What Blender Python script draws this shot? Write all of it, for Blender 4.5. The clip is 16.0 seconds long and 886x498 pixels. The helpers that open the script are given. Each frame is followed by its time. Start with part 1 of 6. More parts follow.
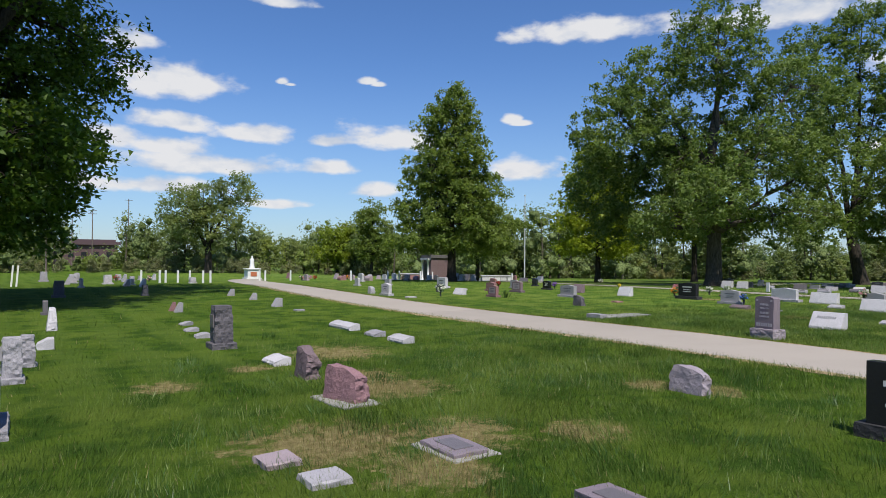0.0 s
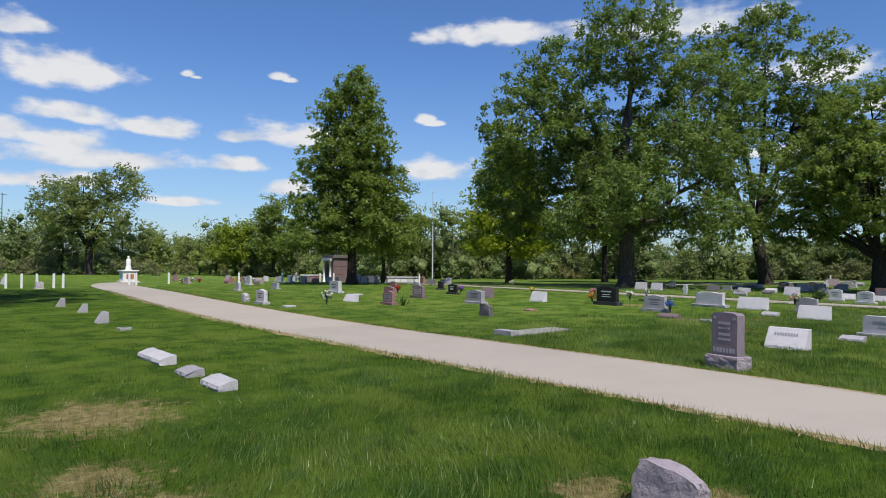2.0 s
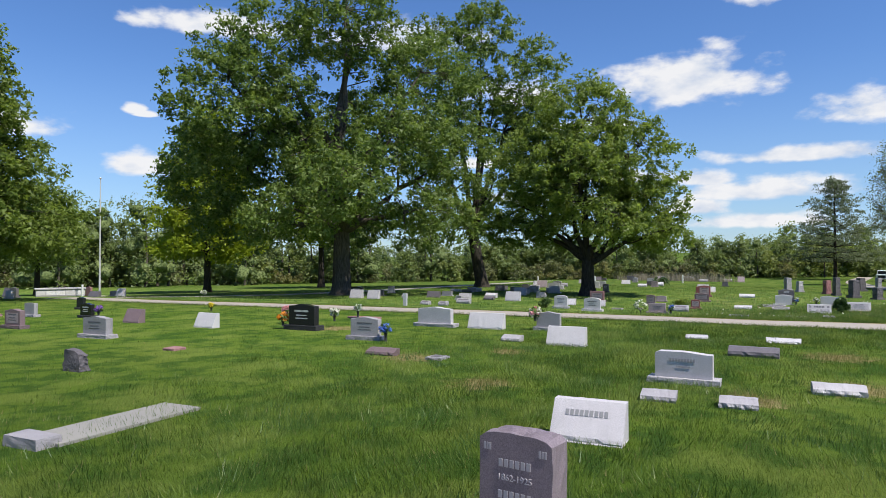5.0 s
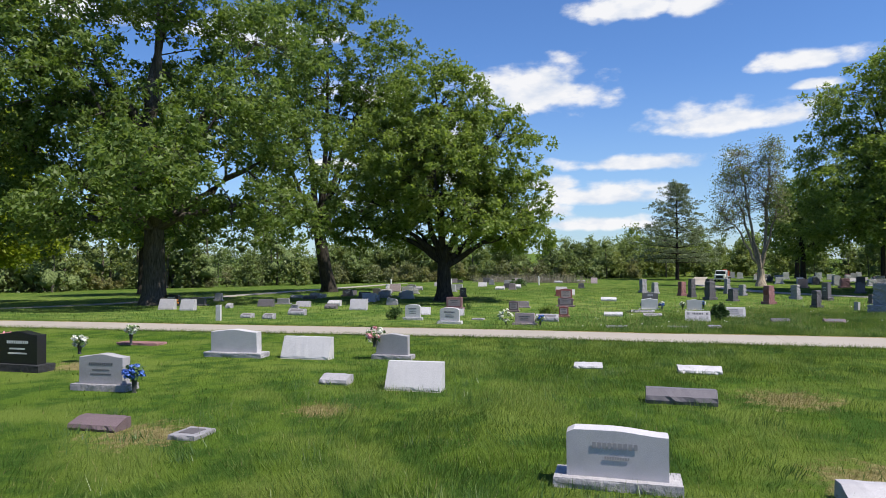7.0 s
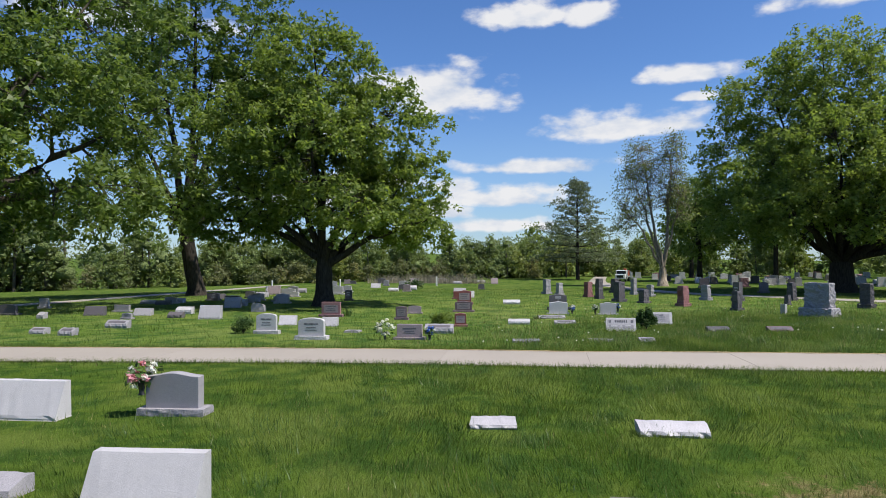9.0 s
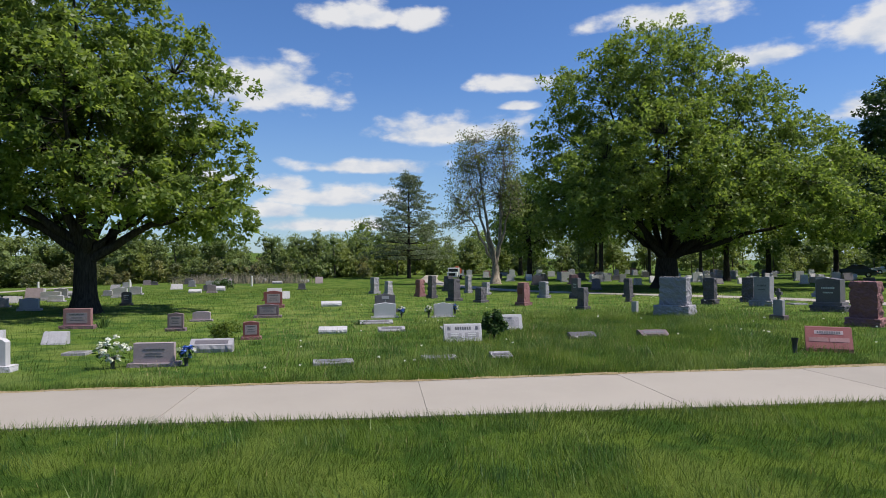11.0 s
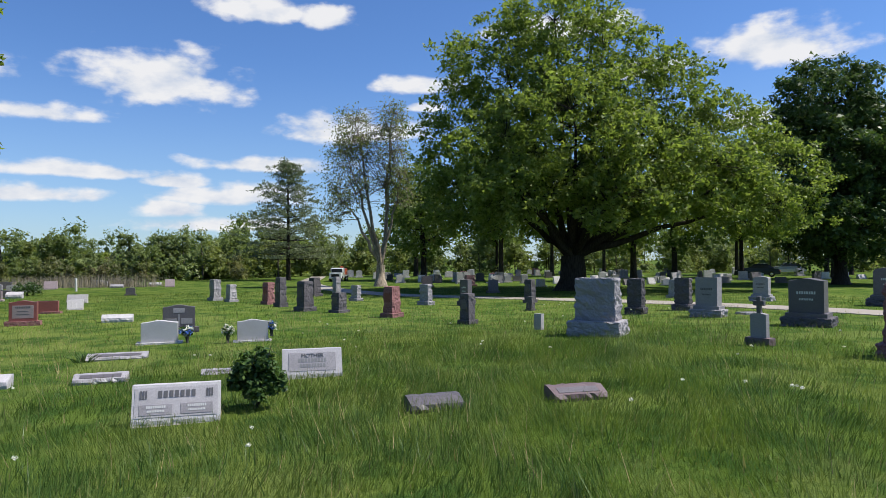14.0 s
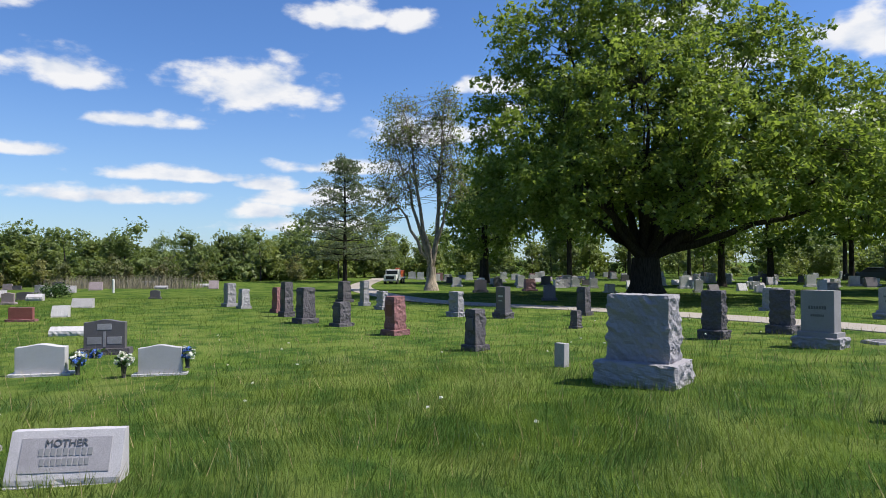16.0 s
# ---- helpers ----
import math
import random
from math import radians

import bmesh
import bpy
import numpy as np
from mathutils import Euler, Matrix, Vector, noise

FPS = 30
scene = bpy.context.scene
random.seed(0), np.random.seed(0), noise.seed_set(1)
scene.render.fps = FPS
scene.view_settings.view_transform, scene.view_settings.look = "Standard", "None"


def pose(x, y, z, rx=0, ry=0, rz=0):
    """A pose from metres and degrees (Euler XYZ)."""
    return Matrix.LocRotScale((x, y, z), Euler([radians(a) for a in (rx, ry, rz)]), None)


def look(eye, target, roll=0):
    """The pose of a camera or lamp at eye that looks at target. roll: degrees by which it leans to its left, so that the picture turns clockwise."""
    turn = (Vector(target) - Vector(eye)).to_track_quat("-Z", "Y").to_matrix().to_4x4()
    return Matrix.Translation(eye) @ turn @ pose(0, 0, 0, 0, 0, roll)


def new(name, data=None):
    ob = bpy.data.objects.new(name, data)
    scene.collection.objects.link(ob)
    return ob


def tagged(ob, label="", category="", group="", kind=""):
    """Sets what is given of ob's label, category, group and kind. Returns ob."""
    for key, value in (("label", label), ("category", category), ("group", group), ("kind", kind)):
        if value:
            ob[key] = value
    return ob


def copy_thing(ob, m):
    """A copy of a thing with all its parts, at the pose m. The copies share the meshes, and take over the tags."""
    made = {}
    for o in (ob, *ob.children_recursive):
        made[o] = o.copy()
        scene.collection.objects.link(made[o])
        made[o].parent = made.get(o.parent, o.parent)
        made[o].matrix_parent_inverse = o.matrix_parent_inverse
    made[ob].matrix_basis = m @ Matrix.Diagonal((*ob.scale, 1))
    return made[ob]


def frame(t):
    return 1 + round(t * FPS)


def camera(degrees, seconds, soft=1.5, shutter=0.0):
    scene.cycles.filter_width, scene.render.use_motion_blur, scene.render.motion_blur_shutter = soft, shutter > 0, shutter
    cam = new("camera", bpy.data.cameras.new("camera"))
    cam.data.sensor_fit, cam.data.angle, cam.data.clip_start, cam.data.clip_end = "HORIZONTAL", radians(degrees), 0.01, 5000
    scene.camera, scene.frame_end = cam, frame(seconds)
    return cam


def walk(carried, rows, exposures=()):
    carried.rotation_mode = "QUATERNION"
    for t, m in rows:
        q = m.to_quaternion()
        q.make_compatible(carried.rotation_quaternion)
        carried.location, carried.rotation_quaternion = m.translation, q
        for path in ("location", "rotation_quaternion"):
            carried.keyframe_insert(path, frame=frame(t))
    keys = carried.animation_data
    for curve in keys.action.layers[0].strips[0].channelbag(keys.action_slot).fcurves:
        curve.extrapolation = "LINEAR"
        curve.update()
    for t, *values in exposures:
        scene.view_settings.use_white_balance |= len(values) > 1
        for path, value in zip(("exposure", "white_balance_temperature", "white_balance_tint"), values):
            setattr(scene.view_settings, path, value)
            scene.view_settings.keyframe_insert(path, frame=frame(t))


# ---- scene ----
cam = camera(67.4, 16.0, soft=0.9)
METRES, EYE, TILT, LEAN, TURN = 45.455, 2.0, 0.0, 0.0, -33.3
ROWS = [
    (0.0, 0.0, 0.0, 0.0, -0.01, 0.68, -0.47),
    (0.5, 0.0064, 0.0243, 0.0002, 0.08, 0.66, -0.43),
    (1.0, 0.0115, 0.0494, 0.0009, -0.58, 0.66, -0.42),
    (1.5, 0.0175, 0.0761, 0.0013, -3.62, 0.67, -0.46),
    (2.0, 0.025, 0.1042, 0.0016, -7.45, 0.7, -0.44),
    (2.5, 0.0349, 0.1338, 0.0019, -11.52, 0.74, -0.38),
    (3.0, 0.0467, 0.1637, 0.0028, -15.55, 0.77, -0.29),
    (3.5, 0.0609, 0.1935, 0.0036, -19.53, 0.82, -0.23),
    (4.0, 0.077, 0.2224, 0.004, -23.73, 0.87, -0.15),
    (6.5, 0.1779, 0.3491, 0.0057, -40.02, 1.05, 0.16),
    (7.0, 0.2013, 0.3713, 0.0056, -43.1, 1.06, 0.19),
    (7.5, 0.2258, 0.3922, 0.0053, -45.09, 1.07, 0.23),
    (8.0, 0.2514, 0.4112, 0.0049, -46.81, 1.08, 0.22),
    (10.5, 0.3895, 0.4892, -0.0024, -61.84, 1.04, 0.23),
    (11.0, 0.4181, 0.5013, -0.0037, -65.92, 1.02, 0.28),
    (11.5, 0.4479, 0.5115, -0.0053, -69.93, 1.0, 0.33),
    (12.0, 0.4794, 0.5197, -0.0064, -72.85, 0.97, 0.4),
    (12.5, 0.5115, 0.5254, -0.0071, -74.16, 0.95, 0.41),
    (13.0, 0.5436, 0.5282, -0.0072, -74.16, 0.98, 0.4),
    (13.5, 0.5754, 0.5294, -0.0076, -74.07, 1.01, 0.4),
    (14.0, 0.6066, 0.529, -0.0078, -74.0, 1.05, 0.36),
    (14.5, 0.6374, 0.5273, -0.0072, -73.68, 1.07, 0.34),
    (15.0, 0.6683, 0.5252, -0.0067, -72.02, 1.11, 0.28),
    (15.5, 0.6980, 0.5236, -0.0064, -70.06, 1.13, 0.21),
    (16.0, 0.7258, 0.5216, -0.0062, -66.94, 1.14, 0.11),
]
walk(cam, [(t, pose(0, 0, EYE, TILT, LEAN, TURN) @ pose(METRES * x, METRES * y, METRES * z, 90 + pitch, roll, yaw)) for t, x, y, z, yaw, pitch, roll in ROWS],
     exposures=[(0.0, -0.12), (1.5, -0.12), (4.0, -0.02), (6.5, 0.14), (8.0, 0.06), (10.5, -0.1), (13.0, -0.14), (14.0, 0.02), (16.0, 0.10)])

# ---- world and sun ----
TO_SUN = Vector((-0.13, -0.51, 0.86)).normalized()
sun_data = bpy.data.lights.new("sun", "SUN")
sun_data.energy, sun_data.angle, sun_data.color = 6.4, radians(0.5), (1.0, 0.95, 0.86)
sun_lamp = new("sun", sun_data)
sun_lamp.matrix_world = look((0, 0, 60), Vector((0, 0, 60)) - TO_SUN)

world = bpy.data.worlds.new("sky")
scene.world = world
world.use_nodes = True
wn, wl = world.node_tree.nodes, world.node_tree.links
wn.clear()


def wnode(kind, **settings):
    n = wn.new(kind)
    for k, v in settings.items():
        setattr(n, k, v)
    return n


sky = wnode("ShaderNodeTexSky", sky_type="NISHITA", sun_disc=False, sun_elevation=math.asin(TO_SUN.z),
            sun_rotation=math.atan2(TO_SUN.x, TO_SUN.y), air_density=1.0, dust_density=0.25, ozone_density=2.2)
clear = wnode("ShaderNodeBackground")
clear.inputs["Strength"].default_value = 0.106
deeper = wnode("ShaderNodeHueSaturation")
deeper.inputs["Saturation"].default_value = 1.10
wl.new(sky.outputs[0], deeper.inputs["Color"])
bluer = wnode("ShaderNodeMix", data_type="RGBA", blend_type="MULTIPLY")
bluer.inputs["Factor"].default_value, bluer.inputs["B"].default_value = 1.0, (0.82, 1.01, 1.34, 1)
wl.new(deeper.outputs[0], bluer.inputs["A"])
wl.new(bluer.outputs["Result"], clear.inputs["Color"])
coord = wnode("ShaderNodeTexCoord")
split = wnode("ShaderNodeSeparateXYZ")
wl.new(coord.outputs["Generated"], split.inputs[0])
azimuth = wnode("ShaderNodeMath", operation="ARCTAN2")
wl.new(split.outputs[0], azimuth.inputs[0])
wl.new(split.outputs[1], azimuth.inputs[1])
height = wnode("ShaderNodeMath", operation="ARCSINE")
wl.new(split.outputs[2], height.inputs[0])
flat_sky = wnode("ShaderNodeCombineXYZ")
wl.new(azimuth.outputs[0], flat_sky.inputs[0])
wl.new(height.outputs[0], flat_sky.inputs[1])
stretch = wnode("ShaderNodeVectorMath", operation="MULTIPLY")
stretch.inputs[1].default_value = (1, 1.9, 1)
wl.new(flat_sky.outputs[0], stretch.inputs[0])
billow = wnode("ShaderNodeTexNoise")
billow.inputs["Scale"].default_value, billow.inputs["Detail"].default_value, billow.inputs["Roughness"].default_value = 17, 7, 0.52
wl.new(stretch.outputs[0], billow.inputs["Vector"])
nearest = None


def cloud(a, e, w, h):
    """One cloud at azimuth a and elevation e, half its width and height, in radians."""
    global nearest
    v = wnode("ShaderNodeVectorMath", operation="MULTIPLY_ADD")
    v.inputs[1].default_value, v.inputs[2].default_value = (1 / w, 1 / h, 0), (-a / w, -e / h, 0)
    wl.new(flat_sky.outputs[0], v.inputs[0])
    under = wnode("ShaderNodeVectorMath", operation="MULTIPLY")
    under.inputs[1].default_value = (1, -1.9, 1)
    wl.new(v.outputs[0], under.inputs[0])
    flat_base = wnode("ShaderNodeVectorMath", operation="MAXIMUM")
    wl.new(v.outputs[0], flat_base.inputs[0])
    wl.new(under.outputs[0], flat_base.inputs[1])
    length = wnode("ShaderNodeVectorMath", operation="LENGTH")
    wl.new(flat_base.outputs[0], length.inputs[0])
    if nearest is None:
        nearest = length.outputs["Value"]
        return
    least = wnode("ShaderNodeMath", operation="MINIMUM")
    wl.new(nearest, least.inputs[0])
    wl.new(length.outputs["Value"], least.inputs[1])
    nearest = least.outputs[0]


cloud(0.188, 0.233, 0.069, 0.030)
cloud(0.134, 0.283, 0.030, 0.016)
cloud(0.196, 0.181, 0.049, 0.015)
cloud(0.105, 0.154, 0.043, 0.016)
cloud(0.189, 0.148, 0.046, 0.015)
cloud(0.311, 0.173, 0.048, 0.014)
cloud(0.466, 0.256, 0.013, 0.0065)
cloud(0.483, 0.252, 0.010, 0.004)
cloud(0.341, 0.249, 0.008, 0.005)
cloud(0.353, 0.246, 0.008, 0.0025)
cloud(0.226, 0.124, 0.109, 0.017)
cloud(0.508, 0.172, 0.064, 0.021)
cloud(0.416, 0.169, 0.038, 0.011)
cloud(0.408, 0.128, 0.042, 0.012)
cloud(0.471, 0.096, 0.030, 0.012)
cloud(0.336, 0.355, 0.047, 0.009)
cloud(0.802, 0.321, 0.091, 0.019)
cloud(1.057, 0.319, 0.096, 0.022)
cloud(0.682, 0.203, 0.012, 0.007)
cloud(0.698, 0.198, 0.012, 0.004)
cloud(0.708, 0.127, 0.050, 0.018)
cloud(0.161, 0.094, 0.088, 0.014)
cloud(0.328, 0.074, 0.036, 0.008)
cloud(1.497, 0.111, 0.044, 0.011)
cloud(1.485, 0.072, 0.042, 0.014)
cloud(1.471, 0.242, 0.091, 0.040)
cloud(1.607, 0.349, 0.059, 0.022)
cloud(1.699, 0.345, 0.037, 0.018)
cloud(1.836, 0.256, 0.051, 0.014)
cloud(1.852, 0.227, 0.029, 0.007)
cloud(1.749, 0.190, 0.105, 0.023)
cloud(1.629, 0.137, 0.087, 0.012)
cloud(1.565, 0.092, 0.091, 0.018)
cloud(1.564, 0.051, 0.087, 0.012)
cloud(2.052, 0.332, 0.090, 0.019)
cloud(2.173, 0.265, 0.041, 0.016)
cloud(2.338, 0.277, 0.076, 0.032)
cloud(2.188, 0.268, 0.038, 0.012)
cloud(2.313, 0.185, 0.045, 0.021)
cloud(1.227, 0.244, 0.053, 0.026)
cloud(1.322, 0.192, 0.065, 0.012)
cloud(1.190, 0.144, 0.044, 0.009)
cloud(1.366, 0.121, 0.091, 0.012)
cloud(1.281, 0.088, 0.107, 0.012)
cloud(2.336, 0.280, 0.052, 0.026)
cloud(1.611, 0.138, 0.084, 0.012)
ragged = wnode("ShaderNodeMath", operation="MULTIPLY_ADD")
ragged.inputs[1].default_value, ragged.inputs[2].default_value = -3.0, 1.5
wl.new(billow.outputs["Fac"], ragged.inputs[0])
edge = wnode("ShaderNodeMath", operation="ADD")
wl.new(nearest, edge.inputs[0])
wl.new(ragged.outputs[0], edge.inputs[1])
cover = wnode("ShaderNodeMapRange", interpolation_type="SMOOTHSTEP")
for k, v in (("From Min", 1.46), ("From Max", 0.55), ("To Min", 0.0), ("To Max", 0.97)):
    cover.inputs[k].default_value = v
wl.new(edge.outputs[0], cover.inputs["Value"])
# thin high veil, thicker towards the horizon
veil = wnode("ShaderNodeMapRange", interpolation_type="SMOOTHSTEP")
for k, v in (("From Min", 0.30), ("From Max", 0.0), ("To Min", 0.0), ("To Max", 0.34)):
    veil.inputs[k].default_value = v
wl.new(height.outputs[0], veil.inputs["Value"])
haze = wnode("ShaderNodeBackground")
haze.inputs["Color"].default_value, haze.inputs["Strength"].default_value = (0.52, 0.74, 0.98, 1), 0.72
hazy = wnode("ShaderNodeMixShader")
wl.new(veil.outputs[0], hazy.inputs[0])
wl.new(clear.outputs[0], hazy.inputs[1])
wl.new(haze.outputs[0], hazy.inputs[2])
# clouds are bright above and grayer below: the billows compared with themselves a little higher up
higher = wnode("ShaderNodeVectorMath", operation="ADD")
higher.inputs[1].default_value = (0.012, 0.055, 0)
wl.new(stretch.outputs[0], higher.inputs[0])
above = wnode("ShaderNodeTexNoise")
above.inputs["Scale"].default_value, above.inputs["Detail"].default_value, above.inputs["Roughness"].default_value = 17, 4, 0.5
wl.new(higher.outputs[0], above.inputs["Vector"])
shade_ = wnode("ShaderNodeMath", operation="SUBTRACT")
wl.new(billow.outputs["Fac"], shade_.inputs[0])
wl.new(above.outputs["Fac"], shade_.inputs[1])
tone = wnode("ShaderNodeMapRange")
for k, v in (("From Min", -0.22), ("From Max", 0.10), ("To Min", 0.30), ("To Max", 1.0)):
    tone.inputs[k].default_value = v
wl.new(shade_.outputs[0], tone.inputs["Value"])
tint = wnode("ShaderNodeMix", data_type="RGBA")
tint.inputs["A"].default_value, tint.inputs["B"].default_value = (0.56, 0.66, 0.84, 1), (0.98, 0.98, 1.0, 1)
white = wnode("ShaderNodeBackground")
wl.new(tone.outputs[0], tint.inputs["Factor"])
wl.new(tint.outputs["Result"], white.inputs["Color"])
white.inputs["Strength"].default_value = 0.88
blend = wnode("ShaderNodeMixShader")
wl.new(cover.outputs[0], blend.inputs[0])
wl.new(hazy.outputs[0], blend.inputs[1])
wl.new(white.outputs[0], blend.inputs[2])
out = wnode("ShaderNodeOutputWorld")
wl.new(blend.outputs[0], out.inputs["Surface"])


# ---- materials ----
class Nodes:
    """A material under construction."""

    def __init__(self, name):
        self.mat = bpy.data.materials.new(name)
        self.mat.use_nodes = True
        self.n, self.l = self.mat.node_tree.nodes, self.mat.node_tree.links
        self.bsdf = self.n["Principled BSDF"]
        self.out = self.n["Material Output"]

    def add(self, kind, inputs=None, **settings):
        n = self.n.new(kind)
        for k, v in settings.items():
            setattr(n, k, v)
        for k, v in (inputs or {}).items():
            if isinstance(v, bpy.types.NodeSocket):
                self.l.new(v, n.inputs[k])
            else:
                n.inputs[k].default_value = v
        return n

    def noise(self, scale, detail=4, rough=0.55, vec=None):
        inp = {"Scale": scale, "Detail": detail, "Roughness": rough}
        if vec is not None:
            inp["Vector"] = vec
        return self.add("ShaderNodeTexNoise", inp).outputs["Fac"]

    def ramp(self, fac, *stops):
        r = self.add("ShaderNodeValToRGB", {"Fac": fac})
        e = r.color_ramp.elements
        while len(e) < len(stops):
            e.new(0.5)
        for el, (p, c) in zip(e, stops):
            el.position, el.color = p, (*c, 1)
        return r.outputs["Color"]

    def mix(self, fac, a, b, kind="MIX"):
        m = self.add("ShaderNodeMix", data_type="RGBA", blend_type=kind)
        for k, v in (("Factor", fac), ("A", a), ("B", b)):
            if isinstance(v, bpy.types.NodeSocket):
                self.l.new(v, m.inputs[k])
            elif k == "Factor":
                m.inputs[k].default_value = v
            else:
                m.inputs[k].default_value = (*v, 1)
        return m.outputs["Result"]

    def math(self, op, a, b=0.0):
        m = self.add("ShaderNodeMath", operation=op)
        for i, v in enumerate((a, b)):
            if isinstance(v, bpy.types.NodeSocket):
                self.l.new(v, m.inputs[i])
            else:
                m.inputs[i].default_value = v
        return m.outputs[0]

    def span(self, v, a, b, c=0.0, d=1.0):
        return self.add("ShaderNodeMapRange", {"Value": v, "From Min": a, "From Max": b, "To Min": c, "To Max": d}, interpolation_type="SMOOTHSTEP").outputs[0]

    def bump(self, height_socket, strength, distance):
        b = self.add("ShaderNodeBump", {"Height": height_socket, "Strength": strength, "Distance": distance})
        self.l.new(b.outputs[0], self.bsdf.inputs["Normal"])

    def colour(self, c, rough=0.6, spec=0.4):
        if isinstance(c, bpy.types.NodeSocket):
            self.l.new(c, self.bsdf.inputs["Base Color"])
        else:
            self.bsdf.inputs["Base Color"].default_value = (*c, 1)
        self.bsdf.inputs["Roughness"].default_value = rough
        self.bsdf.inputs["Specular IOR Level"].default_value = spec
        return self.mat


def scaled(c, k):
    return tuple(min(1, v * k) for v in c)


def granite(name, c, rough=0.55, speck=0.35, stain=0.3, relief=0.0):
    m = Nodes(name)
    v = m.add("ShaderNodeTexCoord").outputs["Object"]
    fine = m.noise(150, 3, 0.6, v)
    grain = m.ramp(fine, (0.32, scaled(c, 1 - speck)), (0.5, c), (0.68, scaled(c, 1 + speck)))
    blotch = m.noise(2.6, 5, 0.6, v)
    streak = m.noise(9, 4, 0.7, v)
    col = m.mix(m.span(blotch, 0.42, 0.72, 0, stain), grain, scaled(c, 0.62))
    col = m.mix(m.span(streak, 0.60, 0.75, 0, stain * 0.6), col, (0.30, 0.30, 0.24))
    if relief:
        chip = m.add("ShaderNodeTexVoronoi", {"Vector": v, "Scale": 13.0}).outputs["Distance"]
        m.bump(m.math("ADD", m.noise(22, 6, 0.7, v), m.math("MULTIPLY", chip, 0.7)), 0.9, relief)
    else:
        m.bump(m.noise(60, 4, 0.6, v), 0.25, 0.004)
    rnd = m.add("ShaderNodeObjectInfo").outputs["Random"]
    hsv = m.add("ShaderNodeHueSaturation", {"Color": col, "Value": m.span(rnd, 0, 1, 0.88, 1.1)})
    return m.colour(hsv.outputs[0], rough, 0.35)


STONE = {
    "gray": granite("gray_granite", (0.305, 0.288, 0.305), stain=0.4),
    "light": granite("light_gray_granite", (0.445, 0.422, 0.44), stain=0.38),
    "white": granite("pale_granite", (0.54, 0.518, 0.53), stain=0.28),
    "dark": granite("dark_gray_granite", (0.125, 0.112, 0.122), 0.45, 0.4, 0.25),
    "black": granite("black_granite", (0.018, 0.018, 0.02), 0.18, 0.3, 0.0),
    "pink": granite("pink_granite", (0.28, 0.145, 0.145)),
    "pinkgray": granite("pinkish_gray_granite", (0.33, 0.262, 0.275)),
    "red": granite("red_granite", (0.23, 0.078, 0.075), 0.4),
    "pale": granite("near_white_marble", (0.50, 0.478, 0.49), 0.5, 0.15, 0.25),
    "plum": granite("purplish_gray_granite", (0.215, 0.175, 0.198), 0.5, 0.35, 0.45),
    "brown": granite("mauve_brown_granite", (0.17, 0.12, 0.128)),
}
ROCK = {k: granite("rock_faced_" + k, c, 0.8, 0.4, 0.4, 0.022) for k, c in (
    ("gray", (0.30, 0.282, 0.302)), ("light", (0.40, 0.378, 0.398)), ("white", (0.47, 0.447, 0.465)), ("dark", (0.105, 0.095, 0.105)),
    ("black", (0.03, 0.03, 0.033)), ("pink", (0.24, 0.135, 0.148)), ("pinkgray", (0.31, 0.25, 0.262)), ("red", (0.27, 0.125, 0.125)),
    ("plum", (0.26, 0.222, 0.248)), ("pale", (0.52, 0.50, 0.51)), ("brown", (0.16, 0.115, 0.125)))}
STONE_WORDS = {"gray": "gray granite", "light": "light gray granite", "white": "pale, almost white granite", "dark": "dark gray granite",
               "black": "polished black granite", "pink": "rose pink granite", "pinkgray": "pinkish gray granite", "red": "deep red granite",
               "brown": "mauve brown granite", "plum": "purplish gray granite", "pale": "near-white granite"}
CARVED_SOFT = Nodes("weathered_letter").colour((0.22, 0.22, 0.23), 0.8)
CARVED_DARK = Nodes("carved_letter_shadow").colour((0.10, 0.10, 0.11), 0.8)
CARVED_FAINT = Nodes("faint_letter").colour((0.30, 0.285, 0.30), 0.8)
CARVED_MID = Nodes("cut_letter_gray").colour((0.36, 0.34, 0.36), 0.8)
CARVED_PALE = Nodes("carved_letter_pale").colour((0.55, 0.55, 0.55), 0.8)


def bark(name, c, scale=1.0):
    m = Nodes(name)
    v = m.add("ShaderNodeMapping", {"Vector": m.add("ShaderNodeTexCoord").outputs["Object"], "Scale": (9 * scale, 9 * scale, 1.6 * scale)}).outputs[0]
    n = m.noise(1.5, 7, 0.65, v)
    col = m.ramp(n, (0.3, scaled(c, 0.35)), (0.52, c), (0.75, scaled(c, 1.7)))
    m.bump(n, 0.9, 0.05)
    return m.colour(col, 0.95, 0.1)


MASS = {}


def foliage_mass(name, dark, mid, light):
    """Thick foliage seen from afar: lumpy, with tufts."""
    m = Nodes(name + "_mass")
    pos = m.add("ShaderNodeNewGeometry").outputs["Position"]
    n = m.math("ADD", m.math("MULTIPLY", m.noise(1.1, 6, 0.72, pos), 0.75), m.math("MULTIPLY", m.noise(0.12, 2, 0.5, pos), 0.35))
    m.bump(m.noise(0.9, 7, 0.72, pos), 1.0, 1.6)
    MASS[name] = m.colour(m.ramp(n, (0.38, dark), (0.55, mid), (0.72, light)), 0.8, 0.1)


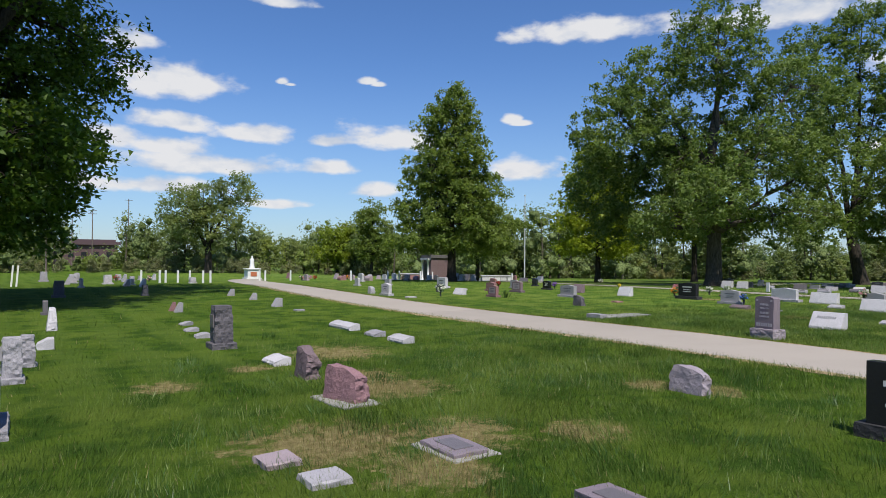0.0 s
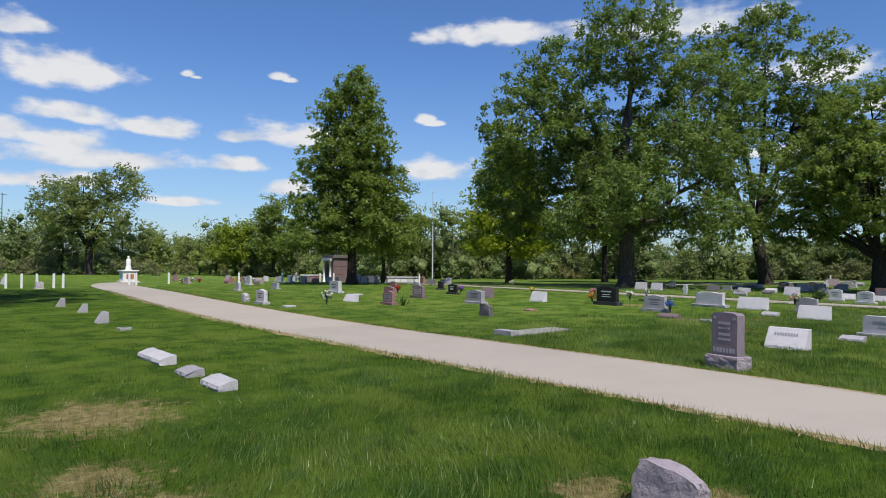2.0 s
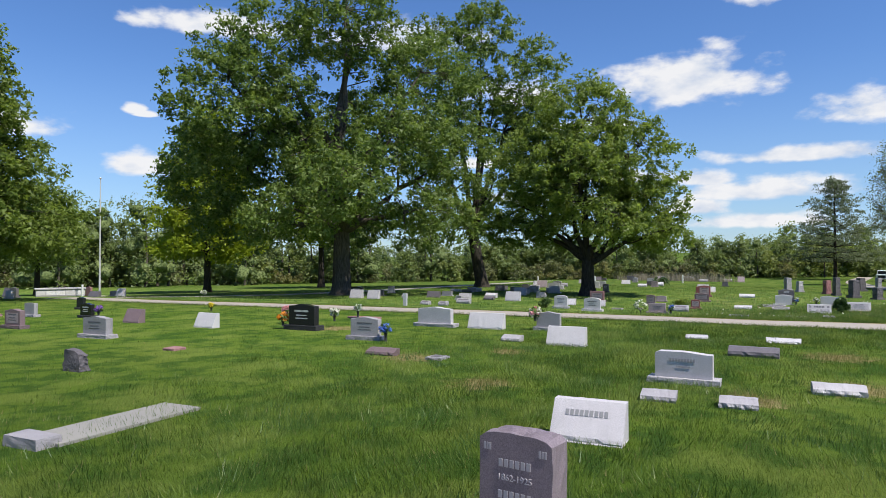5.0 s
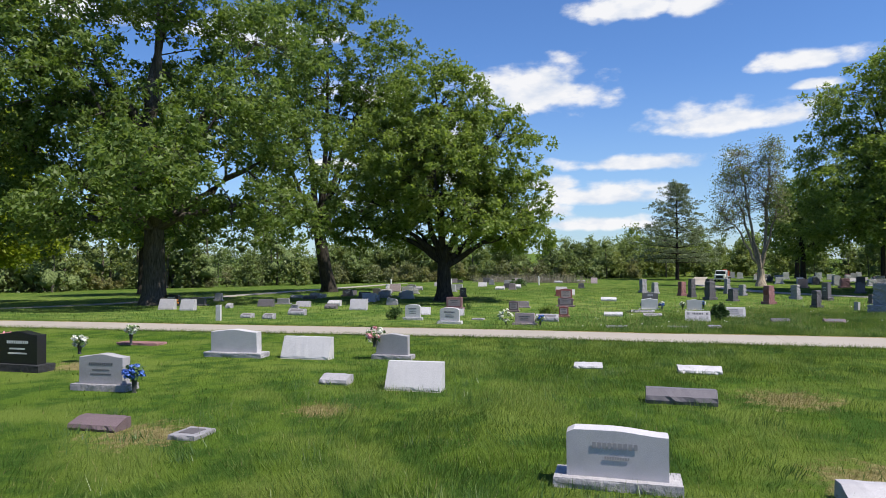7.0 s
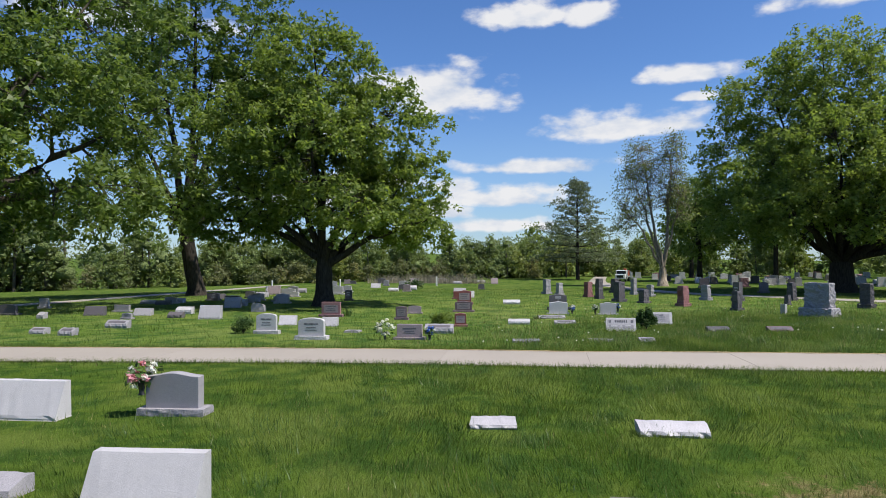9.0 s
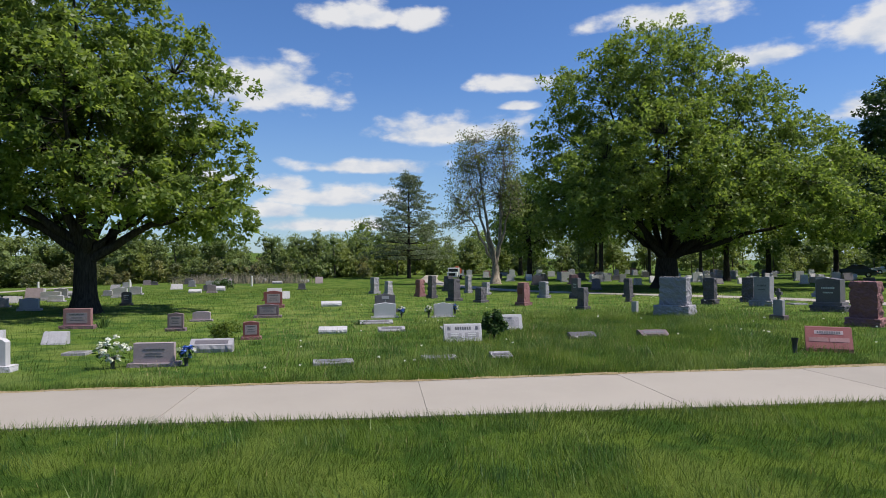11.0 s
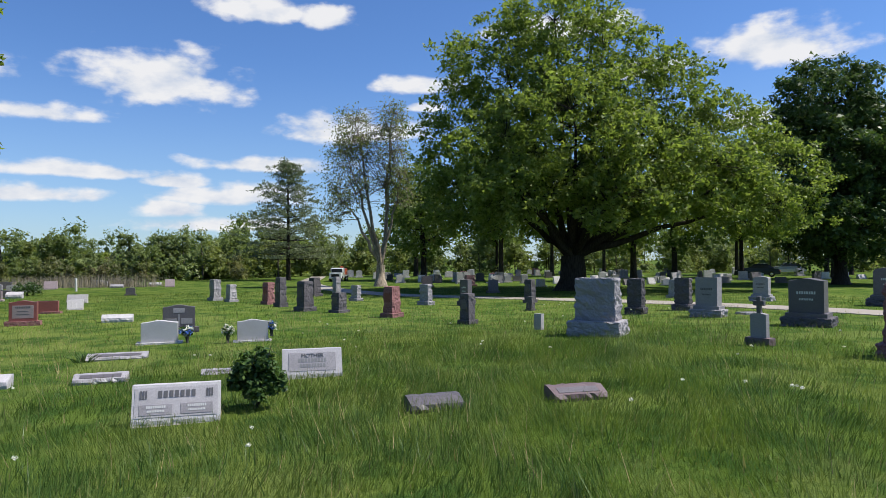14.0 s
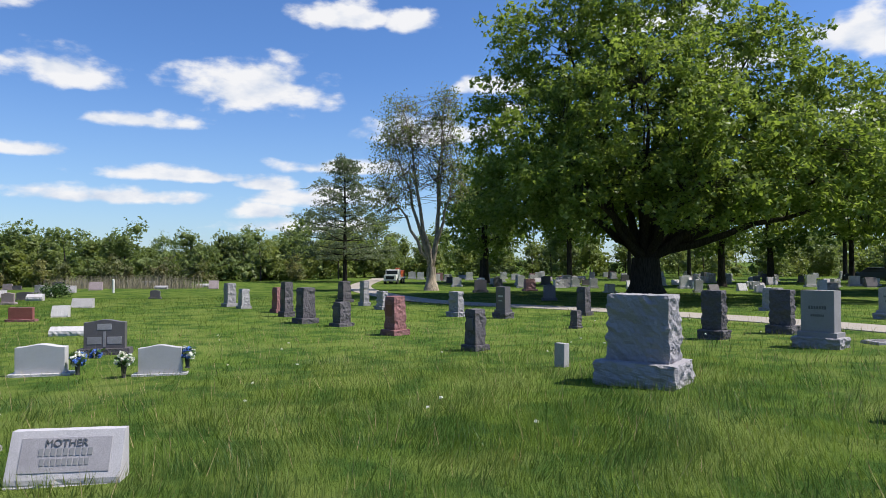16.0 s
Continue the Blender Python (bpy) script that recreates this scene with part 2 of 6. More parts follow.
def leafy(name, dark, mid, light, through_light=0.52, vary=0.55, far=False):
    """Leaves: tint varies from leaf to leaf and over the crown, light passes through."""
    m = Nodes(name)
    g_ = m.add("ShaderNodeNewGeometry")
    big = m.noise(0.55, 3, 0.5, g_.outputs["Position"])
    fac = m.math("ADD", m.math("MULTIPLY", g_.outputs["Random Per Island"], vary), m.math("ADD", m.math("MULTIPLY", big, 0.5), 0.275 - vary / 2))
    col = m.ramp(fac, (0.15, dark), (0.5, mid), (0.85, light))
    if far:
        drift = m.noise(0.085, 3, 0.6, g_.outputs["Position"])
        col = m.mix(m.span(drift, 0.52, 0.66, 0, 0.75), col, scaled(mid, 0.62))
        col = m.mix(m.span(drift, 0.47, 0.36, 0, 0.7), col, (mid[0] * 1.45, mid[1] * 1.25, mid[2] * 1.1))
        if "brush" in name:
            col = m.mix(m.span(m.noise(0.22, 3, 0.6, g_.outputs["Position"]), 0.54, 0.64, 0, 0.7), col, (0.24, 0.20, 0.13))
    m.colour(col, 0.45, 0.32)
    tl = m.add("ShaderNodeBsdfTranslucent", {"Color": m.mix(1.0, col, (1.0, 1.0, 0.55), "MULTIPLY")})
    mx = m.add("ShaderNodeMixShader", {0: through_light, 1: m.bsdf.outputs[0], 2: tl.outputs[0]})
    m.l.new(mx.outputs[0], m.out.inputs["Surface"])
    if far:
        foliage_mass(name, dark, mid, light)
    return m.mat


LEAF_OAK = leafy("pin_oak_leaves", (0.088, 0.135, 0.026), (0.168, 0.232, 0.048), (0.26, 0.33, 0.088), 0.6)
LEAF_COTTON = leafy("cottonwood_leaves", (0.070, 0.118, 0.026), (0.142, 0.210, 0.048), (0.235, 0.305, 0.105), 0.57)
LEAF_MAPLE = leafy("maple_leaves", (0.105, 0.16, 0.028), (0.195, 0.265, 0.062), (0.30, 0.375, 0.12), 0.64)
LEAF_YELLOW = leafy("young_oak_leaves", (0.16, 0.21, 0.014), (0.27, 0.34, 0.026), (0.38, 0.45, 0.05), 0.6)
LEAF_BRIGHT = leafy("spring_leaves", (0.13, 0.18, 0.014), (0.22, 0.29, 0.028), (0.33, 0.40, 0.055))
LEAF_DARK = leafy("dense_dark_leaves", (0.028, 0.058, 0.018), (0.060, 0.110, 0.030), (0.125, 0.18, 0.065), 0.38)
LEAF_LINDEN = leafy("west_tree_leaves", (0.035, 0.068, 0.010), (0.085, 0.145, 0.018), (0.16, 0.25, 0.035), 0.5, 0.4)
LEAF_PALE = leafy("sparse_pale_leaves", (0.11, 0.14, 0.055), (0.21, 0.25, 0.11), (0.33, 0.36, 0.19), 0.6)
NEEDLE = leafy("pine_needles", (0.085, 0.115, 0.065), (0.15, 0.185, 0.11), (0.23, 0.27, 0.175), 0.4)
LEAF_WOOD = leafy("woodland_leaves", (0.110, 0.155, 0.056), (0.195, 0.252, 0.090), (0.285, 0.345, 0.145), 0.52, 0.3, True)
LEAF_WOOD_BRIGHT = leafy("woodland_spring_leaves", (0.118, 0.170, 0.038), (0.21, 0.275, 0.066), (0.295, 0.36, 0.11), 0.52, 0.3, True)
LEAF_BRUSH = leafy("gray_green_brush", (0.13, 0.15, 0.068), (0.215, 0.235, 0.11), (0.31, 0.325, 0.175), 0.5, 0.35, True)
BARK = bark("furrowed_gray_bark", (0.10, 0.085, 0.07))
BARK_DARK = bark("dark_bark", (0.045, 0.038, 0.032))
BARK_TWIG = bark("gray_tan_twigs", (0.20, 0.17, 0.14))
BARK_PALE = bark("bare_pale_wood", (0.30, 0.25, 0.20))


def lawn_colour(m, pos):
    """Lawn tint by place: broad drifts, tufts, straw patches with their own outlines."""
    broad = m.noise(0.16, 4, 0.55, pos)
    tuft = m.noise(1.5, 5, 0.62, pos)
    fine = m.noise(38, 3, 0.7, pos)
    col = m.ramp(broad, (0.30, (0.088, 0.158, 0.018)), (0.5, (0.122, 0.195, 0.026)), (0.70, (0.165, 0.225, 0.036)))
    col = m.mix(m.span(tuft, 0.42, 0.58, 0.0, 0.85), col, (0.040, 0.100, 0.016))
    soft = m.noise(0.62, 4, 0.55, pos)
    col = m.mix(m.span(soft, 0.47, 0.62, 0.0, 0.72), col, (0.19, 0.25, 0.048))
    place_ = m.add("ShaderNodeSeparateXYZ", {0: pos})
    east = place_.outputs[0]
    # faint stripes left by the mower on the west lawn
    swath = m.math("SINE", m.math("ADD", m.math("MULTIPLY", east, 5.2), m.math("MULTIPLY", broad, 5.0)))
    mown = m.math("MULTIPLY", m.span(swath, -0.5, 0.5), m.math("MULTIPLY", m.span(east, 9.0, 4.0), m.span(place_.outputs[1], 7.0, 14.0, 0.15, 0.5)))
    col = m.mix(mown, col, (0.165, 0.235, 0.050))
    # multiplies the lawn colour by a tint that changes with distance east
    east_tint = m.ramp(m.math("DIVIDE", east, 100.0), (0.0, (0.62, 0.68, 0.50)), (0.12, (0.64, 0.70, 0.52)), (0.16, (0.84,) * 3), (0.25, (1.0,) * 3), (0.32, (0.93,) * 3), (0.36, (0.86,) * 3), (0.40, (1.12, 1.08, 1.45)), (0.62, (1.10, 1.04, 1.35)), (0.80, (0.80, 0.78, 0.9)))
    col = m.mix(1.0, col, east_tint, "MULTIPLY")
    col = m.mix(m.span(fine, 0.5, 0.75, 0.0, 0.4), col, (0.19, 0.24, 0.06))
    ragged = m.math("MULTIPLY", m.math("SUBTRACT", m.noise(3.6, 8, 0.78, pos), 0.5), 4.2)
    worn = m.ramp(m.noise(7, 5, 0.7, pos), (0.36, (0.20, 0.15, 0.075)), (0.52, (0.33, 0.255, 0.12)), (0.68, (0.42, 0.35, 0.18)))
    for px, py, r in ((2.9, 6.6, 1.0), (4.3, 6.2, 0.75), (4.9, 8.9, 0.9), (3.4, 5.2, 0.6), (5.6, 5.5, 0.5), (8.9, 6.1, 0.5), (5.7, 12.6, 1.05), (5.1, 10.0, 0.55), (8.4, 6.9, 0.4),
                      (3.6, 11.6, 0.4), (2.0, 10.6, 0.5), (24.4, 14.9, 0.7), (24.3, 6.2, 0.9), (22.5, 7.8, 0.5), (29.2, 20.2, 0.7),
                      (28.6, 6.2, 0.8), (22.0, 12.2, 0.6), (26.2, 13.2, 0.5)):
        d = m.add("ShaderNodeVectorMath", {0: pos, 1: (px, py, 0)}, operation="DISTANCE").outputs["Value"]
        patch = m.span(m.math("ADD", m.math("DIVIDE", d, r), ragged), 1.1, 0.45, 0.0, 0.88)
        col = m.mix(patch, col, worn)
    return col


def lawn_ground():
    m = Nodes("lawn")
    pos = m.add("ShaderNodeNewGeometry").outputs["Position"]
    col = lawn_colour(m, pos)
    col = m.mix(m.span(m.noise(90, 3, 0.7, pos), 0.35, 0.6, 0.40, 0.0), col, (0.04, 0.06, 0.012))
    m.bump(m.noise(26, 5, 0.75, pos), 1.0, 0.06)
    return m.colour(col, 0.95, 0.03)


def grass_blade():
    m = Nodes("grass_blade")
    g_ = m.add("ShaderNodeNewGeometry")
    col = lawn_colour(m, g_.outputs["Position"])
    isl = g_.outputs["Random Per Island"]
    col = m.mix(m.span(isl, 0.0, 1.0, 0.0, 0.5), col, (0.20, 0.265, 0.065))
    col = m.mix(m.span(isl, 0.95, 0.99, 0, 0.8), col, (0.34, 0.29, 0.14))
    m.colour(col, 0.55, 0.2)
    tl = m.add("ShaderNodeBsdfTranslucent", {"Color": m.mix(1.0, col, (1.0, 1.0, 0.7), "MULTIPLY")})
    mx = m.add("ShaderNodeMixShader", {0: 0.45, 1: m.bsdf.outputs[0], 2: tl.outputs[0]})
    m.l.new(mx.outputs[0], m.out.inputs["Surface"])
    return m.mat


LAWN, BLADE = lawn_ground(), grass_blade()


def tuft_blade(name, c, pale):
    m = Nodes(name)
    g_ = m.add("ShaderNodeNewGeometry")
    col = m.mix(m.span(g_.outputs["Random Per Island"], 0.0, 1.0, 0.0, 0.8), c, pale)
    m.colour(col, 0.4, 0.3)
    tl = m.add("ShaderNodeBsdfTranslucent", {"Color": m.mix(1.0, col, (1.0, 1.0, 0.6), "MULTIPLY")})
    mx = m.add("ShaderNodeMixShader", {0: 0.35, 1: m.bsdf.outputs[0], 2: tl.outputs[0]})
    m.l.new(mx.outputs[0], m.out.inputs["Surface"])
    return m.mat


TUFT_DARK = tuft_blade("lush_grass_tuft", (0.050, 0.108, 0.024), (0.11, 0.19, 0.05))
TUFT_PALE = tuft_blade("pale_grass_tuft", (0.11, 0.175, 0.03), (0.19, 0.25, 0.07))


def concrete(name, c, stain=0.35):
    m = Nodes(name)
    pos = m.add("ShaderNodeNewGeometry").outputs["Position"]
    a, b = m.noise(0.5, 5, 0.6, pos), m.noise(7, 5, 0.65, pos)
    col = m.mix(m.span(a, 0.35, 0.7, 0, stain), c, scaled(c, 0.78))
    col = m.mix(m.span(b, 0.5, 0.75, 0, stain * 0.5), col, scaled(c, 1.15))
    col = m.mix(m.span(m.noise(160, 2, 0.6, pos), 0.6, 0.75, 0, 0.4), col, scaled(c, 0.6))
    rnd = m.add("ShaderNodeObjectInfo").outputs["Random"]
    hsv = m.add("ShaderNodeHueSaturation", {"Color": col, "Value": m.span(rnd, 0, 1, 0.95, 1.05)})
    m.bump(m.noise(110, 3, 0.6, pos), 0.2, 0.004)
    return m.colour(hsv.outputs[0], 0.85, 0.25)


CONCRETE = concrete("lane_concrete", (0.325, 0.287, 0.248))
CONCRETE_JOINT = concrete("joint_dirt", (0.21, 0.185, 0.15))
CONCRETE_PALE = concrete("pale_concrete", (0.42, 0.39, 0.35))


def plain(name, c, rough=0.6, metal=0.0, wear=0.25):
    m = Nodes(name)
    v = m.add("ShaderNodeTexCoord").outputs["Object"]
    col = m.mix(m.span(m.noise(5, 5, 0.6, v), 0.45, 0.75, 0, wear), c, scaled(c, 0.7))
    m.bsdf.inputs["Metallic"].default_value = metal
    return m.colour(col, rough)


# ---- mesh helpers ----
def mesh_np(name, verts, quads, mats, face_mat=None):
    """A mesh from arrays: verts (n, 3), faces (m, 3 or 4)."""
    me = bpy.data.meshes.new(name)
    verts, quads = np.asarray(verts, np.float32), np.asarray(quads, np.int32)
    k = quads.shape[1]
    me.vertices.add(len(verts)), me.loops.add(quads.size), me.polygons.add(len(quads))
    me.vertices.foreach_set("co", verts.ravel())
    me.loops.foreach_set("vertex_index", quads.ravel())
    me.polygons.foreach_set("loop_start", np.arange(0, quads.size, k, dtype=np.int32))
    for mt in mats:
        me.materials.append(mt)
    if face_mat is not None:
        me.polygons.foreach_set("material_index", np.asarray(face_mat, np.int32))
    me.polygons.foreach_set("use_smooth", np.zeros(len(quads), bool))
    me.update(calc_edges=True)
    me.validate()
    return me


def part(name, bm, material, parent=None, label="", at=None, smooth=False):
    """Links a bmesh as one mesh object, under a thing or on its own."""
    me = bpy.data.meshes.new(name)
    bm.to_mesh(me)
    bm.free()
    me.materials.append(material)
    if smooth:
        me.polygons.foreach_set("use_smooth", [True] * len(me.polygons))
    ob = new(name, me)
    if parent is not None:
        ob.parent = parent
    if at is not None:
        ob.matrix_basis = at
    return tagged(ob, label)


def box(bm, x, y, z, w, d, h, bevel=0.0):
    """A box whose base is centred on x, y at z: w along y, d along x."""
    r = bmesh.ops.create_cube(bm, size=1)
    bmesh.ops.scale(bm, vec=(d, w, h), verts=r["verts"])
    bmesh.ops.translate(bm, vec=(x, y, z + h / 2), verts=r["verts"])
    if bevel:
        es = list({e for v in r["verts"] for e in v.link_edges})
        bmesh.ops.bevel(bm, geom=es, offset=bevel, segments=1, affect="EDGES")
    return bm


def rough_box(w, d, h, amp, cuts=7, seed=0, taper=0.0, smooth_front=False):
    """A rock-faced block: flat top and foot, pitched and chipped sides."""
    bm = bmesh.new()
    r = bmesh.ops.create_cube(bm, size=1)
    bmesh.ops.subdivide_edges(bm, edges=bm.edges[:], cuts=cuts, use_grid_fill=True)
    for v in bm.verts:
        c = v.co.copy()
        k = 1 - taper * (c.z + 0.5)
        p = Vector((c.x * d * k, c.y * w * k, (c.z + 0.5) * h))
        q = p + Vector((seed * 3.1, seed, 0))
        near_ = noise.voronoi(q * 5.5)[0]
        n = 0.5 - 1.3 * abs(noise.noise(q * 4.3)) + 0.8 * (near_[1] - near_[0]) - 0.15 + 0.4 * noise.noise(q * 17)
        rim = 0.2 if abs(c.z) > 0.499 else 1.0
        out_x = math.copysign(1, c.x) if abs(c.x) > 0.499 and not (smooth_front and c.x < 0) else 0
        out_y = math.copysign(1, c.y) if abs(c.y) > 0.499 else 0
        p += Vector((out_x, out_y, 0)) * amp * (0.1 + 1.15 * n) * rim
        if c.z > 0.499:
            p.z += amp * 0.3 * n
        v.co = p
    return bm


def tube_arrays(points, radii, sides):
    """Vertices and quads of a bent tapered tube."""
    P, n = [Vector(p) for p in points], len(points)
    vs, fs = [], []
    for i in range(n):
        d = (P[min(i + 1, n - 1)] - P[max(i - 1, 0)]).normalized()
        u = d.orthogonal().normalized()
        w_ = d.cross(u)
        for s in range(sides):
            a = 2 * math.pi * s / sides
            vs.append(P[i] + (u * math.cos(a) + w_ * math.sin(a)) * radii[i])
    for i in range(n - 1):
        for s in range(sides):
            fs.append((i * sides + s, i * sides + (s + 1) % sides, (i + 1) * sides + (s + 1) % sides, (i + 1) * sides + s))
    return vs, fs


def tubes_mesh(name, tubes, material):
    vs, fs = [], []
    for points, radii, sides in tubes:
        a, b = tube_arrays(points, radii, sides)
        o = len(vs)
        vs += [tuple(v) for v in a]
        fs += [tuple(i + o for i in f) for f in b]
    me = mesh_np(name, vs, fs, [material])
    me.polygons.foreach_set("use_smooth", [True] * len(me.polygons))
    return me


# ---- ground ----
def ease(a, b, s):
    u = min(1.0, max(0.0, (s - a) / (b - a)))
    return u * u * (3 - 2 * u)


def lie(x, y):
    """Height of the ground."""
    z = -0.34 * ease(41, 62, x + 0.9 * min(max(y, -12), 8)) - 1.5 * ease(40, 130, y + 0.35 * x) + 0.1 * math.exp(-((x - 17) ** 2 + (y - 9) ** 2) / 60)
    return z + 9.0 * ease(150, 420, x) * ease(-220, -40, y) * (0.75 + 0.25 * math.sin(y / 60))


def ground_sheet():
    def line(lo, hi, step):
        a = list(np.arange(lo, hi + 0.01, step))
        s, left, right = step, [], []
        while (right or a)[-1] < 2200:
            s *= 1.35
            right.append((right or a)[-1] + s)
        s = step
        while (left or [a[0]])[-1] > -1200:
            s *= 1.35
            left.append((left or [a[0]])[-1] - s)
        return left[::-1] + a + right
    xs, ys = line(-16, 124, 2.0), line(-44, 134, 2.0)
    vs = [(x, y, lie(x, y)) for x in xs for y in ys]
    m_ = len(ys)
    fs = [(i * m_ + j, (i + 1) * m_ + j, (i + 1) * m_ + j + 1, i * m_ + j + 1) for i in range(len(xs) - 1) for j in range(m_ - 1)]
    me = mesh_np("ground", vs, fs, [LAWN])
    me.polygons.foreach_set("use_smooth", [True] * len(me.polygons))
    tagged(new("ground", me), "mown green cemetery lawn with straw-coloured worn patches", "lawn", kind="structure")


ground_sheet()


def spline(points, step):
    """Evenly stepped points along a smooth line through the given ones."""
    P = [Vector(p) for p in points]
    P = [2 * P[0] - P[1]] + P + [2 * P[-1] - P[-2]]
    fine = []
    for i in range(1, len(P) - 2):
        a, b, c, d = P[i - 1:i + 3]
        for k in range(40):
            t = k / 40
            fine.append(0.5 * (2 * b + (c - a) * t + (2 * a - 5 * b + 4 * c - d) * t * t + (3 * b - a - 3 * c + d) * t ** 3))
    fine.append(P[-2])
    res, left = [fine[0]], step
    for p, q in zip(fine, fine[1:]):
        L = (q - p).length
        while L >= left > 0:
            p = p + (q - p).normalized() * left
            L -= left
            res.append(p)
            left = step
        left -= L
    return res


LANES = []


def lane(name, points, width, slab, label, detailed=True):
    """A concrete lane: a dirt bed with cast slabs on it, a narrow joint between them."""
    line = spline([(x, y, 0) for x, y in points], slab / 8)
    LANES.append((line, width))
    rnd = random.Random(len(LANES))

    def edge(i, k):
        d = (line[min(i + 1, len(line) - 1)] - line[max(i - 1, 0)]).normalized()
        p = line[i] + Vector((d.y, -d.x, 0)) * k
        return p

    def strip(i0, i1, half, z, gap, thick):
        vs, fs = [], []
        for i in range(i0, i1 + 1):
            d = (line[min(i + 1, len(line) - 1)] - line[max(i - 1, 0)]).normalized()
            shift = d * (gap if i == i0 else -gap if i == i1 else 0)
            for k in (-half, -half / 2, 0, half / 2, half):
                p = edge(i, k) + shift
                vs.append((p.x, p.y, lie(p.x, p.y) + z))
        n = i1 - i0 + 1
        for i in range(n - 1):
            for k in range(4):
                a = i * 5 + k
                fs.append((a, a + 1, a + 6, a + 5))
        if thick:
            m_ = len(vs)
            rim = [i * 5 for i in range(n)] + [(n - 1) * 5 + k for k in range(1, 5)] + [i * 5 + 4 for i in range(n - 2, -1, -1)] + [3, 2, 1]
            vs += [(vs[i][0], vs[i][1], vs[i][2] - thick) for i in rim]
            for j in range(len(rim)):
                k = (j + 1) % len(rim)
                fs.append((rim[j], m_ + j, m_ + k, rim[k]))
        return vs, fs

    vs, fs = strip(0, len(line) - 1, width / 2 - 0.05, 0.010, 0, 0)
    bed = tagged(new(name, mesh_np(name, vs, fs, [CONCRETE_JOINT])), label, "lane", kind="structure")
    step = 8
    for i in range(0, len(line) - 1, step):
        vs, fs = strip(i, min(i + step, len(line) - 1), width / 2 + rnd.uniform(-0.02, 0.02), 0.022 + rnd.uniform(0, 0.004), 0.003, 0.03)
        ob = new("slab", mesh_np("slab", vs, fs, [CONCRETE]))
        ob.parent = bed
    return bed


lane("road_1", [(13.3, -25), (13.3, 14), (13.75, 28), (15.1, 42), (16.9, 55), (20.2, 67), (22.8, 72)], 2.98, 9, "pale concrete lane with cracked cast slabs crossing the lawn")
lane("road_2", [(36.9, -40.55), (37.1, 0), (37.6, 12), (37.2, 25), (37.4, 38), (39.5, 46), (41.5, 52)], 2.45, 3.2, "narrow pale concrete lane between the grave rows")
lane("road_3", [(43, 48.5), (49, 44.6), (60, 40), (80, 38), (104, 36)], 2.2, 6, "pale concrete lane passing behind the shade trees")
lane("road_4", [(34.0, -24.0), (46.0, -15.6), (52.8, -13.1), (60.7, -11.5), (67.8, -9.4), (76.8, -3.3), (96.2, -1.3), (127.2, -5.7)], 1.9, 6, "narrow pale lane behind the old monuments")


def verge(line, width, side, label, seed):
    """A ragged strip of bare soil and dead straw between the slabs and the grass."""
    vs, fs = [], []
    P = [p for p in line if -16 < p.y < 44]
    fine_line = []
    for p, q in zip(P, P[1:]):
        n = max(1, int((q - p).length / 0.1))
        fine_line += [p.lerp(q, k / n) for k in range(n)]
    for i, p in enumerate(fine_line[:-1]):
        d = (fine_line[i + 1] - p).normalized()
        out_ = Vector((d.y, -d.x, 0)) * side
        n = noise.noise(Vector((p.x * 0.5 + seed, p.y * 0.5, 0))) + 0.9 * noise.noise(Vector((p.y * 2.7, seed, p.x))) + 0.7 * noise.noise(Vector((p.y * 9.1, seed, p.x)))
        wide_ = max(0.02, (0.27 if side > 0 and width < 2.6 else 0.12) + 0.13 * n)
        lap = -0.035 - 0.05 * max(-0.5, noise.noise(Vector((p.y * 4.3, seed + 5, p.x))))
        for o in (lap, wide_ * 0.5, wide_):
            e = p + out_ * (width / 2 + o)
            vs.append((e.x, e.y, lie(e.x, e.y) + (0.0275 if o < 0 else 0.024 if o < wide_ else 0.004)))
    for i in range(len(vs) // 3 - 1):
        for k in range(2):
            a = i * 3 + k
            fs.append((a, a + 1, a + 4, a + 3))
    tagged(new("verge", mesh_np("verge", vs, fs, [STRAW_SOIL])), label, "verge", kind="structure")


def straw_soil():
    m = Nodes("straw_soil")
    pos = m.add("ShaderNodeNewGeometry").outputs["Position"]
    col = m.ramp(m.noise(30, 5, 0.75, pos), (0.3, (0.10, 0.075, 0.04)), (0.48, (0.36, 0.275, 0.15)), (0.68, (0.52, 0.42, 0.26)))
    col = m.mix(m.span(m.noise(5, 4, 0.6, pos), 0.54, 0.68, 0, 0.6), col, (0.10, 0.13, 0.03))
    m.bump(m.noise(70, 4, 0.7, pos), 1.0, 0.03)
    return m.colour(col, 0.95, 0.05)


STRAW_SOIL = straw_soil()
verge(LANES[1][0], LANES[1][1], 1, "ragged strip of dry straw and soil beside the concrete lane", 3)
verge(LANES[0][0], LANES[0][1], 1, "ragged strip of dry straw and soil beside the concrete lane", 5)
verge(LANES[0][0], LANES[0][1], -1, "thin strip of dry straw beside the concrete lane", 11)


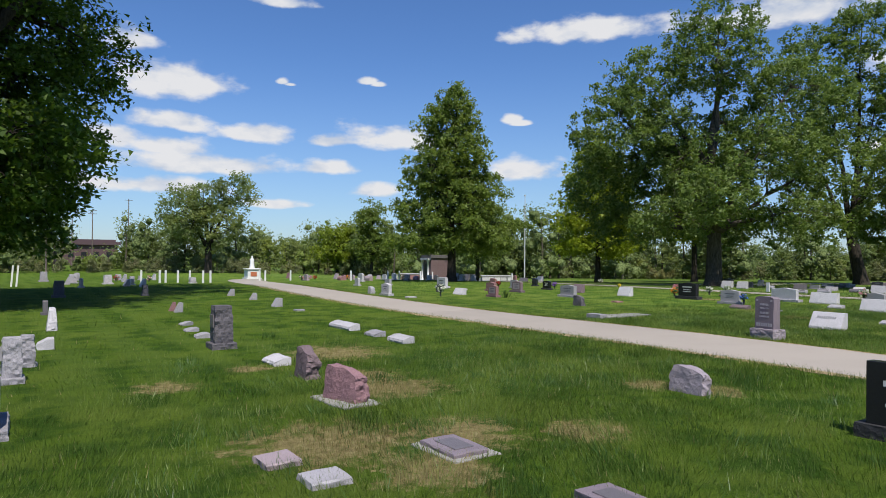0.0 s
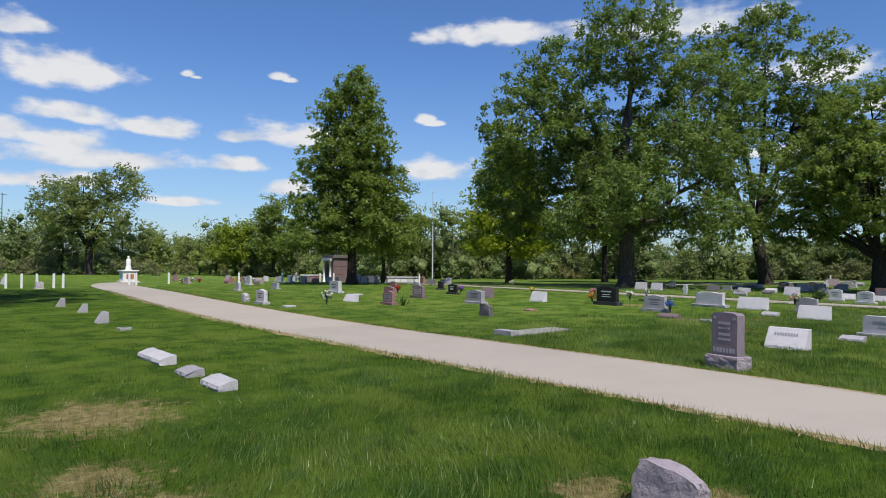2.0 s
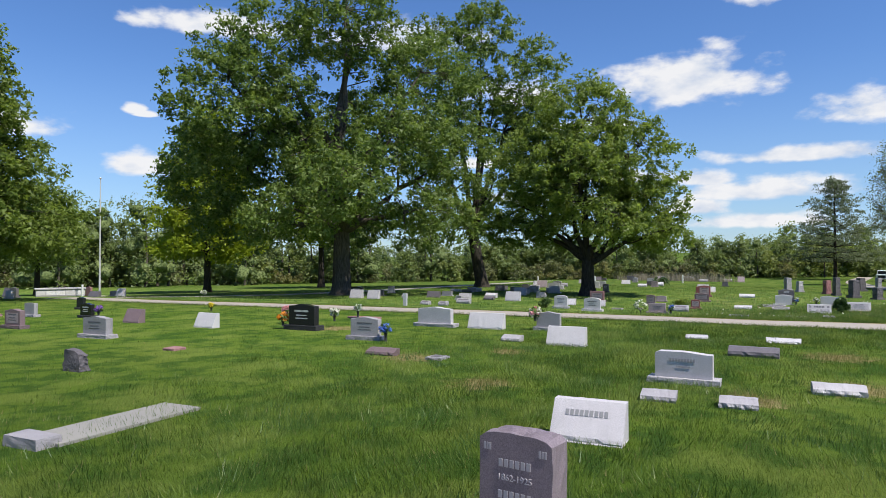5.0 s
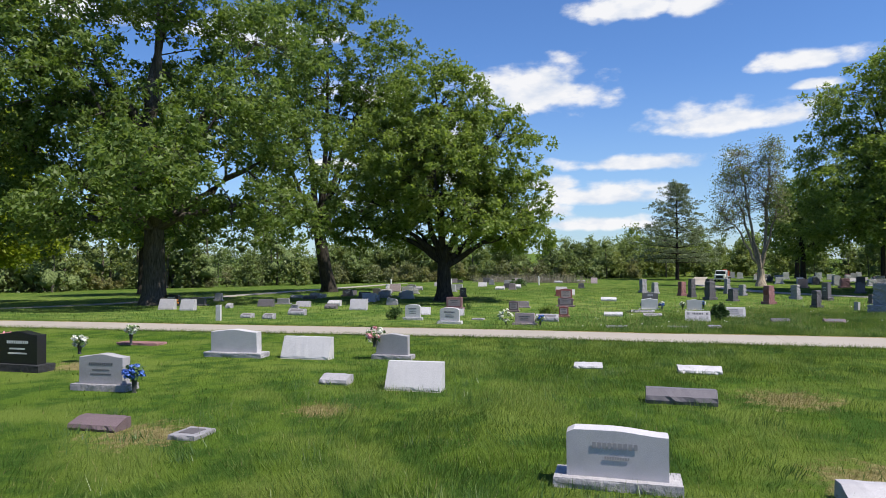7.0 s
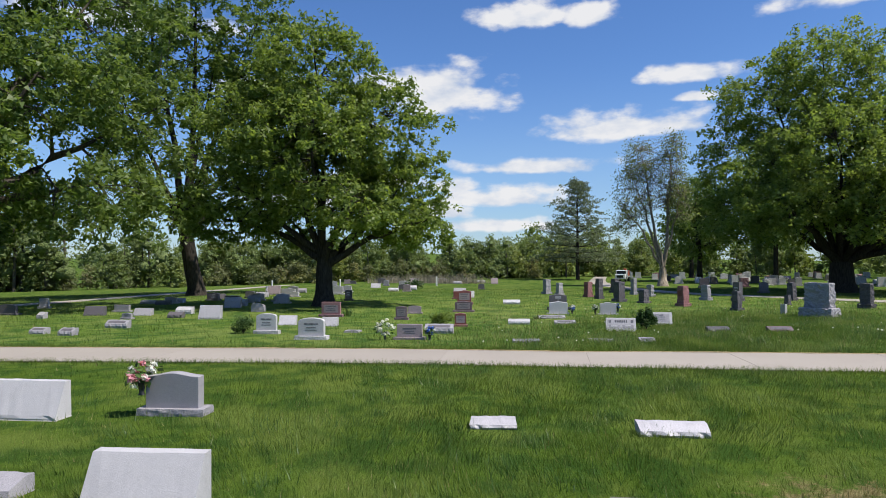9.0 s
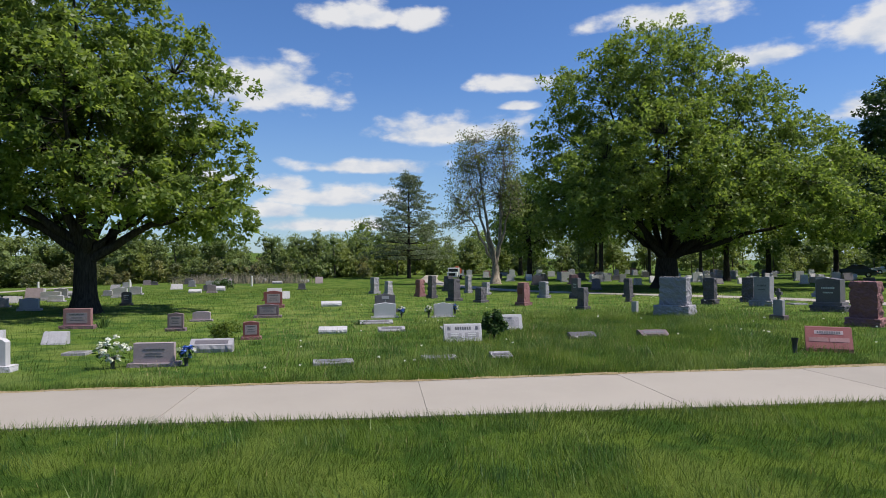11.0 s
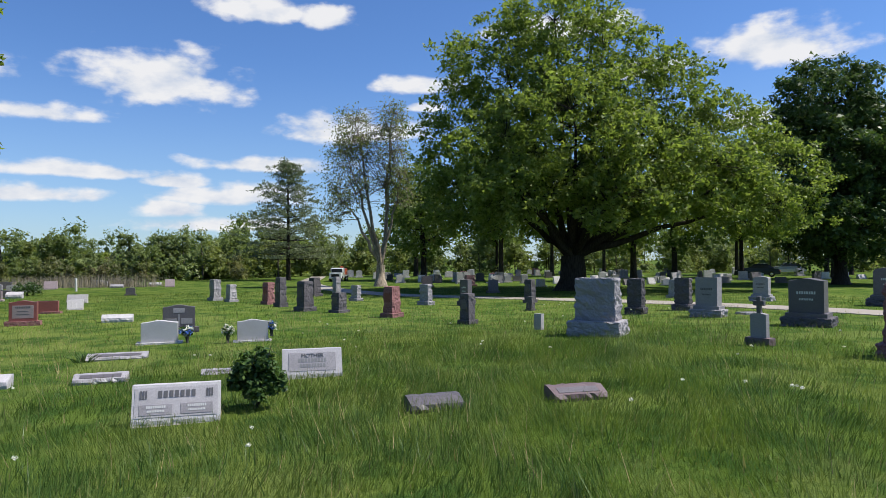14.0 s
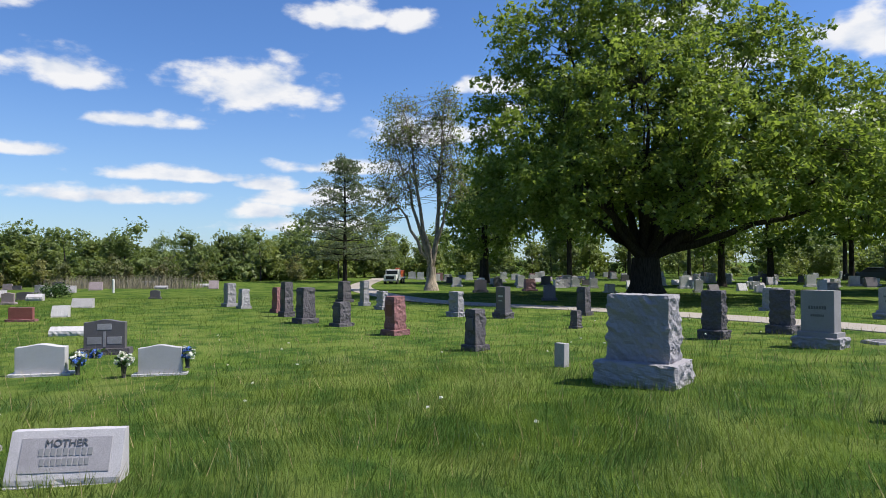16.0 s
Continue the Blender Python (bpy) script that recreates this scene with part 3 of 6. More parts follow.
# ---- trees ----
def leaf_cloud(rng, centres, spread, per, size, outward=None, flat=0.75):
    """Corners of leaf blades scattered round cluster centres."""
    n = len(centres) * per
    c = np.repeat(centres, per, axis=0)
    s = np.repeat(np.broadcast_to(spread, (len(centres),)), per)[:, None]
    p = c + np.clip(rng.normal(size=(n, 3)), -1.5, 1.5) * s * np.array([1, 1, flat]) * 0.55
    away = p - c
    away /= np.linalg.norm(away, axis=1, keepdims=True) + 1e-6
    nrm = rng.normal(size=(n, 3)) * 0.72 + away * 0.8 + np.array([0, 0, 0.95])
    nrm /= np.linalg.norm(nrm, axis=1, keepdims=True)
    u = np.cross(nrm, rng.normal(size=(n, 3)))
    u /= np.linalg.norm(u, axis=1, keepdims=True)
    v = np.cross(nrm, u)
    k = size * rng.uniform(0.6, 1.25, (n, 1))
    quad = np.stack([p - u * k * 0.6, p + v * k * 0.36, p + u * k * 0.6, p - v * k * 0.36], axis=1)
    return quad.reshape(-1, 3)


def leaf_tris(rng, centres, spread, per, size, flat=0.75, sprays=5):
    """Corners of many small leaf tips: every cluster breaks up into a few sprays."""
    s = np.broadcast_to(spread, (len(centres),))
    mid = np.repeat(centres, sprays, axis=0) + np.clip(rng.normal(size=(len(centres) * sprays, 3)), -1.6, 1.6) * np.repeat(s, sprays)[:, None] * np.array([0.62, 0.62, 0.62 * flat])
    k = max(2, int(per * 0.62) // sprays)
    size = size * 1.27
    c = np.repeat(mid, k, axis=0)
    n = len(c)
    off = np.clip(rng.normal(size=(n, 3)), -1.7, 1.7) * np.repeat(s, sprays * k)[:, None] * np.array([0.34, 0.34, 0.34 * flat])
    p = c + off
    away = off / (np.linalg.norm(off, axis=1, keepdims=True) + 1e-6)
    nrm = rng.normal(size=(n, 3)) * 0.75 + away * 0.7 + np.array([0, 0, 0.8])
    nrm /= np.linalg.norm(nrm, axis=1, keepdims=True)
    u = np.cross(nrm, rng.normal(size=(n, 3)))
    u /= np.linalg.norm(u, axis=1, keepdims=True)
    v = np.cross(nrm, u)
    g = size * rng.uniform(0.6, 1.3, (n, 1))
    return np.stack([p - v * g * 0.4 - u * g * 0.38, p - v * g * 0.4 + u * g * 0.38, p + v * g * 0.72], axis=1).reshape(-1, 3)


def tris_mesh(name, corners, material):
    return mesh_np(name, corners, np.arange(len(corners)).reshape(-1, 3), [material])


def quads_mesh(name, corners, material):
    return mesh_np(name, corners, np.arange(len(corners)).reshape(-1, 4), [material])


def tree(name, x, y, trunk, fork, lobes, clusters, per, leaf, leaves, wood, label, seed=1, spread=0.85, limb_width=0.62, twig=0.02, lean=(0, 0), hollow=0.52, group="", leader=False, stout=0.12, ragged_rim=0.08, twig_wood=None):
    """A tree: tapered flared trunk, limbs to each lobe of the crown, branchwork to each leaf cluster, leaves.
    lobes: (x, y, z, half width, half depth, half height) from the foot."""
    rng, rnd = np.random.default_rng(seed), random.Random(seed)
    root = new(name)
    root.matrix_basis = pose(x, y, lie(x, y))
    vol = np.array([l[3] * l[4] * l[5] for l in lobes]) ** 0.75
    pick = rng.choice(len(lobes), clusters, p=vol / vol.sum())
    L = np.array(lobes)[pick]
    d = rng.normal(size=(clusters, 3))
    d /= np.linalg.norm(d, axis=1, keepdims=True)
    r = hollow + (1 - hollow) * rng.random((clusters, 1)) ** 0.6
    r *= 1 + ragged_rim * np.clip(rng.normal(size=(clusters, 1)), -2, 1.3)
    C = L[:, :3] + d * r * L[:, 3:]
    top = Vector((lean[0], lean[1], fork))
    tp = [Vector((0, 0, -0.15)), Vector((0, 0, 0.12)), Vector((0, 0, 0.5)) + top * 0.04, top * 0.35, top * 0.7, top]
    stem = new("trunk", tubes_mesh("trunk", [(tp, [trunk * 1.7, trunk * 1.35, trunk * 1.05, trunk * 0.95, trunk * 0.88, trunk * 0.8], 12)], wood))
    stem.parent = root
    joints, widths = [], []
    if leader:
        tall_ = max(l[2] + l[5] * 0.2 for l in lobes)
        lp = [top + Vector((lean[0] * k * 0.25 + rnd.uniform(-.6, .6) * (k > 0), lean[1] * k * 0.25 + rnd.uniform(-.6, .6) * (k > 0), (tall_ - fork) * k / 6)) for k in range(7)]
        lr = [trunk * (0.8 - 0.72 * k / 6) for k in range(7)]
        main = new("limb", tubes_mesh("limb", [(lp, lr, 9)], wood))
        main.parent = root
        joints += lp[1:]
        widths += lr[1:]
    for l in lobes:
        end = Vector(l[:3]) + Vector((0, 0, l[5] * 0.35))
        start = top * (0.82 + 0.18 * rnd.random())
        if leader:
            up = min(5, max(0, int(6 * (l[2] * 0.62 - fork) / (tall_ - fork))))
            start = lp[up]
        mid = start.lerp(end, 0.45) + Vector((rnd.uniform(-.4, .4), rnd.uniform(-.4, .4), rnd.uniform(0, 0.8)))
        pts = []
        for k in range(9):
            t = k / 8
            p = start * (1 - t) ** 2 + mid * 2 * t * (1 - t) + end * t * t
            pts.append(p + Vector((rnd.uniform(-1, 1), rnd.uniform(-1, 1), rnd.uniform(-1, 1))) * 0.14 * (k > 0))
        w0 = min(trunk * limb_width, lr[up] * 0.85) if leader else trunk * limb_width
        rad = [w0 * (1 - t / 8) ** 1.1 + 0.035 for t in range(9)]
        limb = new("limb", tubes_mesh("limb", [(pts, rad, 8)], wood))
        limb.parent = root
        joints += pts[1:]
        widths += rad[1:]
    J = np.array([tuple(p) for p in joints])
    tubes = []
    for i in range(0, clusters, 3):
        c = C[i]
        j = int(np.argmin(((J - c) ** 2).sum(1) + 0.4 * np.maximum(0, J[:, 2] - c[2]) ** 2))
        a, b = Vector(J[j]), Vector(c)
        m_ = a.lerp(b, 0.5) + Vector((rnd.uniform(-.3, .3), rnd.uniform(-.3, .3), 0.25))
        w0 = min(widths[j] * 0.55, stout)
        tubes.append(([a, m_, b], [w0, w0 * 0.6, twig * 0.7], 4))
        for q in C[i + 1:i + 3]:
            e = Vector(q)
            if (e - m_).length < 5:
                tubes.append(([m_, m_.lerp(e, 0.55) + Vector((0, 0, 0.12)), e], [w0 * 0.5, w0 * 0.35, twig * 0.5], 3))
    branchwork = tagged(new("branchwork", tubes_mesh("branchwork", tubes, twig_wood or wood)), kind="stuff")
    branchwork.parent = root
    if per:
        crown = new("crown", tris_mesh("crown", leaf_tris(rng, C, spread * rng.uniform(0.7, 1.3, clusters), per, leaf), leaves))
        tagged(crown, kind="stuff")
        crown.parent = root
    return tagged(root, label, "tree", group)


def across(right, lobes):
    """Lobes given as (across, away, height, half width, half height), turned so that across runs along right."""
    rx, ry = Vector(right).normalized()
    return [(u * rx - v * ry, u * ry + v * rx, z, r, r, h) for u, v, z, r, h in lobes]


# pin oak: pyramidal, in level tiers
tree("pin_oak", 33.8, 50, 0.40, 4.2,
     [(0.5 * math.sin(k * 2.3), 0.5 * math.cos(k * 2.9), 3.6 + 1.5 * k, 6.2 - 0.45 * k, 6.2 - 0.45 * k, 0.75) for k in range(9)] + [(0.3, 0, 16.2, 1.6, 1.6, 1.9)],
     820, 105, 0.185, LEAF_OAK, BARK_DARK, "tall pyramidal pin oak in full green leaf on the lawn", 3, 0.52, limb_width=0.3, leader=True, ragged_rim=0.12)
# great cottonwood: spreading, open crown
tree("cottonwood", 53.7, 36.9, 0.72, 5.0,
     [(-1, -1, 21, 4.6, 4.6, 4.6), (-7, 5, 14, 4.2, 4.2, 4.4), (5.5, -4, 16.5, 4.8, 4.8, 4.6), (-4, 4, 18, 4, 4, 4), (4, 3, 13, 4.5, 4.5, 4), (-5, 8, 9.5, 4.2, 4.2, 3.6),
      (0, -5, 11.5, 4.2, 4.2, 3.2), (-3, -2, 8.0, 3.4, 3.4, 2.6), (6.5, -7, 10.5, 3.4, 3.4, 3.0), (-6.5, 0, 5.6, 3.6, 3.6, 2.0), (5.5, 3, 6.0, 3.8, 3.8, 2.2), (1, -7, 5.8, 3.8, 3.6, 2.0), (-2, 8, 5.4, 3.8, 3.6, 1.9), (-7, -5, 8.0, 3.4, 3.4, 2.4), (-3, 3.5, 10.5, 3.0, 3.0, 3.4), (-5, 1, 12.5, 3.2, 3.2, 3.2)],
     1600, 105, 0.20, LEAF_COTTON, BARK, "huge old cottonwood with furrowed trunk and open spreading crown", 5, 0.62, limb_width=0.5, leader=True, stout=0.16)
tree("shade_tree", 73.5, 33.5, 0.62, 6.0,
     [(-3, 3, 22, 4.5, 4.5, 4.8), (3.5, -3.5, 21, 4.6, 4.6, 5.0), (0, 0, 26, 3.6, 3.6, 2.8), (5, -5, 14, 4.0, 4.0, 4.4), (-4, 4, 13.5, 3.6, 3.6, 3.6), (1, -1, 17, 4, 4, 4), (4, -5, 7.8, 3.4, 3.4, 2.6), (-4.5, 4, 8.0, 3.4, 3.4, 2.6), (-3, -3, 10, 3.2, 3.2, 2.6), (-5, 0, 5.2, 2.2, 2.4, 1.3)],
     800, 100, 0.22, LEAF_COTTON, BARK_DARK, "tall broad-leaved shade tree with a forked dark trunk", 8, 0.62, lean=(-0.6, 0.8), limb_width=0.5, stout=0.15)
tree("maple_tree", 59, 19.2, 0.50, 2.6,
     [(0, 0.5, 13.2, 3.6, 3.8, 2.9), (0.5, -3.4, 9.5, 3.5, 3.4, 3.2), (-0.5, 3.6, 9.5, 3.6, 3.6, 3.2), (0, -4.3, 6.0, 3.2, 2.9, 2.2), (-2.6, 0, 8.5, 3.2, 3.4, 3.2), (2.6, 0.5, 9, 3.2, 3.4, 3.2), (-1, 4.4, 5.8, 3, 3, 2.0), (-3.2, -2.4, 5.2, 2.6, 2.8, 1.7), (2.5, -3, 5.2, 2.8, 2.8, 1.7), (0, 6.2, 4.6, 2.0, 1.8, 1.3), (0, -5.7, 4.3, 1.8, 1.6, 1.2), (2.8, 3.2, 5.0, 2.6, 2.6, 1.6)],
     1150, 105, 0.16, LEAF_MAPLE, BARK_DARK, "round-crowned green maple with several upright limbs", 11, 0.46, limb_width=0.42, stout=0.14, ragged_rim=0.06)
tree("young_shade_tree", 59.1, 56.2, 0.34, 3.6,
     [(0, 0, 4.4, 5.6, 5.6, 0.9), (0, 0, 7.0, 5.4, 5.4, 1.2), (0, 0, 9.6, 4.8, 4.8, 1.3), (0, 0, 12, 4.0, 4.0, 1.4), (0, 0, 14.4, 3.0, 3.0, 2.2), (0, 0, 17, 1.8, 1.8, 1.8)],
     420, 90, 0.25, LEAF_YELLOW, BARK_DARK, "yellow-green young oak with level lower branches", 13, 0.9, leader=True, limb_width=0.3)
tree("young_shade_tree", 75.1, 54.5, 0.36, 5.0,
     [(0, 0, 8.0, 5.6, 5.6, 2.8), (0, 0, 13, 4.6, 4.6, 3.6), (0, 0, 17, 2.6, 2.6, 2.4)],
     260, 90, 0.27, LEAF_BRIGHT, BARK_DARK, "bright green young tree at the wood's edge", 14, 1.0)
tree("young_shade_tree", 50.5, 68.8, 0.26, 3.0,
     [(0, 0, 5, 4.0, 4.0, 2.2), (0, 0, 8.4, 3.2, 3.2, 2.4)],
     200, 90, 0.25, LEAF_OAK, BARK_DARK, "small green shade tree beside the flagpole lawn", 15, 0.9)
tree("young_shade_tree", 57.6, 127.8, 0.30, 3.0, [(0, 0, 5.0, 5.0, 5.0, 2.6), (0, 0, 8.4, 3.6, 3.6, 2.2)], 150, 90, 0.32, LEAF_BRIGHT, BARK_DARK, "yellow-green rounded young tree by the woods", 16, 1.0)
tree("young_shade_tree", 59.9, 116.7, 0.30, 3.2, [(0, 0, 6, 4.2, 4.2, 3.0), (0, 0, 10.4, 3.4, 3.4, 3.0), (0, 0, 13.4, 1.8, 1.8, 1.8)], 190, 90, 0.30, LEAF_OAK, BARK_DARK, "dark green egg-shaped young tree by the woods", 17, 0.9)
tree("old_willow", 32.5, 131.8, 0.7, 5.0,
     [(-5.5, -1, 11, 4.0, 3.6, 5.0), (5, 0, 16, 4.6, 3.6, 3.6), (1, 0, 9, 5.4, 4.4, 4.6), (-1, 0, 14.5, 3.8, 3.4, 3.4)],
     360, 80, 0.32, LEAF_WOOD, BARK_DARK, "tall old dark green tree with a crooked open top", 19, 1.1)
# big tree on the west edge, whose boughs hang into view
tree("linden_tree", -5.0, 31, 0.6, 4.0,
     [(0, 0, 14, 6, 6, 4.5), (6.2, 4.0, 11.0, 4.0, 4.0, 2.8), (5.0, -3.4, 5.6, 3.2, 3.4, 2.0), (4.6, 2, 8.2, 4.5, 5, 3.0), (-5, 0, 9, 5, 5, 4), (0, 6, 9, 5, 5, 3.5), (0, -6, 8, 4.5, 4.5, 3.2), (4.2, 0, 13.5, 4, 4, 3),
      (3.0, -2, 4.6, 3.4, 3.4, 1.9), (7.6, 5.2, 11.6, 2.8, 2.8, 1.8), (4.8, 2, 4.0, 2.6, 3.2, 1.8), (5.4, 7, 5.4, 2.8, 2.8, 2.2), (5.6, 0, 3.9, 2.2, 3.0, 1.9), (6.0, 1, 6.0, 2.0, 3.0, 1.6),
      # unseen high lobes, added above the view to cast shade on the lawn
      (6, -6, 17.5, 4.5, 4.5, 2.4), (8, 0, 18.6, 4.5, 4.5, 2.4), (11, -3, 19.4, 4, 4, 2.2), (11, 3, 20.2, 4, 4, 2.2), (4, -9, 15.5, 4, 4, 2.2)],
     2300, 90, 0.17, LEAF_LINDEN, BARK_DARK, "dark dense shade tree with boughs hanging over the lawn", 23, 0.60)
tree("great_maple", 75.8, -16.4, 0.95, 2.3,
     across((-0.467, -0.884), [(-1, 0, 16.6, 4.6, 4.2), (-4.8, 0, 14.8, 4.2, 4.0), (2.2, 0, 14.6, 4.0, 4.2), (-7, 1, 10.4, 4.2, 4.2), (-6.5, -1, 6.3, 4.0, 2.6), (5.5, 0, 12, 4.2, 3.8), (9, 0, 9.6, 4.0, 3.4), (12.2, 0, 7.2, 3.6, 2.6),
                               (12, -1, 4.9, 3.4, 1.7), (0, -4.5, 9.5, 4.6, 4.6), (0, 4.5, 10, 4.6, 4.6), (4, -4.5, 8, 4, 3.6), (8, -4, 6.5, 3.8, 2.6), (8, 4, 6.5, 3.8, 2.6), (-4, -4.5, 8, 4, 3.6), (-3.5, 4, 6, 3.6, 2.4), (3, 4.5, 5.8, 3.6, 2.2), (2.5, -6, 5.2, 3.2, 1.8), (-3.5, -6, 6.0, 3, 2)]),
     3000, 76, 0.175, LEAF_MAPLE, BARK_DARK, "massive old maple with a broad domed crown and stout trunk", 29, 0.50, limb_width=0.26, stout=0.17, hollow=0.54, ragged_rim=0.08)
tree("dense_tree", 76, -39.5, 0.5, 2.6,
     [(0, 0, 5.5, 6.0, 6.0, 3.6), (0, 0, 10, 5.6, 5.6, 4.0), (0, 1, 14.4, 3.8, 3.8, 3.2), (0, -4, 9, 4, 4, 4)],
     700, 150, 0.22, LEAF_DARK, BARK_DARK, "dense dark green tree with foliage close to the ground", 31, 0.75)
tree("half_bare_tree", 88.6, -6.1, 0.40, 1.7,
     [(0.4, 2.6, 9.2, 1.7, 1.9, 3.6), (0.2, 2.0, 12.4, 1.6, 1.8, 2.2), (0, -0.9, 10.6, 1.5, 1.6, 3.8), (0, -1.0, 13.4, 1.3, 1.4, 1.6), (0, 3.5, 6.6, 1.4, 1.2, 1.8), (0, -1.8, 8.0, 1.3, 1.3, 2.2)],
     900, 22, 0.12, LEAF_PALE, BARK_PALE, "half-bare tree with a forked peeling pale trunk", 37, 0.5, twig=0.035, limb_width=0.36, stout=0.05, twig_wood=BARK_TWIG)


def pine(x, y, h, label, seed):
    """A white pine: straight trunk, whorls of long level boughs, needle tufts along their outer parts."""
    rng, rnd = np.random.default_rng(seed), random.Random(seed)
    root = new("white_pine")
    root.matrix_basis = pose(x, y, lie(x, y))
    stem = new("trunk", tubes_mesh("trunk", [([(0, 0, -0.1), (0, 0, 0.3), (0.05, 0, h * 0.5), (0, 0.05, h)], [0.34, 0.25, 0.15, 0.02], 9)], BARK_DARK))
    stem.parent = root
    tubes, tufts = [], []
    z = 2.3
    while z < h - 0.3:
        f = (z - 2.3) / (h - 2.3)
        reach = 7.4 * (1 - f) ** 1.05 * rnd.uniform(0.72, 1.12) * (0.75 if f < 0.06 else 1) + 0.35
        turn = rnd.uniform(0, 6.28)
        n = 6
        for k in range(n):
            a = turn + 2 * math.pi * k / n + rnd.uniform(-0.3, 0.3)
            L = reach * rnd.uniform(0.65, 1.1)
            rise = L * (0.06 + 0.42 * f) + rnd.uniform(-0.15, 0.2)
            pts = [Vector((math.cos(a) * L * t, math.sin(a) * L * t, z + rise * t - 0.10 * L * t * (1 - t))) for t in (0, 0.35, 0.7, 1.0)]
            tubes.append((pts, [0.06 * (1 - f) + 0.015, 0.045 * (1 - f) + 0.01, 0.02, 0.008], 4))
            for t in np.arange(0.32, 1.03, 0.17 * min(1.0, 2.2 / L)):
                q = pts[0].lerp(pts[3], t)
                w = 0.32 * L * (1 - abs(t - 0.62))
                tufts.append((q.x + rng.normal() * w * 0.5, q.y + rng.normal() * w * 0.5, q.z + 0.1 + rng.normal() * 0.10))
        z += rnd.uniform(0.55, 0.85)
    boughs = tagged(new("branchwork", tubes_mesh("branchwork", tubes, BARK_DARK)), kind="stuff")
    boughs.parent = root
    crown = tagged(new("crown", tris_mesh("crown", leaf_tris(rng, np.array(tufts), 0.50, 62, 0.13, 0.4, 4), NEEDLE)), kind="stuff")
    crown.parent = root
    return tagged(root, label, "tree")


pine(111.9, -0.6, 13.6, "white pine with open layered boughs", 41)
back_tree = tree("background_tree", 104, -14, 0.32, 2.8, [(0, 0, 6.0, 4.6, 4.6, 3.2), (0, 0.4, 10, 3.2, 3.2, 2.6)], 200, 60, 0.28, LEAF_COTTON, BARK_DARK, "round green tree behind the old graves", 43, 0.85, group="trees of the far grave field")
tall_tree = tree("background_tree", 96.6, -19.8, 0.24, 4.2, [(0, 0, 8, 4.6, 4.6, 3.6), (0, 0, 12, 3.6, 3.6, 3.0)], 190, 60, 0.29, LEAF_COTTON, BARK_DARK, "tall trunked green tree in the far grave field", 47, 0.9, group="trees of the far grave field")
for x, y, rz, src in ((97, -40, 40, 0), (95, -47, 130, 1), (112, -33, 70, 1), (91, -31, 200, 0), (106, -56, 250, 1), (88, -52, 310, 1), (122, -18, 20, 0), (118, -44, 95, 1),
                      (84, -62, 160, 0), (100, -68, 280, 1), (128, -32, 33, 1), (110, -75, 210, 0), (74, -58, 77, 1), (90, -78, 12, 1)):
    copy_thing((back_tree, tall_tree)[src], pose(x, y, lie(x, y), 0, 0, rz))


# ---- woods and brush round the cemetery ----
def lump():
    """Corners and faces of a small round body, to be roughened into inner foliage."""
    bm = bmesh.new()
    bmesh.ops.create_icosphere(bm, subdivisions=1, radius=1)
    v = np.array([tuple(q.co) for q in bm.verts])
    faces = np.array([[q.index for q in g.verts] for g in bm.faces])
    bm.free()
    return v, faces


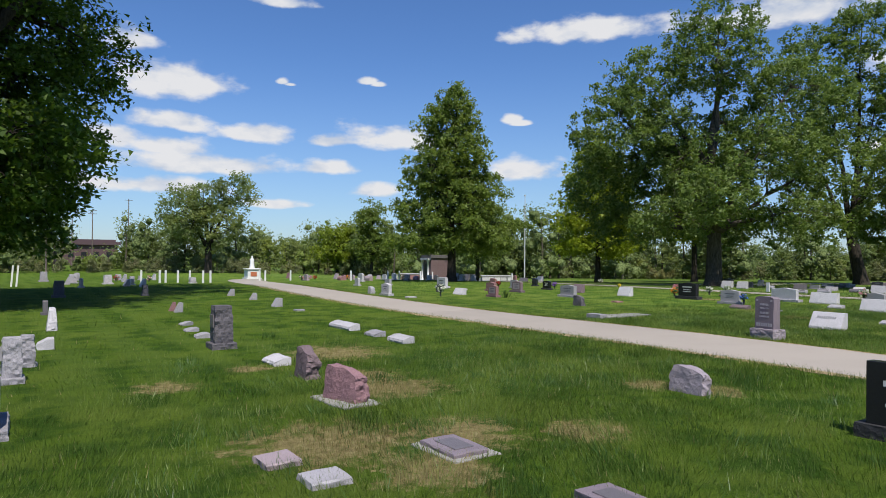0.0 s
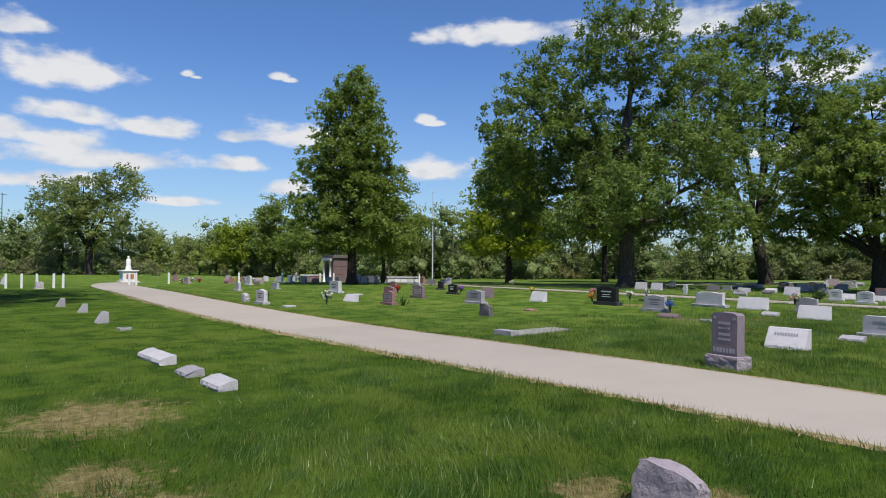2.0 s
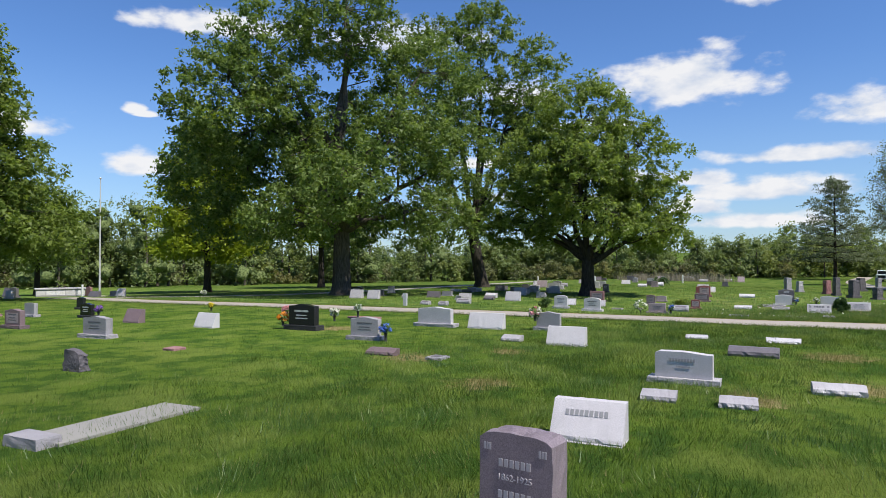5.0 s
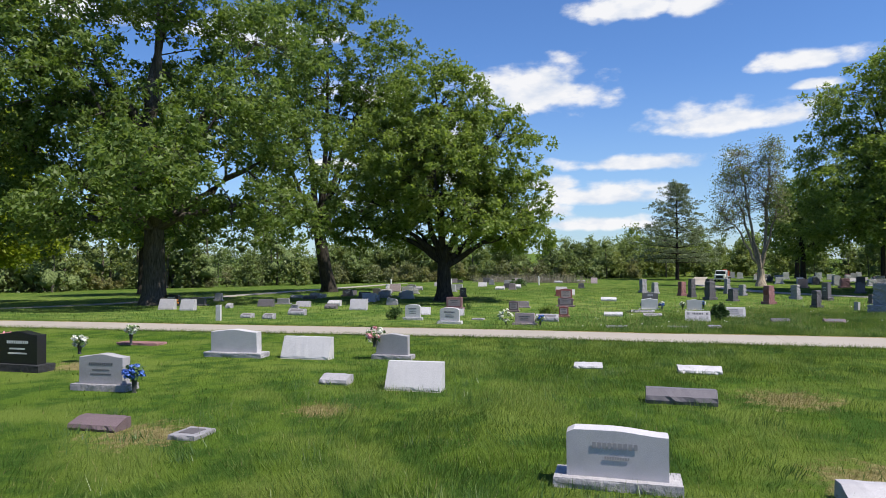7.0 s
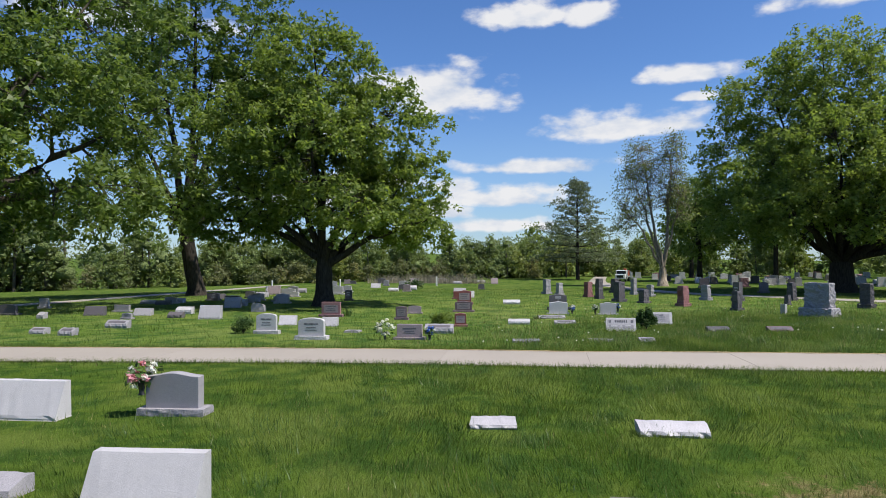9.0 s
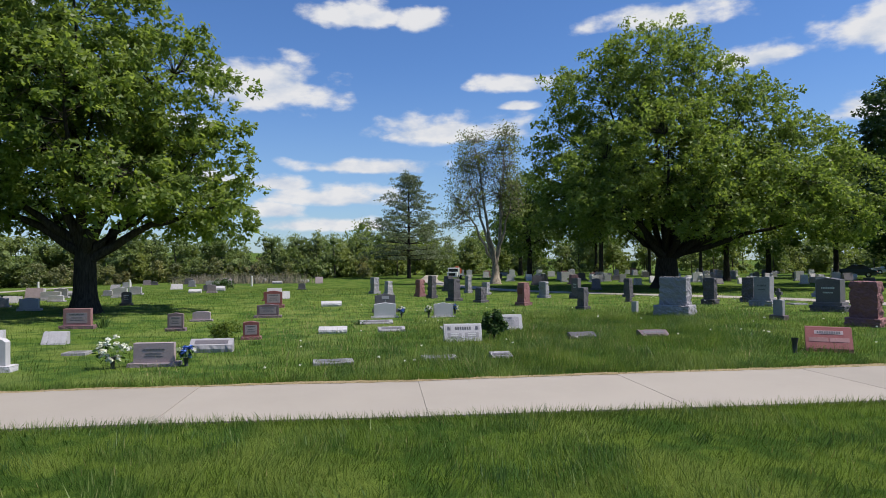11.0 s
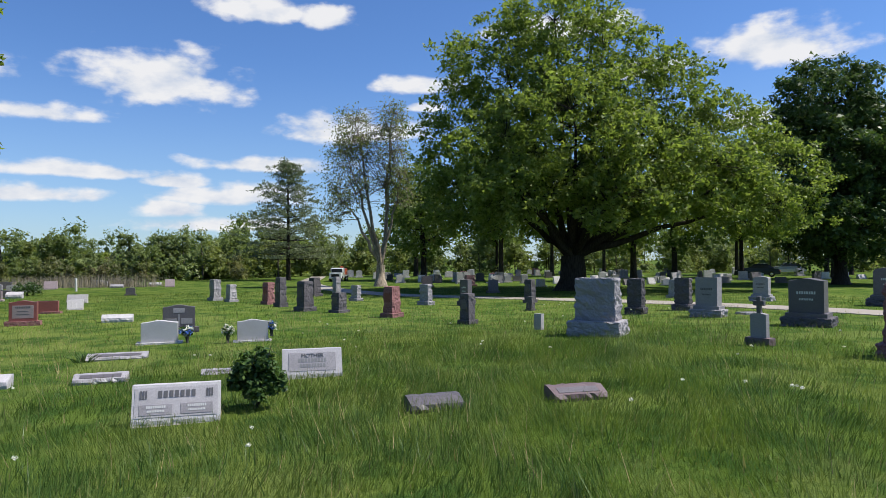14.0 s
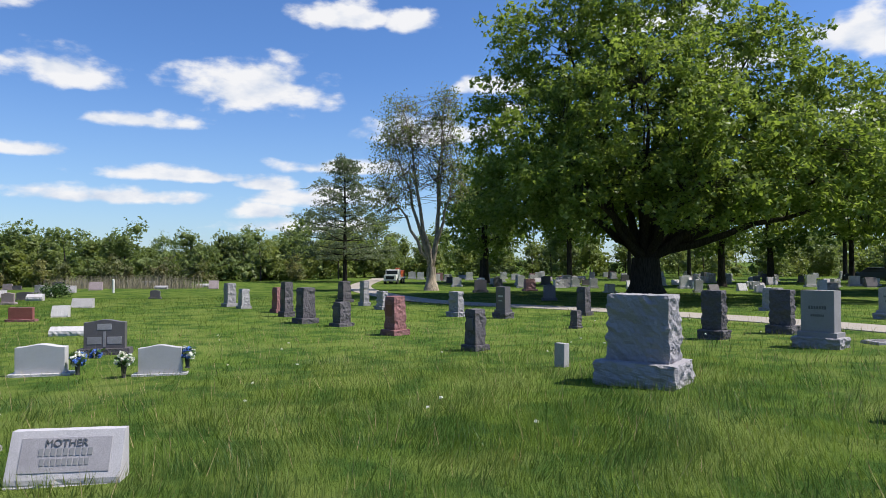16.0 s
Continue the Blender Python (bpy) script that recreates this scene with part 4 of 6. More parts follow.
def woods(name, line, width, count, low, high, size, leaves, label, seed, wide=0.42, per=520):
    """Crowns massed along a line, each of several ragged lobes down to the ground, as one growth."""
    rng = np.random.default_rng(seed)
    pts = spline([(x, y, 0) for x, y in line], 1.0)
    corners, tubes, cores, tris = [], [], [], []
    ball_v, ball_f = lump()
    for _ in range(count):
        i = int(rng.integers(0, len(pts)))
        p = pts[i] + Vector((rng.normal() * width, rng.normal() * width, 0))
        h = rng.uniform(low, high)
        if p.y > 120 and 0.060 < math.atan2(p.x, p.y) < 0.128:
            h = min(h, 3.2)
        z = lie(p.x, p.y)
        k = int(rng.integers(8, 13))
        centres = []
        slim = rng.uniform(0.75, 1.25)
        for q in range(k):
            up = 0.80 if q == 0 else rng.uniform(0.10, 0.76)
            rr = h * rng.uniform(0.12, 0.18) * (1.25 - 0.5 * up)
            cx, cy = rng.normal(size=2).clip(-1.7, 1.7) * h * wide * 0.46 * slim * (1.12 - up)
            cz = h * up
            knobs = 1 + 0.28 * rng.normal(size=(len(ball_v), 1)).clip(-1.4, 1.4)
            body = np.array([p.x + cx, p.y + cy, z + cz]) + ball_v * knobs * rr * 0.42 * np.array([1.1, 1.1, 1.0])
            body[:, 2] = np.maximum(body[:, 2], z + 0.1 + 0.3 * rng.random(len(body)))
            tris.append(ball_f + len(cores) * len(ball_v))
            cores.append(body)
            d = rng.normal(size=(14, 3))
            d /= np.linalg.norm(d, axis=1, keepdims=True)
            d = d * rng.uniform(0.7, 1.15, (len(d), 1))
            centres.append(np.array([p.x + cx, p.y + cy, z + cz]) + d * rr * np.array([1.1, 1.1, 1.05]))
        centres = np.concatenate(centres)
        centres[:, 2] = np.maximum(centres[:, 2], z + 0.2)
        n = max(8, int(per * 3.9) // len(centres))
        corners.append(leaf_tris(rng, centres, h * 0.06, n, size * 0.54, 0.9, 3))
        if h > 5:
            tubes.append(([Vector((p.x, p.y, z - 0.2)), Vector((p.x + 0.2, p.y, z + h * 0.35)), Vector((p.x, p.y + 0.2, z + h * 0.75))], [h * 0.018, h * 0.013, 0.03], 5))
    wood_ = new(name, tris_mesh(name, np.concatenate(corners), leaves))
    tagged(wood_, label, "woodland", kind="stuff")
    thick_growth = tagged(new("inner_foliage", mesh_np("inner_foliage", np.concatenate(cores), np.concatenate(tris), [MASS[leaves.name]])), kind="stuff")
    thick_growth.data.polygons.foreach_set("use_smooth", [True] * len(thick_growth.data.polygons))
    thick_growth.parent = wood_
    if tubes:
        stems = tagged(new("stems", tubes_mesh("stems", tubes, BARK)), kind="stuff")
        stems.parent = wood_
    return wood_


NORTH = [(-70, 160), (-20, 165), (15, 152), (40, 146), (66, 132), (84, 112), (100, 92)]
EAST = [(100, 92), (112, 70), (118, 50), (122, 32), (126, 16), (140, 2)]
SOUTH = [(140, 2), (150, -20), (142, -60), (120, -95), (80, -115)]
woods("woodland", NORTH, 5.5, 88, 8, 14, 0.60, LEAF_WOOD, "mixed green woodland edging the cemetery", 101)
woods("woodland", [(-80, 180), (-20, 186), (15, 172), (45, 164), (74, 146), (96, 122), (112, 98)], 3, 58, 7, 10.5, 0.62, LEAF_WOOD, "dense green wood behind the first trees", 111, 0.6, 300)
woods("woodland", NORTH, 4, 46, 6, 11, 0.48, LEAF_WOOD_BRIGHT, "bright spring-green trees at the wood's edge", 102)
woods("woodland", [(60, 120), (85, 96), (104, 76), (112, 62)], 4.5, 44, 10, 15, 0.55, LEAF_WOOD, "tall green woodland behind the shade trees", 103)
woods("woodland", EAST, 5, 84, 3.8, 7.6, 0.44, LEAF_WOOD, "low green trees along the east boundary", 104, 0.6, 900)
woods("woodland", [(120, 12), (134, -12), (130, -45), (116, -84), (88, -108)], 4, 100, 3.5, 7.0, 0.42, LEAF_WOOD, "green thicket closing the far grave field", 110, 0.6)
woods("brush", [(-40, 148), (20, 138), (55, 122), (88, 92), (106, 66), (112, 44), (116, 24), (124, 8)], 2.6, 165, 1.3, 3.6, 0.30, LEAF_BRUSH, "gray-green scrub along the boundary", 105, 0.6, 330)
woods("woodland", SOUTH, 7, 60, 6, 10, 0.6, LEAF_WOOD_BRIGHT, "green woodland beyond the far graves", 106)
woods("woodland", [(190, 120), (215, 60), (225, 10), (215, -40)], 16, 60, 6, 11, 0.6, LEAF_WOOD, "wooded hillside in the distance", 107, per=200)
woods("woodland", [(150, 40), (160, 20), (165, 0)], 8, 26, 3, 6, 0.5, LEAF_WOOD_BRIGHT, "scattered scrub on the hillside", 108)
woods("woodland", [(-70, 120), (-50, 60), (-45, 0), (-40, -50), (0, -75), (40, -80)], 6, 26, 8, 13, 0.8, LEAF_WOOD, "green trees along the west boundary", 109, per=90)


# ---- gravestones ----
def outline(w, h, top, n=14):
    """The face of an upright stone, in y and z, from the left foot round the top to the right foot."""
    pts = [(-w / 2, h * k / 5) for k in range(6)]
    drop = {"flat": 0.0, "serp": 0.10, "arch": 0.17, "peak": 0.12, "oval": 0.42, "wave": 0.085, "shoulder": 0.13}[top] * min(h, w * 0.7)
    pts = [(y, z * (1 - drop / h)) for y, z in pts]
    for k in range(1, n):
        u = 2 * k / n - 1
        if top == "serp":
            s = 0.5 + 0.5 * math.cos(math.pi * abs(u) ** 0.9)
        elif top == "shoulder":
            s = 0.0 if abs(u) > 0.9 else 0.35 + 0.65 * math.sqrt(max(0, 1 - (u / 0.92) ** 2))
        elif top == "peak":
            s = 1 - abs(u)
        elif top == "wave":
            s = ease(-1.0, 0.1, u) * (1 - 0.12 * ease(0.1, 1.0, u))
        else:
            s = math.sqrt(max(0, 1 - u * u * 0.98)) if top != "flat" else 1
        pts.append((u * w / 2, h - drop + drop * s))
    pts += [(w / 2, z * (1 - drop / h)) for z in [h * (5 - k) / 5 for k in range(6)]]
    return pts


def upright(w, d, h, top, rough, seed, back=0.0):
    """An upright stone with dressed faces and pitched or sawn sides. back: how far the front leans back at the top."""
    bm = bmesh.new()
    o = outline(w, h, top)
    rows = []
    for k in range(5):
        x0 = d * (k / 4 - 0.5)
        row = []
        for y, z in o:
            x = x0 + (back * (z / h) * (1 - k / 4))
            n = noise.noise(Vector((x * 9, y * 9 + seed, z * 9))) + 0.5 * noise.noise(Vector((x * 25, y * 25, z * 25 + seed)))
            e = rough * (0.3 + n) * (1.0 if 0 < k < 4 else 0.45)
            side = abs(y) > w * 0.49
            row.append(bm.verts.new((x, y + (math.copysign(e, y) if side else 0), z + (e * 0.7 if not side else 0))))
        rows.append(row)
    for a, b in zip(rows, rows[1:]):
        for i in range(len(o) - 1):
            bm.faces.new((a[i], a[i + 1], b[i + 1], b[i]))
    bm.faces.new(rows[0][::-1])
    bm.faces.new(rows[-1])
    bmesh.ops.recalc_face_normals(bm, faces=bm.faces[:])
    if rough < 0.004:
        rim = [e for e in bm.edges if len(e.link_faces) == 2 and e.calc_face_angle(0) > 0.9]
        bmesh.ops.bevel(bm, geom=rim, offset=0.006, segments=1, affect="EDGES")
    return bm


def wedge(w, d, h, rise, rough, seed):
    """A slant marker: its face leans back from a low nose to a ridge."""
    bm = bmesh.new()
    prof = [(-d / 2, 0), (-d / 2 - rough * 0.8, rise * 0.55), (-d / 2, rise), (-d / 2 + (d * 0.62), h), (d / 2, h), (d / 2, 0)]
    ns = 13
    rows = []
    for k in range(ns):
        y = w * (k / (ns - 1) - 0.5)
        row = []
        for x, z in prof:
            n = noise.noise(Vector((x * 12, y * 12 + seed, z * 12))) + 0.6 * noise.noise(Vector((x * 30, y * 30 + seed, z * 30)))
            ends = 1.0 if k in (0, ns - 1) else 0.0
            row.append(bm.verts.new((x + (rough * n * (1.6 if 0 < z < rise else 0.5) if z <= rise and x < 0 else 0), y + math.copysign(rough * (0.5 + n) * ends, y), z + rough * 0.4 * n * (z > rise))))
        rows.append(row)
    for a, b in zip(rows, rows[1:]):
        for i in range(6):
            bm.faces.new((a[i], a[(i + 1) % 6], b[(i + 1) % 6], b[i]))
    bm.faces.new(rows[0])
    bm.faces.new(rows[-1][::-1])
    bmesh.ops.recalc_face_normals(bm, faces=bm.faces[:])
    return bm


def bars(parent, material, m, rows, name="inscription"):
    """Lines of lettering as plain raised bars: rows of (middle across, height up, width, tall), laid on the face that m gives."""
    for c, z, wd, tall in rows:
        bm = bmesh.new()
        n = max(3, int(wd / (tall * 0.74)))
        cell = wd / n
        for k in range(n):
            box(bm, 0, c - wd / 2 + cell * (k + 0.5), z, cell * 0.70, 0.003, tall)
        tagged(part(name, bm, material, parent, at=m), kind="stuff")


def panel(parent, material, m, c, z, wd, tall, label="", thick=0.006):
    bm = bmesh.new()
    box(bm, 0, c, z, wd, thick, tall, 0.002)
    return part("panel", bm, material, parent, label, at=m)


SEEDS, FINE = [0], [1.0]
KIND_WORDS = {"die": "upright headstone on a matching base", "slant": "slant-faced grave marker set in the lawn", "bevel": "low pillow grave marker in the grass",
              "flat": "flat grave marker flush with the turf", "rustic": "rough-hewn irregular gravestone in the grass", "column": "rock-faced pillar monument on a base",
              "monument": "massive old monument on a stepped base", "tablet": "small weathered tablet gravestone", "cross": "gabled gravestone topped by a stone cross"}


def cuts(n):
    """Fewer cuts for stones that are only seen from afar."""
    return max(2, int(n * FINE[0]))


def stone(kind, col, x, y, w, d, h, top="", words="", foot="", rough=None, tilt=None, letters=True, base=None, turn=None):
    """One gravestone of a kind, at x, y, with its overall width (along y), depth and height."""
    SEEDS[0] += 1
    s = SEEDS[0]
    rnd = random.Random(s * 7 + 3)
    mat = STONE[col]
    ink = CARVED_PALE if col in ("dark", "black", "red", "brown", "plum") else CARVED_DARK
    root = new("headstone" if kind not in ("monument", "column") else "monument")
    root.matrix_basis = pose(x, y, lie(x, y) - 0.02, 0, rnd.uniform(-1.2, 1.2) if tilt is None else tilt, rnd.uniform(-2.5, 2.5) if turn is None else turn)
    h += 0.02
    if kind == "die":
        bh = min(0.26, max(0.09, h * 0.2)) if base is None else base
        rough_ = rnd.choice((0.002, 0.012, 0.02)) if rough is None else rough
        dw, dd = w * 0.8, max(0.14, d * 0.55)
        top = top or rnd.choice(("serp", "serp", "arch", "flat", "serp"))
        part("base", rough_box(w, d, bh, 0.010 + rough_ * 0.5, cuts(6), s), ROCK[foot or col], root, "rock-pitched base")
        die = part("die", upright(dw, dd, h - bh, top, rough_, s), mat, root, at=pose(0, 0, bh - 0.004))
        if letters and w > 0.4:
            m = pose(-dd / 2 - 0.002, 0, bh)
            H = h - bh
            if col in ("red", "brown", "pink") and rough_ < 0.01:
                panel(root, STONE["pinkgray"], m, 0, H * 0.14, dw * 0.76, H * 0.62, "polished paler name field", 0.004)
                m, ink = pose(-dd / 2 - 0.005, 0, bh), CARVED_DARK
            bars(root, ink, m, [(0, H * 0.62, dw * 0.55, H * 0.09), (0, H * 0.44, dw * 0.4, H * 0.05), (0, H * 0.30, dw * 0.48, H * 0.05)])
    elif kind == "slant":
        rise = max(0.06, h * 0.18)
        r_ = 0.012 if rough is None else rough
        part("body", wedge(w, d, h, rise, r_, s), mat, root)
        bm = bmesh.new()
        box(bm, 0, 0, -0.03, w * 1.02, d * 1.12, 0.06, 0.008)
        part("base", bm, CONCRETE_PALE if col == "white" else mat, root, "thin base slab")
        a = math.atan2(h - rise, d * 0.62)
        L = math.hypot(h - rise, d * 0.62)
        m = pose(-d / 2 - 0.003, 0, rise + 0.003, 0, 90 - math.degrees(a), 0)
        if letters and w > 0.45:
            bars(root, ink, m, [(0, L * 0.60, w * 0.55, L * 0.13), (0, L * 0.38, w * 0.36, L * 0.07), (0, L * 0.22, w * 0.42, L * 0.07)])
    elif kind == "bevel":
        r_ = 0.024 if rough is None else rough
        hh = h * 0.72
        part("body", wedge(w, d, hh, hh * 0.62, r_, s), mat, root)
        if letters and w > 0.3 and col in ("gray", "brown") and x > 38:
            a = math.atan2(hh * 0.38, d * 0.62)
            L = math.hypot(hh * 0.38, d * 0.62)
            panel(root, STONE["dark"] if col != "light" else STONE["gray"], pose(-d / 2 - 0.002, 0, hh * 0.62 + 0.003, 0, 90 - math.degrees(a), 0), 0, L * 0.18, w * 0.80, L * 0.60, "shallow lettering panel")
    elif kind == "flat":
        bm = rough_box(w, d, 0.08, 0.02, cuts(6), s)
        for v in bm.verts:
            v.co.z += 0.004 * noise.noise(v.co * 5 + Vector((s, 0, 0)))
        part("body", bm, STONE[col], root)
        if letters and w > 0.3 and col in ("gray", "plum"):
            bm = bmesh.new()
            box(bm, 0, 0, 0.07, w * 0.62, d * 0.56, 0.021, 0.004)
            part("panel", bm, STONE["dark"], root, "worn lettering panel")
    elif kind == "rustic":
        bm = rough_box(w, d, h, 0.042 if rough is None else rough, cuts(14), s, 0.12, smooth_front=True)
        k = 0.24 if top != "peak" else 0
        for v in bm.verts:
            f = v.co.z / h
            if top == "peak":
                v.co.y *= 1 - 0.72 * f ** 1.5
                v.co.x *= 1 - 0.4 * f
            else:
                v.co.z *= (1 + k * v.co.y / w * f) * (1 - 0.09 * min(1.2, abs(2 * v.co.y / w)) ** 3 * f)
                v.co.x *= 1 - 0.25 * f * f
                v.co += Vector((0.8, 0.6, 0.5)) * 0.05 * noise.noise(v.co * 4.5 + Vector((s, 0, 0))) * f
        part("body", bm, ROCK[col], root)
    elif kind == "column":
        bh = h * 0.16 if base is None else base
        part("base", rough_box(w, max(d, w * 0.8), bh, 0.02, cuts(6), s), ROCK[col], root, "rock-faced base")
        part("shaft", rough_box(w * 0.74, max(d, w * 0.8) * 0.72, h - bh, 0.03 if rough is None else rough, cuts(9), s + 50, 0.08), ROCK[col], root, at=pose(0, 0, bh - 0.006))
        if letters and h > 0.6:
            panel(root, mat, pose(-max(d, w * 0.8) * 0.36 - 0.016, 0, bh), 0, (h - bh) * 0.42, w * 0.46, (h - bh) * 0.34, "smooth lettering panel", 0.03)
    elif kind == "monument":
        bh = h * 0.20 if base is None else base
        r_ = 0.035 if rough is None else rough
        part("base", rough_box(w, d, bh, 0.045, cuts(12), s), ROCK[col], root, "broad rock-faced base")
        if rough is not None and rough < 0.02:
            part("plinth", rough_box(w * 0.86, d * 0.84, bh * 0.45, 0.004, cuts(4), s + 9), mat, root, at=pose(0, 0, bh - 0.004))
            die = part("die", upright(w * 0.72, d * 0.66, h - bh * 1.4, top or "serp", 0.004, s), mat, root, at=pose(0, 0, bh * 1.4))
            bars(root, ink, pose(-d * 0.33 - 0.003, 0, bh * 1.4), [(0, (h - bh) * 0.5, w * 0.4, (h - bh) * 0.07), (0, (h - bh) * 0.34, w * 0.3, (h - bh) * 0.05)])
        else:
            part("die", rough_box(w * 0.79, d * 0.62, h - bh, r_, cuts(22), s + 20, 0.03), ROCK[col], root, "rock-faced die with a smooth top", at=pose(0, 0, bh - 0.006))
    elif kind == "tablet":
        part("body", upright(w, d, h, "flat", 0.006, s), mat, root)
    elif kind == "cross":
        bh = h * 0.17
        part("base", rough_box(w, d, bh, 0.012, cuts(5), s), STONE["brown"], root, "brownish weathered base")
        part("body", upright(w * 0.66, d * 0.5, h * 0.50, "peak", 0.004, s), mat, root, at=pose(0, 0, bh - 0.004))
        bm = bmesh.new()
        box(bm, 0, 0, 0, w * 0.16, 0.09, h * 0.36, 0.008)
        box(bm, 0, 0, h * 0.17, w * 0.46, 0.085, h * 0.10, 0.008)
        part("cross", bm, STONE["dark"], root, "small dark stone cross", at=pose(0, 0, bh + h * 0.47))
    return tagged(root, words or f"{STONE_WORDS[col]} {KIND_WORDS[kind]}", "gravestone" if kind not in ("monument", "column") else "monument", "gravestones of the cemetery")


# ---- gravestones, row by row ----
stone("die", "gray", -0.14, 9.00, 1.07, 0.36, 0.60)
stone("column", "gray", 0.09, 12.22, 0.34, 0.34, 0.71)
stone("column", "gray", 0.33, 13.87, 0.28, 0.28, 0.56)
stone("bevel", "light", 0.72, 16.30, 0.43, 0.30, 0.30)
stone("rustic", "light", 1.01, 20.16, 0.55, 0.25, 0.59, top="peak")
stone("die", "dark", 1.08, 25.26, 0.35, 0.26, 0.48, letters=False)
stone("column", "dark", 2.02, 35.09, 0.56, 0.56, 0.77)
stone("flat", "pinkgray", 2.20, 6.22, 0.36, 0.34, 0.20, letters=False)
stone("flat", "gray", 2.38, 5.50, 0.34, 0.36, 0.18, letters=False)
stone("column", "dark", 3.88, 14.52, 0.51, 0.51, 0.92)
stone("flat", "plum", 3.90, 5.70, 0.62, 0.42, 0.23)
stone("rustic", "pink", 3.92, 8.38, 0.62, 0.25, 0.46, turn=17, words="rose pink rough-hewn boulder gravestone on a concrete pad")
stone("bevel", "gray", 3.99, 16.67, 0.41, 0.30, 0.15)
stone("bevel", "gray", 4.07, 18.17, 0.33, 0.33, 0.13)
stone("rustic", "brown", 4.14, 10.31, 0.46, 0.25, 0.48, turn=0)
stone("flat", "plum", 4.17, 3.73, 0.60, 0.40, 0.19)
stone("bevel", "light", 4.20, 11.94, 0.61, 0.30, 0.20)
stone("bevel", "gray", 4.30, 19.82, 0.31, 0.30, 0.14)
stone("slant", "pink", 4.94, 24.98, 0.20, 0.20, 0.32, letters=False)
stone("slant", "gray", 5.03, 24.41, 0.25, 0.25, 0.33, letters=False)
stone("column", "dark", 5.62, 34.77, 0.31, 0.31, 0.52)
stone("bevel", "light", 7.69, 13.46, 0.74, 0.30, 0.22)
stone("bevel", "gray", 7.74, 14.85, 0.55, 0.30, 0.18)
stone("bevel", "light", 7.80, 16.79, 1.30, 0.30, 0.25)
stone("die", "black", 8.20, 3.28, 0.92, 0.31, 0.86, top="flat", rough=0.002)
stone("rustic", "plum", 8.48, 6.22, 0.54, 0.25, 0.37)
stone("flat", "gray", 8.88, 22.94, 0.31, 0.31, 0.10)
stone("slant", "gray", 8.89, 25.37, 0.45, 0.30, 0.33, letters=False)
stone("slant", "gray", 9.25, 33.05, 0.29, 0.29, 0.33, letters=False)
stone("slant", "gray", 9.31, 29.70, 0.28, 0.28, 0.30, letters=False)
suv = stone("die", "plum", 15.33, 9.09, 0.64, 0.40, 1.02, turn=-9, letters=False, foot="plum", top="shoulder", rough=0.022, base=0.26, words="purplish gray granite family headstone with rock-pitched sides beside the lane")
stone("die", "light", 16.31, 30.07, 0.92, 0.31, 0.63, top="peak")
stone("rustic", "gray", 16.41, 31.98, 0.32, 0.25, 0.36)
stone("flat", "light", 16.47, 27.89, 0.35, 0.45, 0.23)
frk = stone("slant", "light", 19.10, 9.56, 0.84, 0.40, 0.45, letters=False)
stone("rustic", "dark", 19.99, 20.06, 0.46, 0.24, 0.42)
stone("die", "light", 20.25, 41.54, 0.68, 0.26, 0.54, letters=False)
stone("slant", "light", 20.32, 29.28, 0.82, 0.30, 0.33, letters=False)
stone("rustic", "dark", 20.58, 31.70, 0.25, 0.25, 0.41)
stone("die", "pink", 20.59, 26.68, 0.85, 0.29, 0.60, rough=0.003)
stone("bevel", "gray", 21.87, 8.03, 0.50, 0.30, 0.20)
stone("bevel", "gray", 21.89, 9.15, 0.49, 0.30, 0.21)
stone("flat", "pink", 23.12, 20.81, 0.37, 0.37, 0.20)
stone("die", "gray", 23.25, 42.65, 0.95, 0.32, 0.41, letters=False)
stone("flat", "light", 23.45, 33.49, 0.49, 0.45, 0.20, letters=False)
teu = stone("die", "light", 23.70, 8.97, 1.20, 0.41, 0.56, letters=False, foot="light", top="wave", rough=0.004, base=0.12)
stone("die", "light", 23.64, 36.01, 1.19, 0.40, 0.68)
stone("bevel", "light", 23.72, 6.61, 0.74, 0.30, 0.23)
stone("die", "gray", 24.07, 24.90, 1.18, 0.40, 0.62)
stone("die", "pink", 24.10, 31.41, 0.98, 0.33, 0.52, letters=False)
stone("flat", "gray", 24.48, 14.23, 0.37, 0.45, 0.14)
stone("bevel", "brown", 24.56, 15.69, 0.72, 0.30, 0.22)
stone("die", "brown", 24.64, 29.67, 0.97, 0.33, 0.64, rough=0.003)
stone("die", "gray", 26.99, 17.70, 1.09, 0.37, 0.64, top="serp", rough=0.003)
stone("die", "pink", 27.24, 35.34, 0.73, 0.26, 0.62, letters=False)
stone("slant", "white", 27.59, 24.28, 0.85, 0.30, 0.47, letters=False)
stone("die", "gray", 27.72, 33.71, 0.78, 0.27, 0.54, letters=False)
stone("slant", "brown", 27.75, 27.92, 0.77, 0.30, 0.48, letters=False)
stone("bevel", "dark", 27.98, 7.92, 1.03, 0.30, 0.31)
stone("slant", "white", 28.14, 12.31, 0.99, 0.34, 0.48, letters=False)
stone("die", "black", 28.35, 31.24, 0.82, 0.28, 0.57)
stone("die", "black", 28.40, 20.94, 1.29, 0.42, 0.83, top="serp", rough=0.002)
stone("bevel", "gray", 28.41, 13.90, 0.52, 0.30, 0.23)
stone("bevel", "light", 31.05, 7.24, 0.80, 0.30, 0.19)
stone("die", "light", 31.22, 17.63, 1.49, 0.42, 0.65, letters=False, top="serp", rough=0.015)
stone("slant", "white", 31.27, 15.82, 1.20, 0.30, 0.50, letters=False)
stone("bevel", "light", 31.27, 9.41, 0.56, 0.30, 0.15)
stone("die", "black", 31.35, 35.81, 0.52, 0.26, 0.55, letters=False)
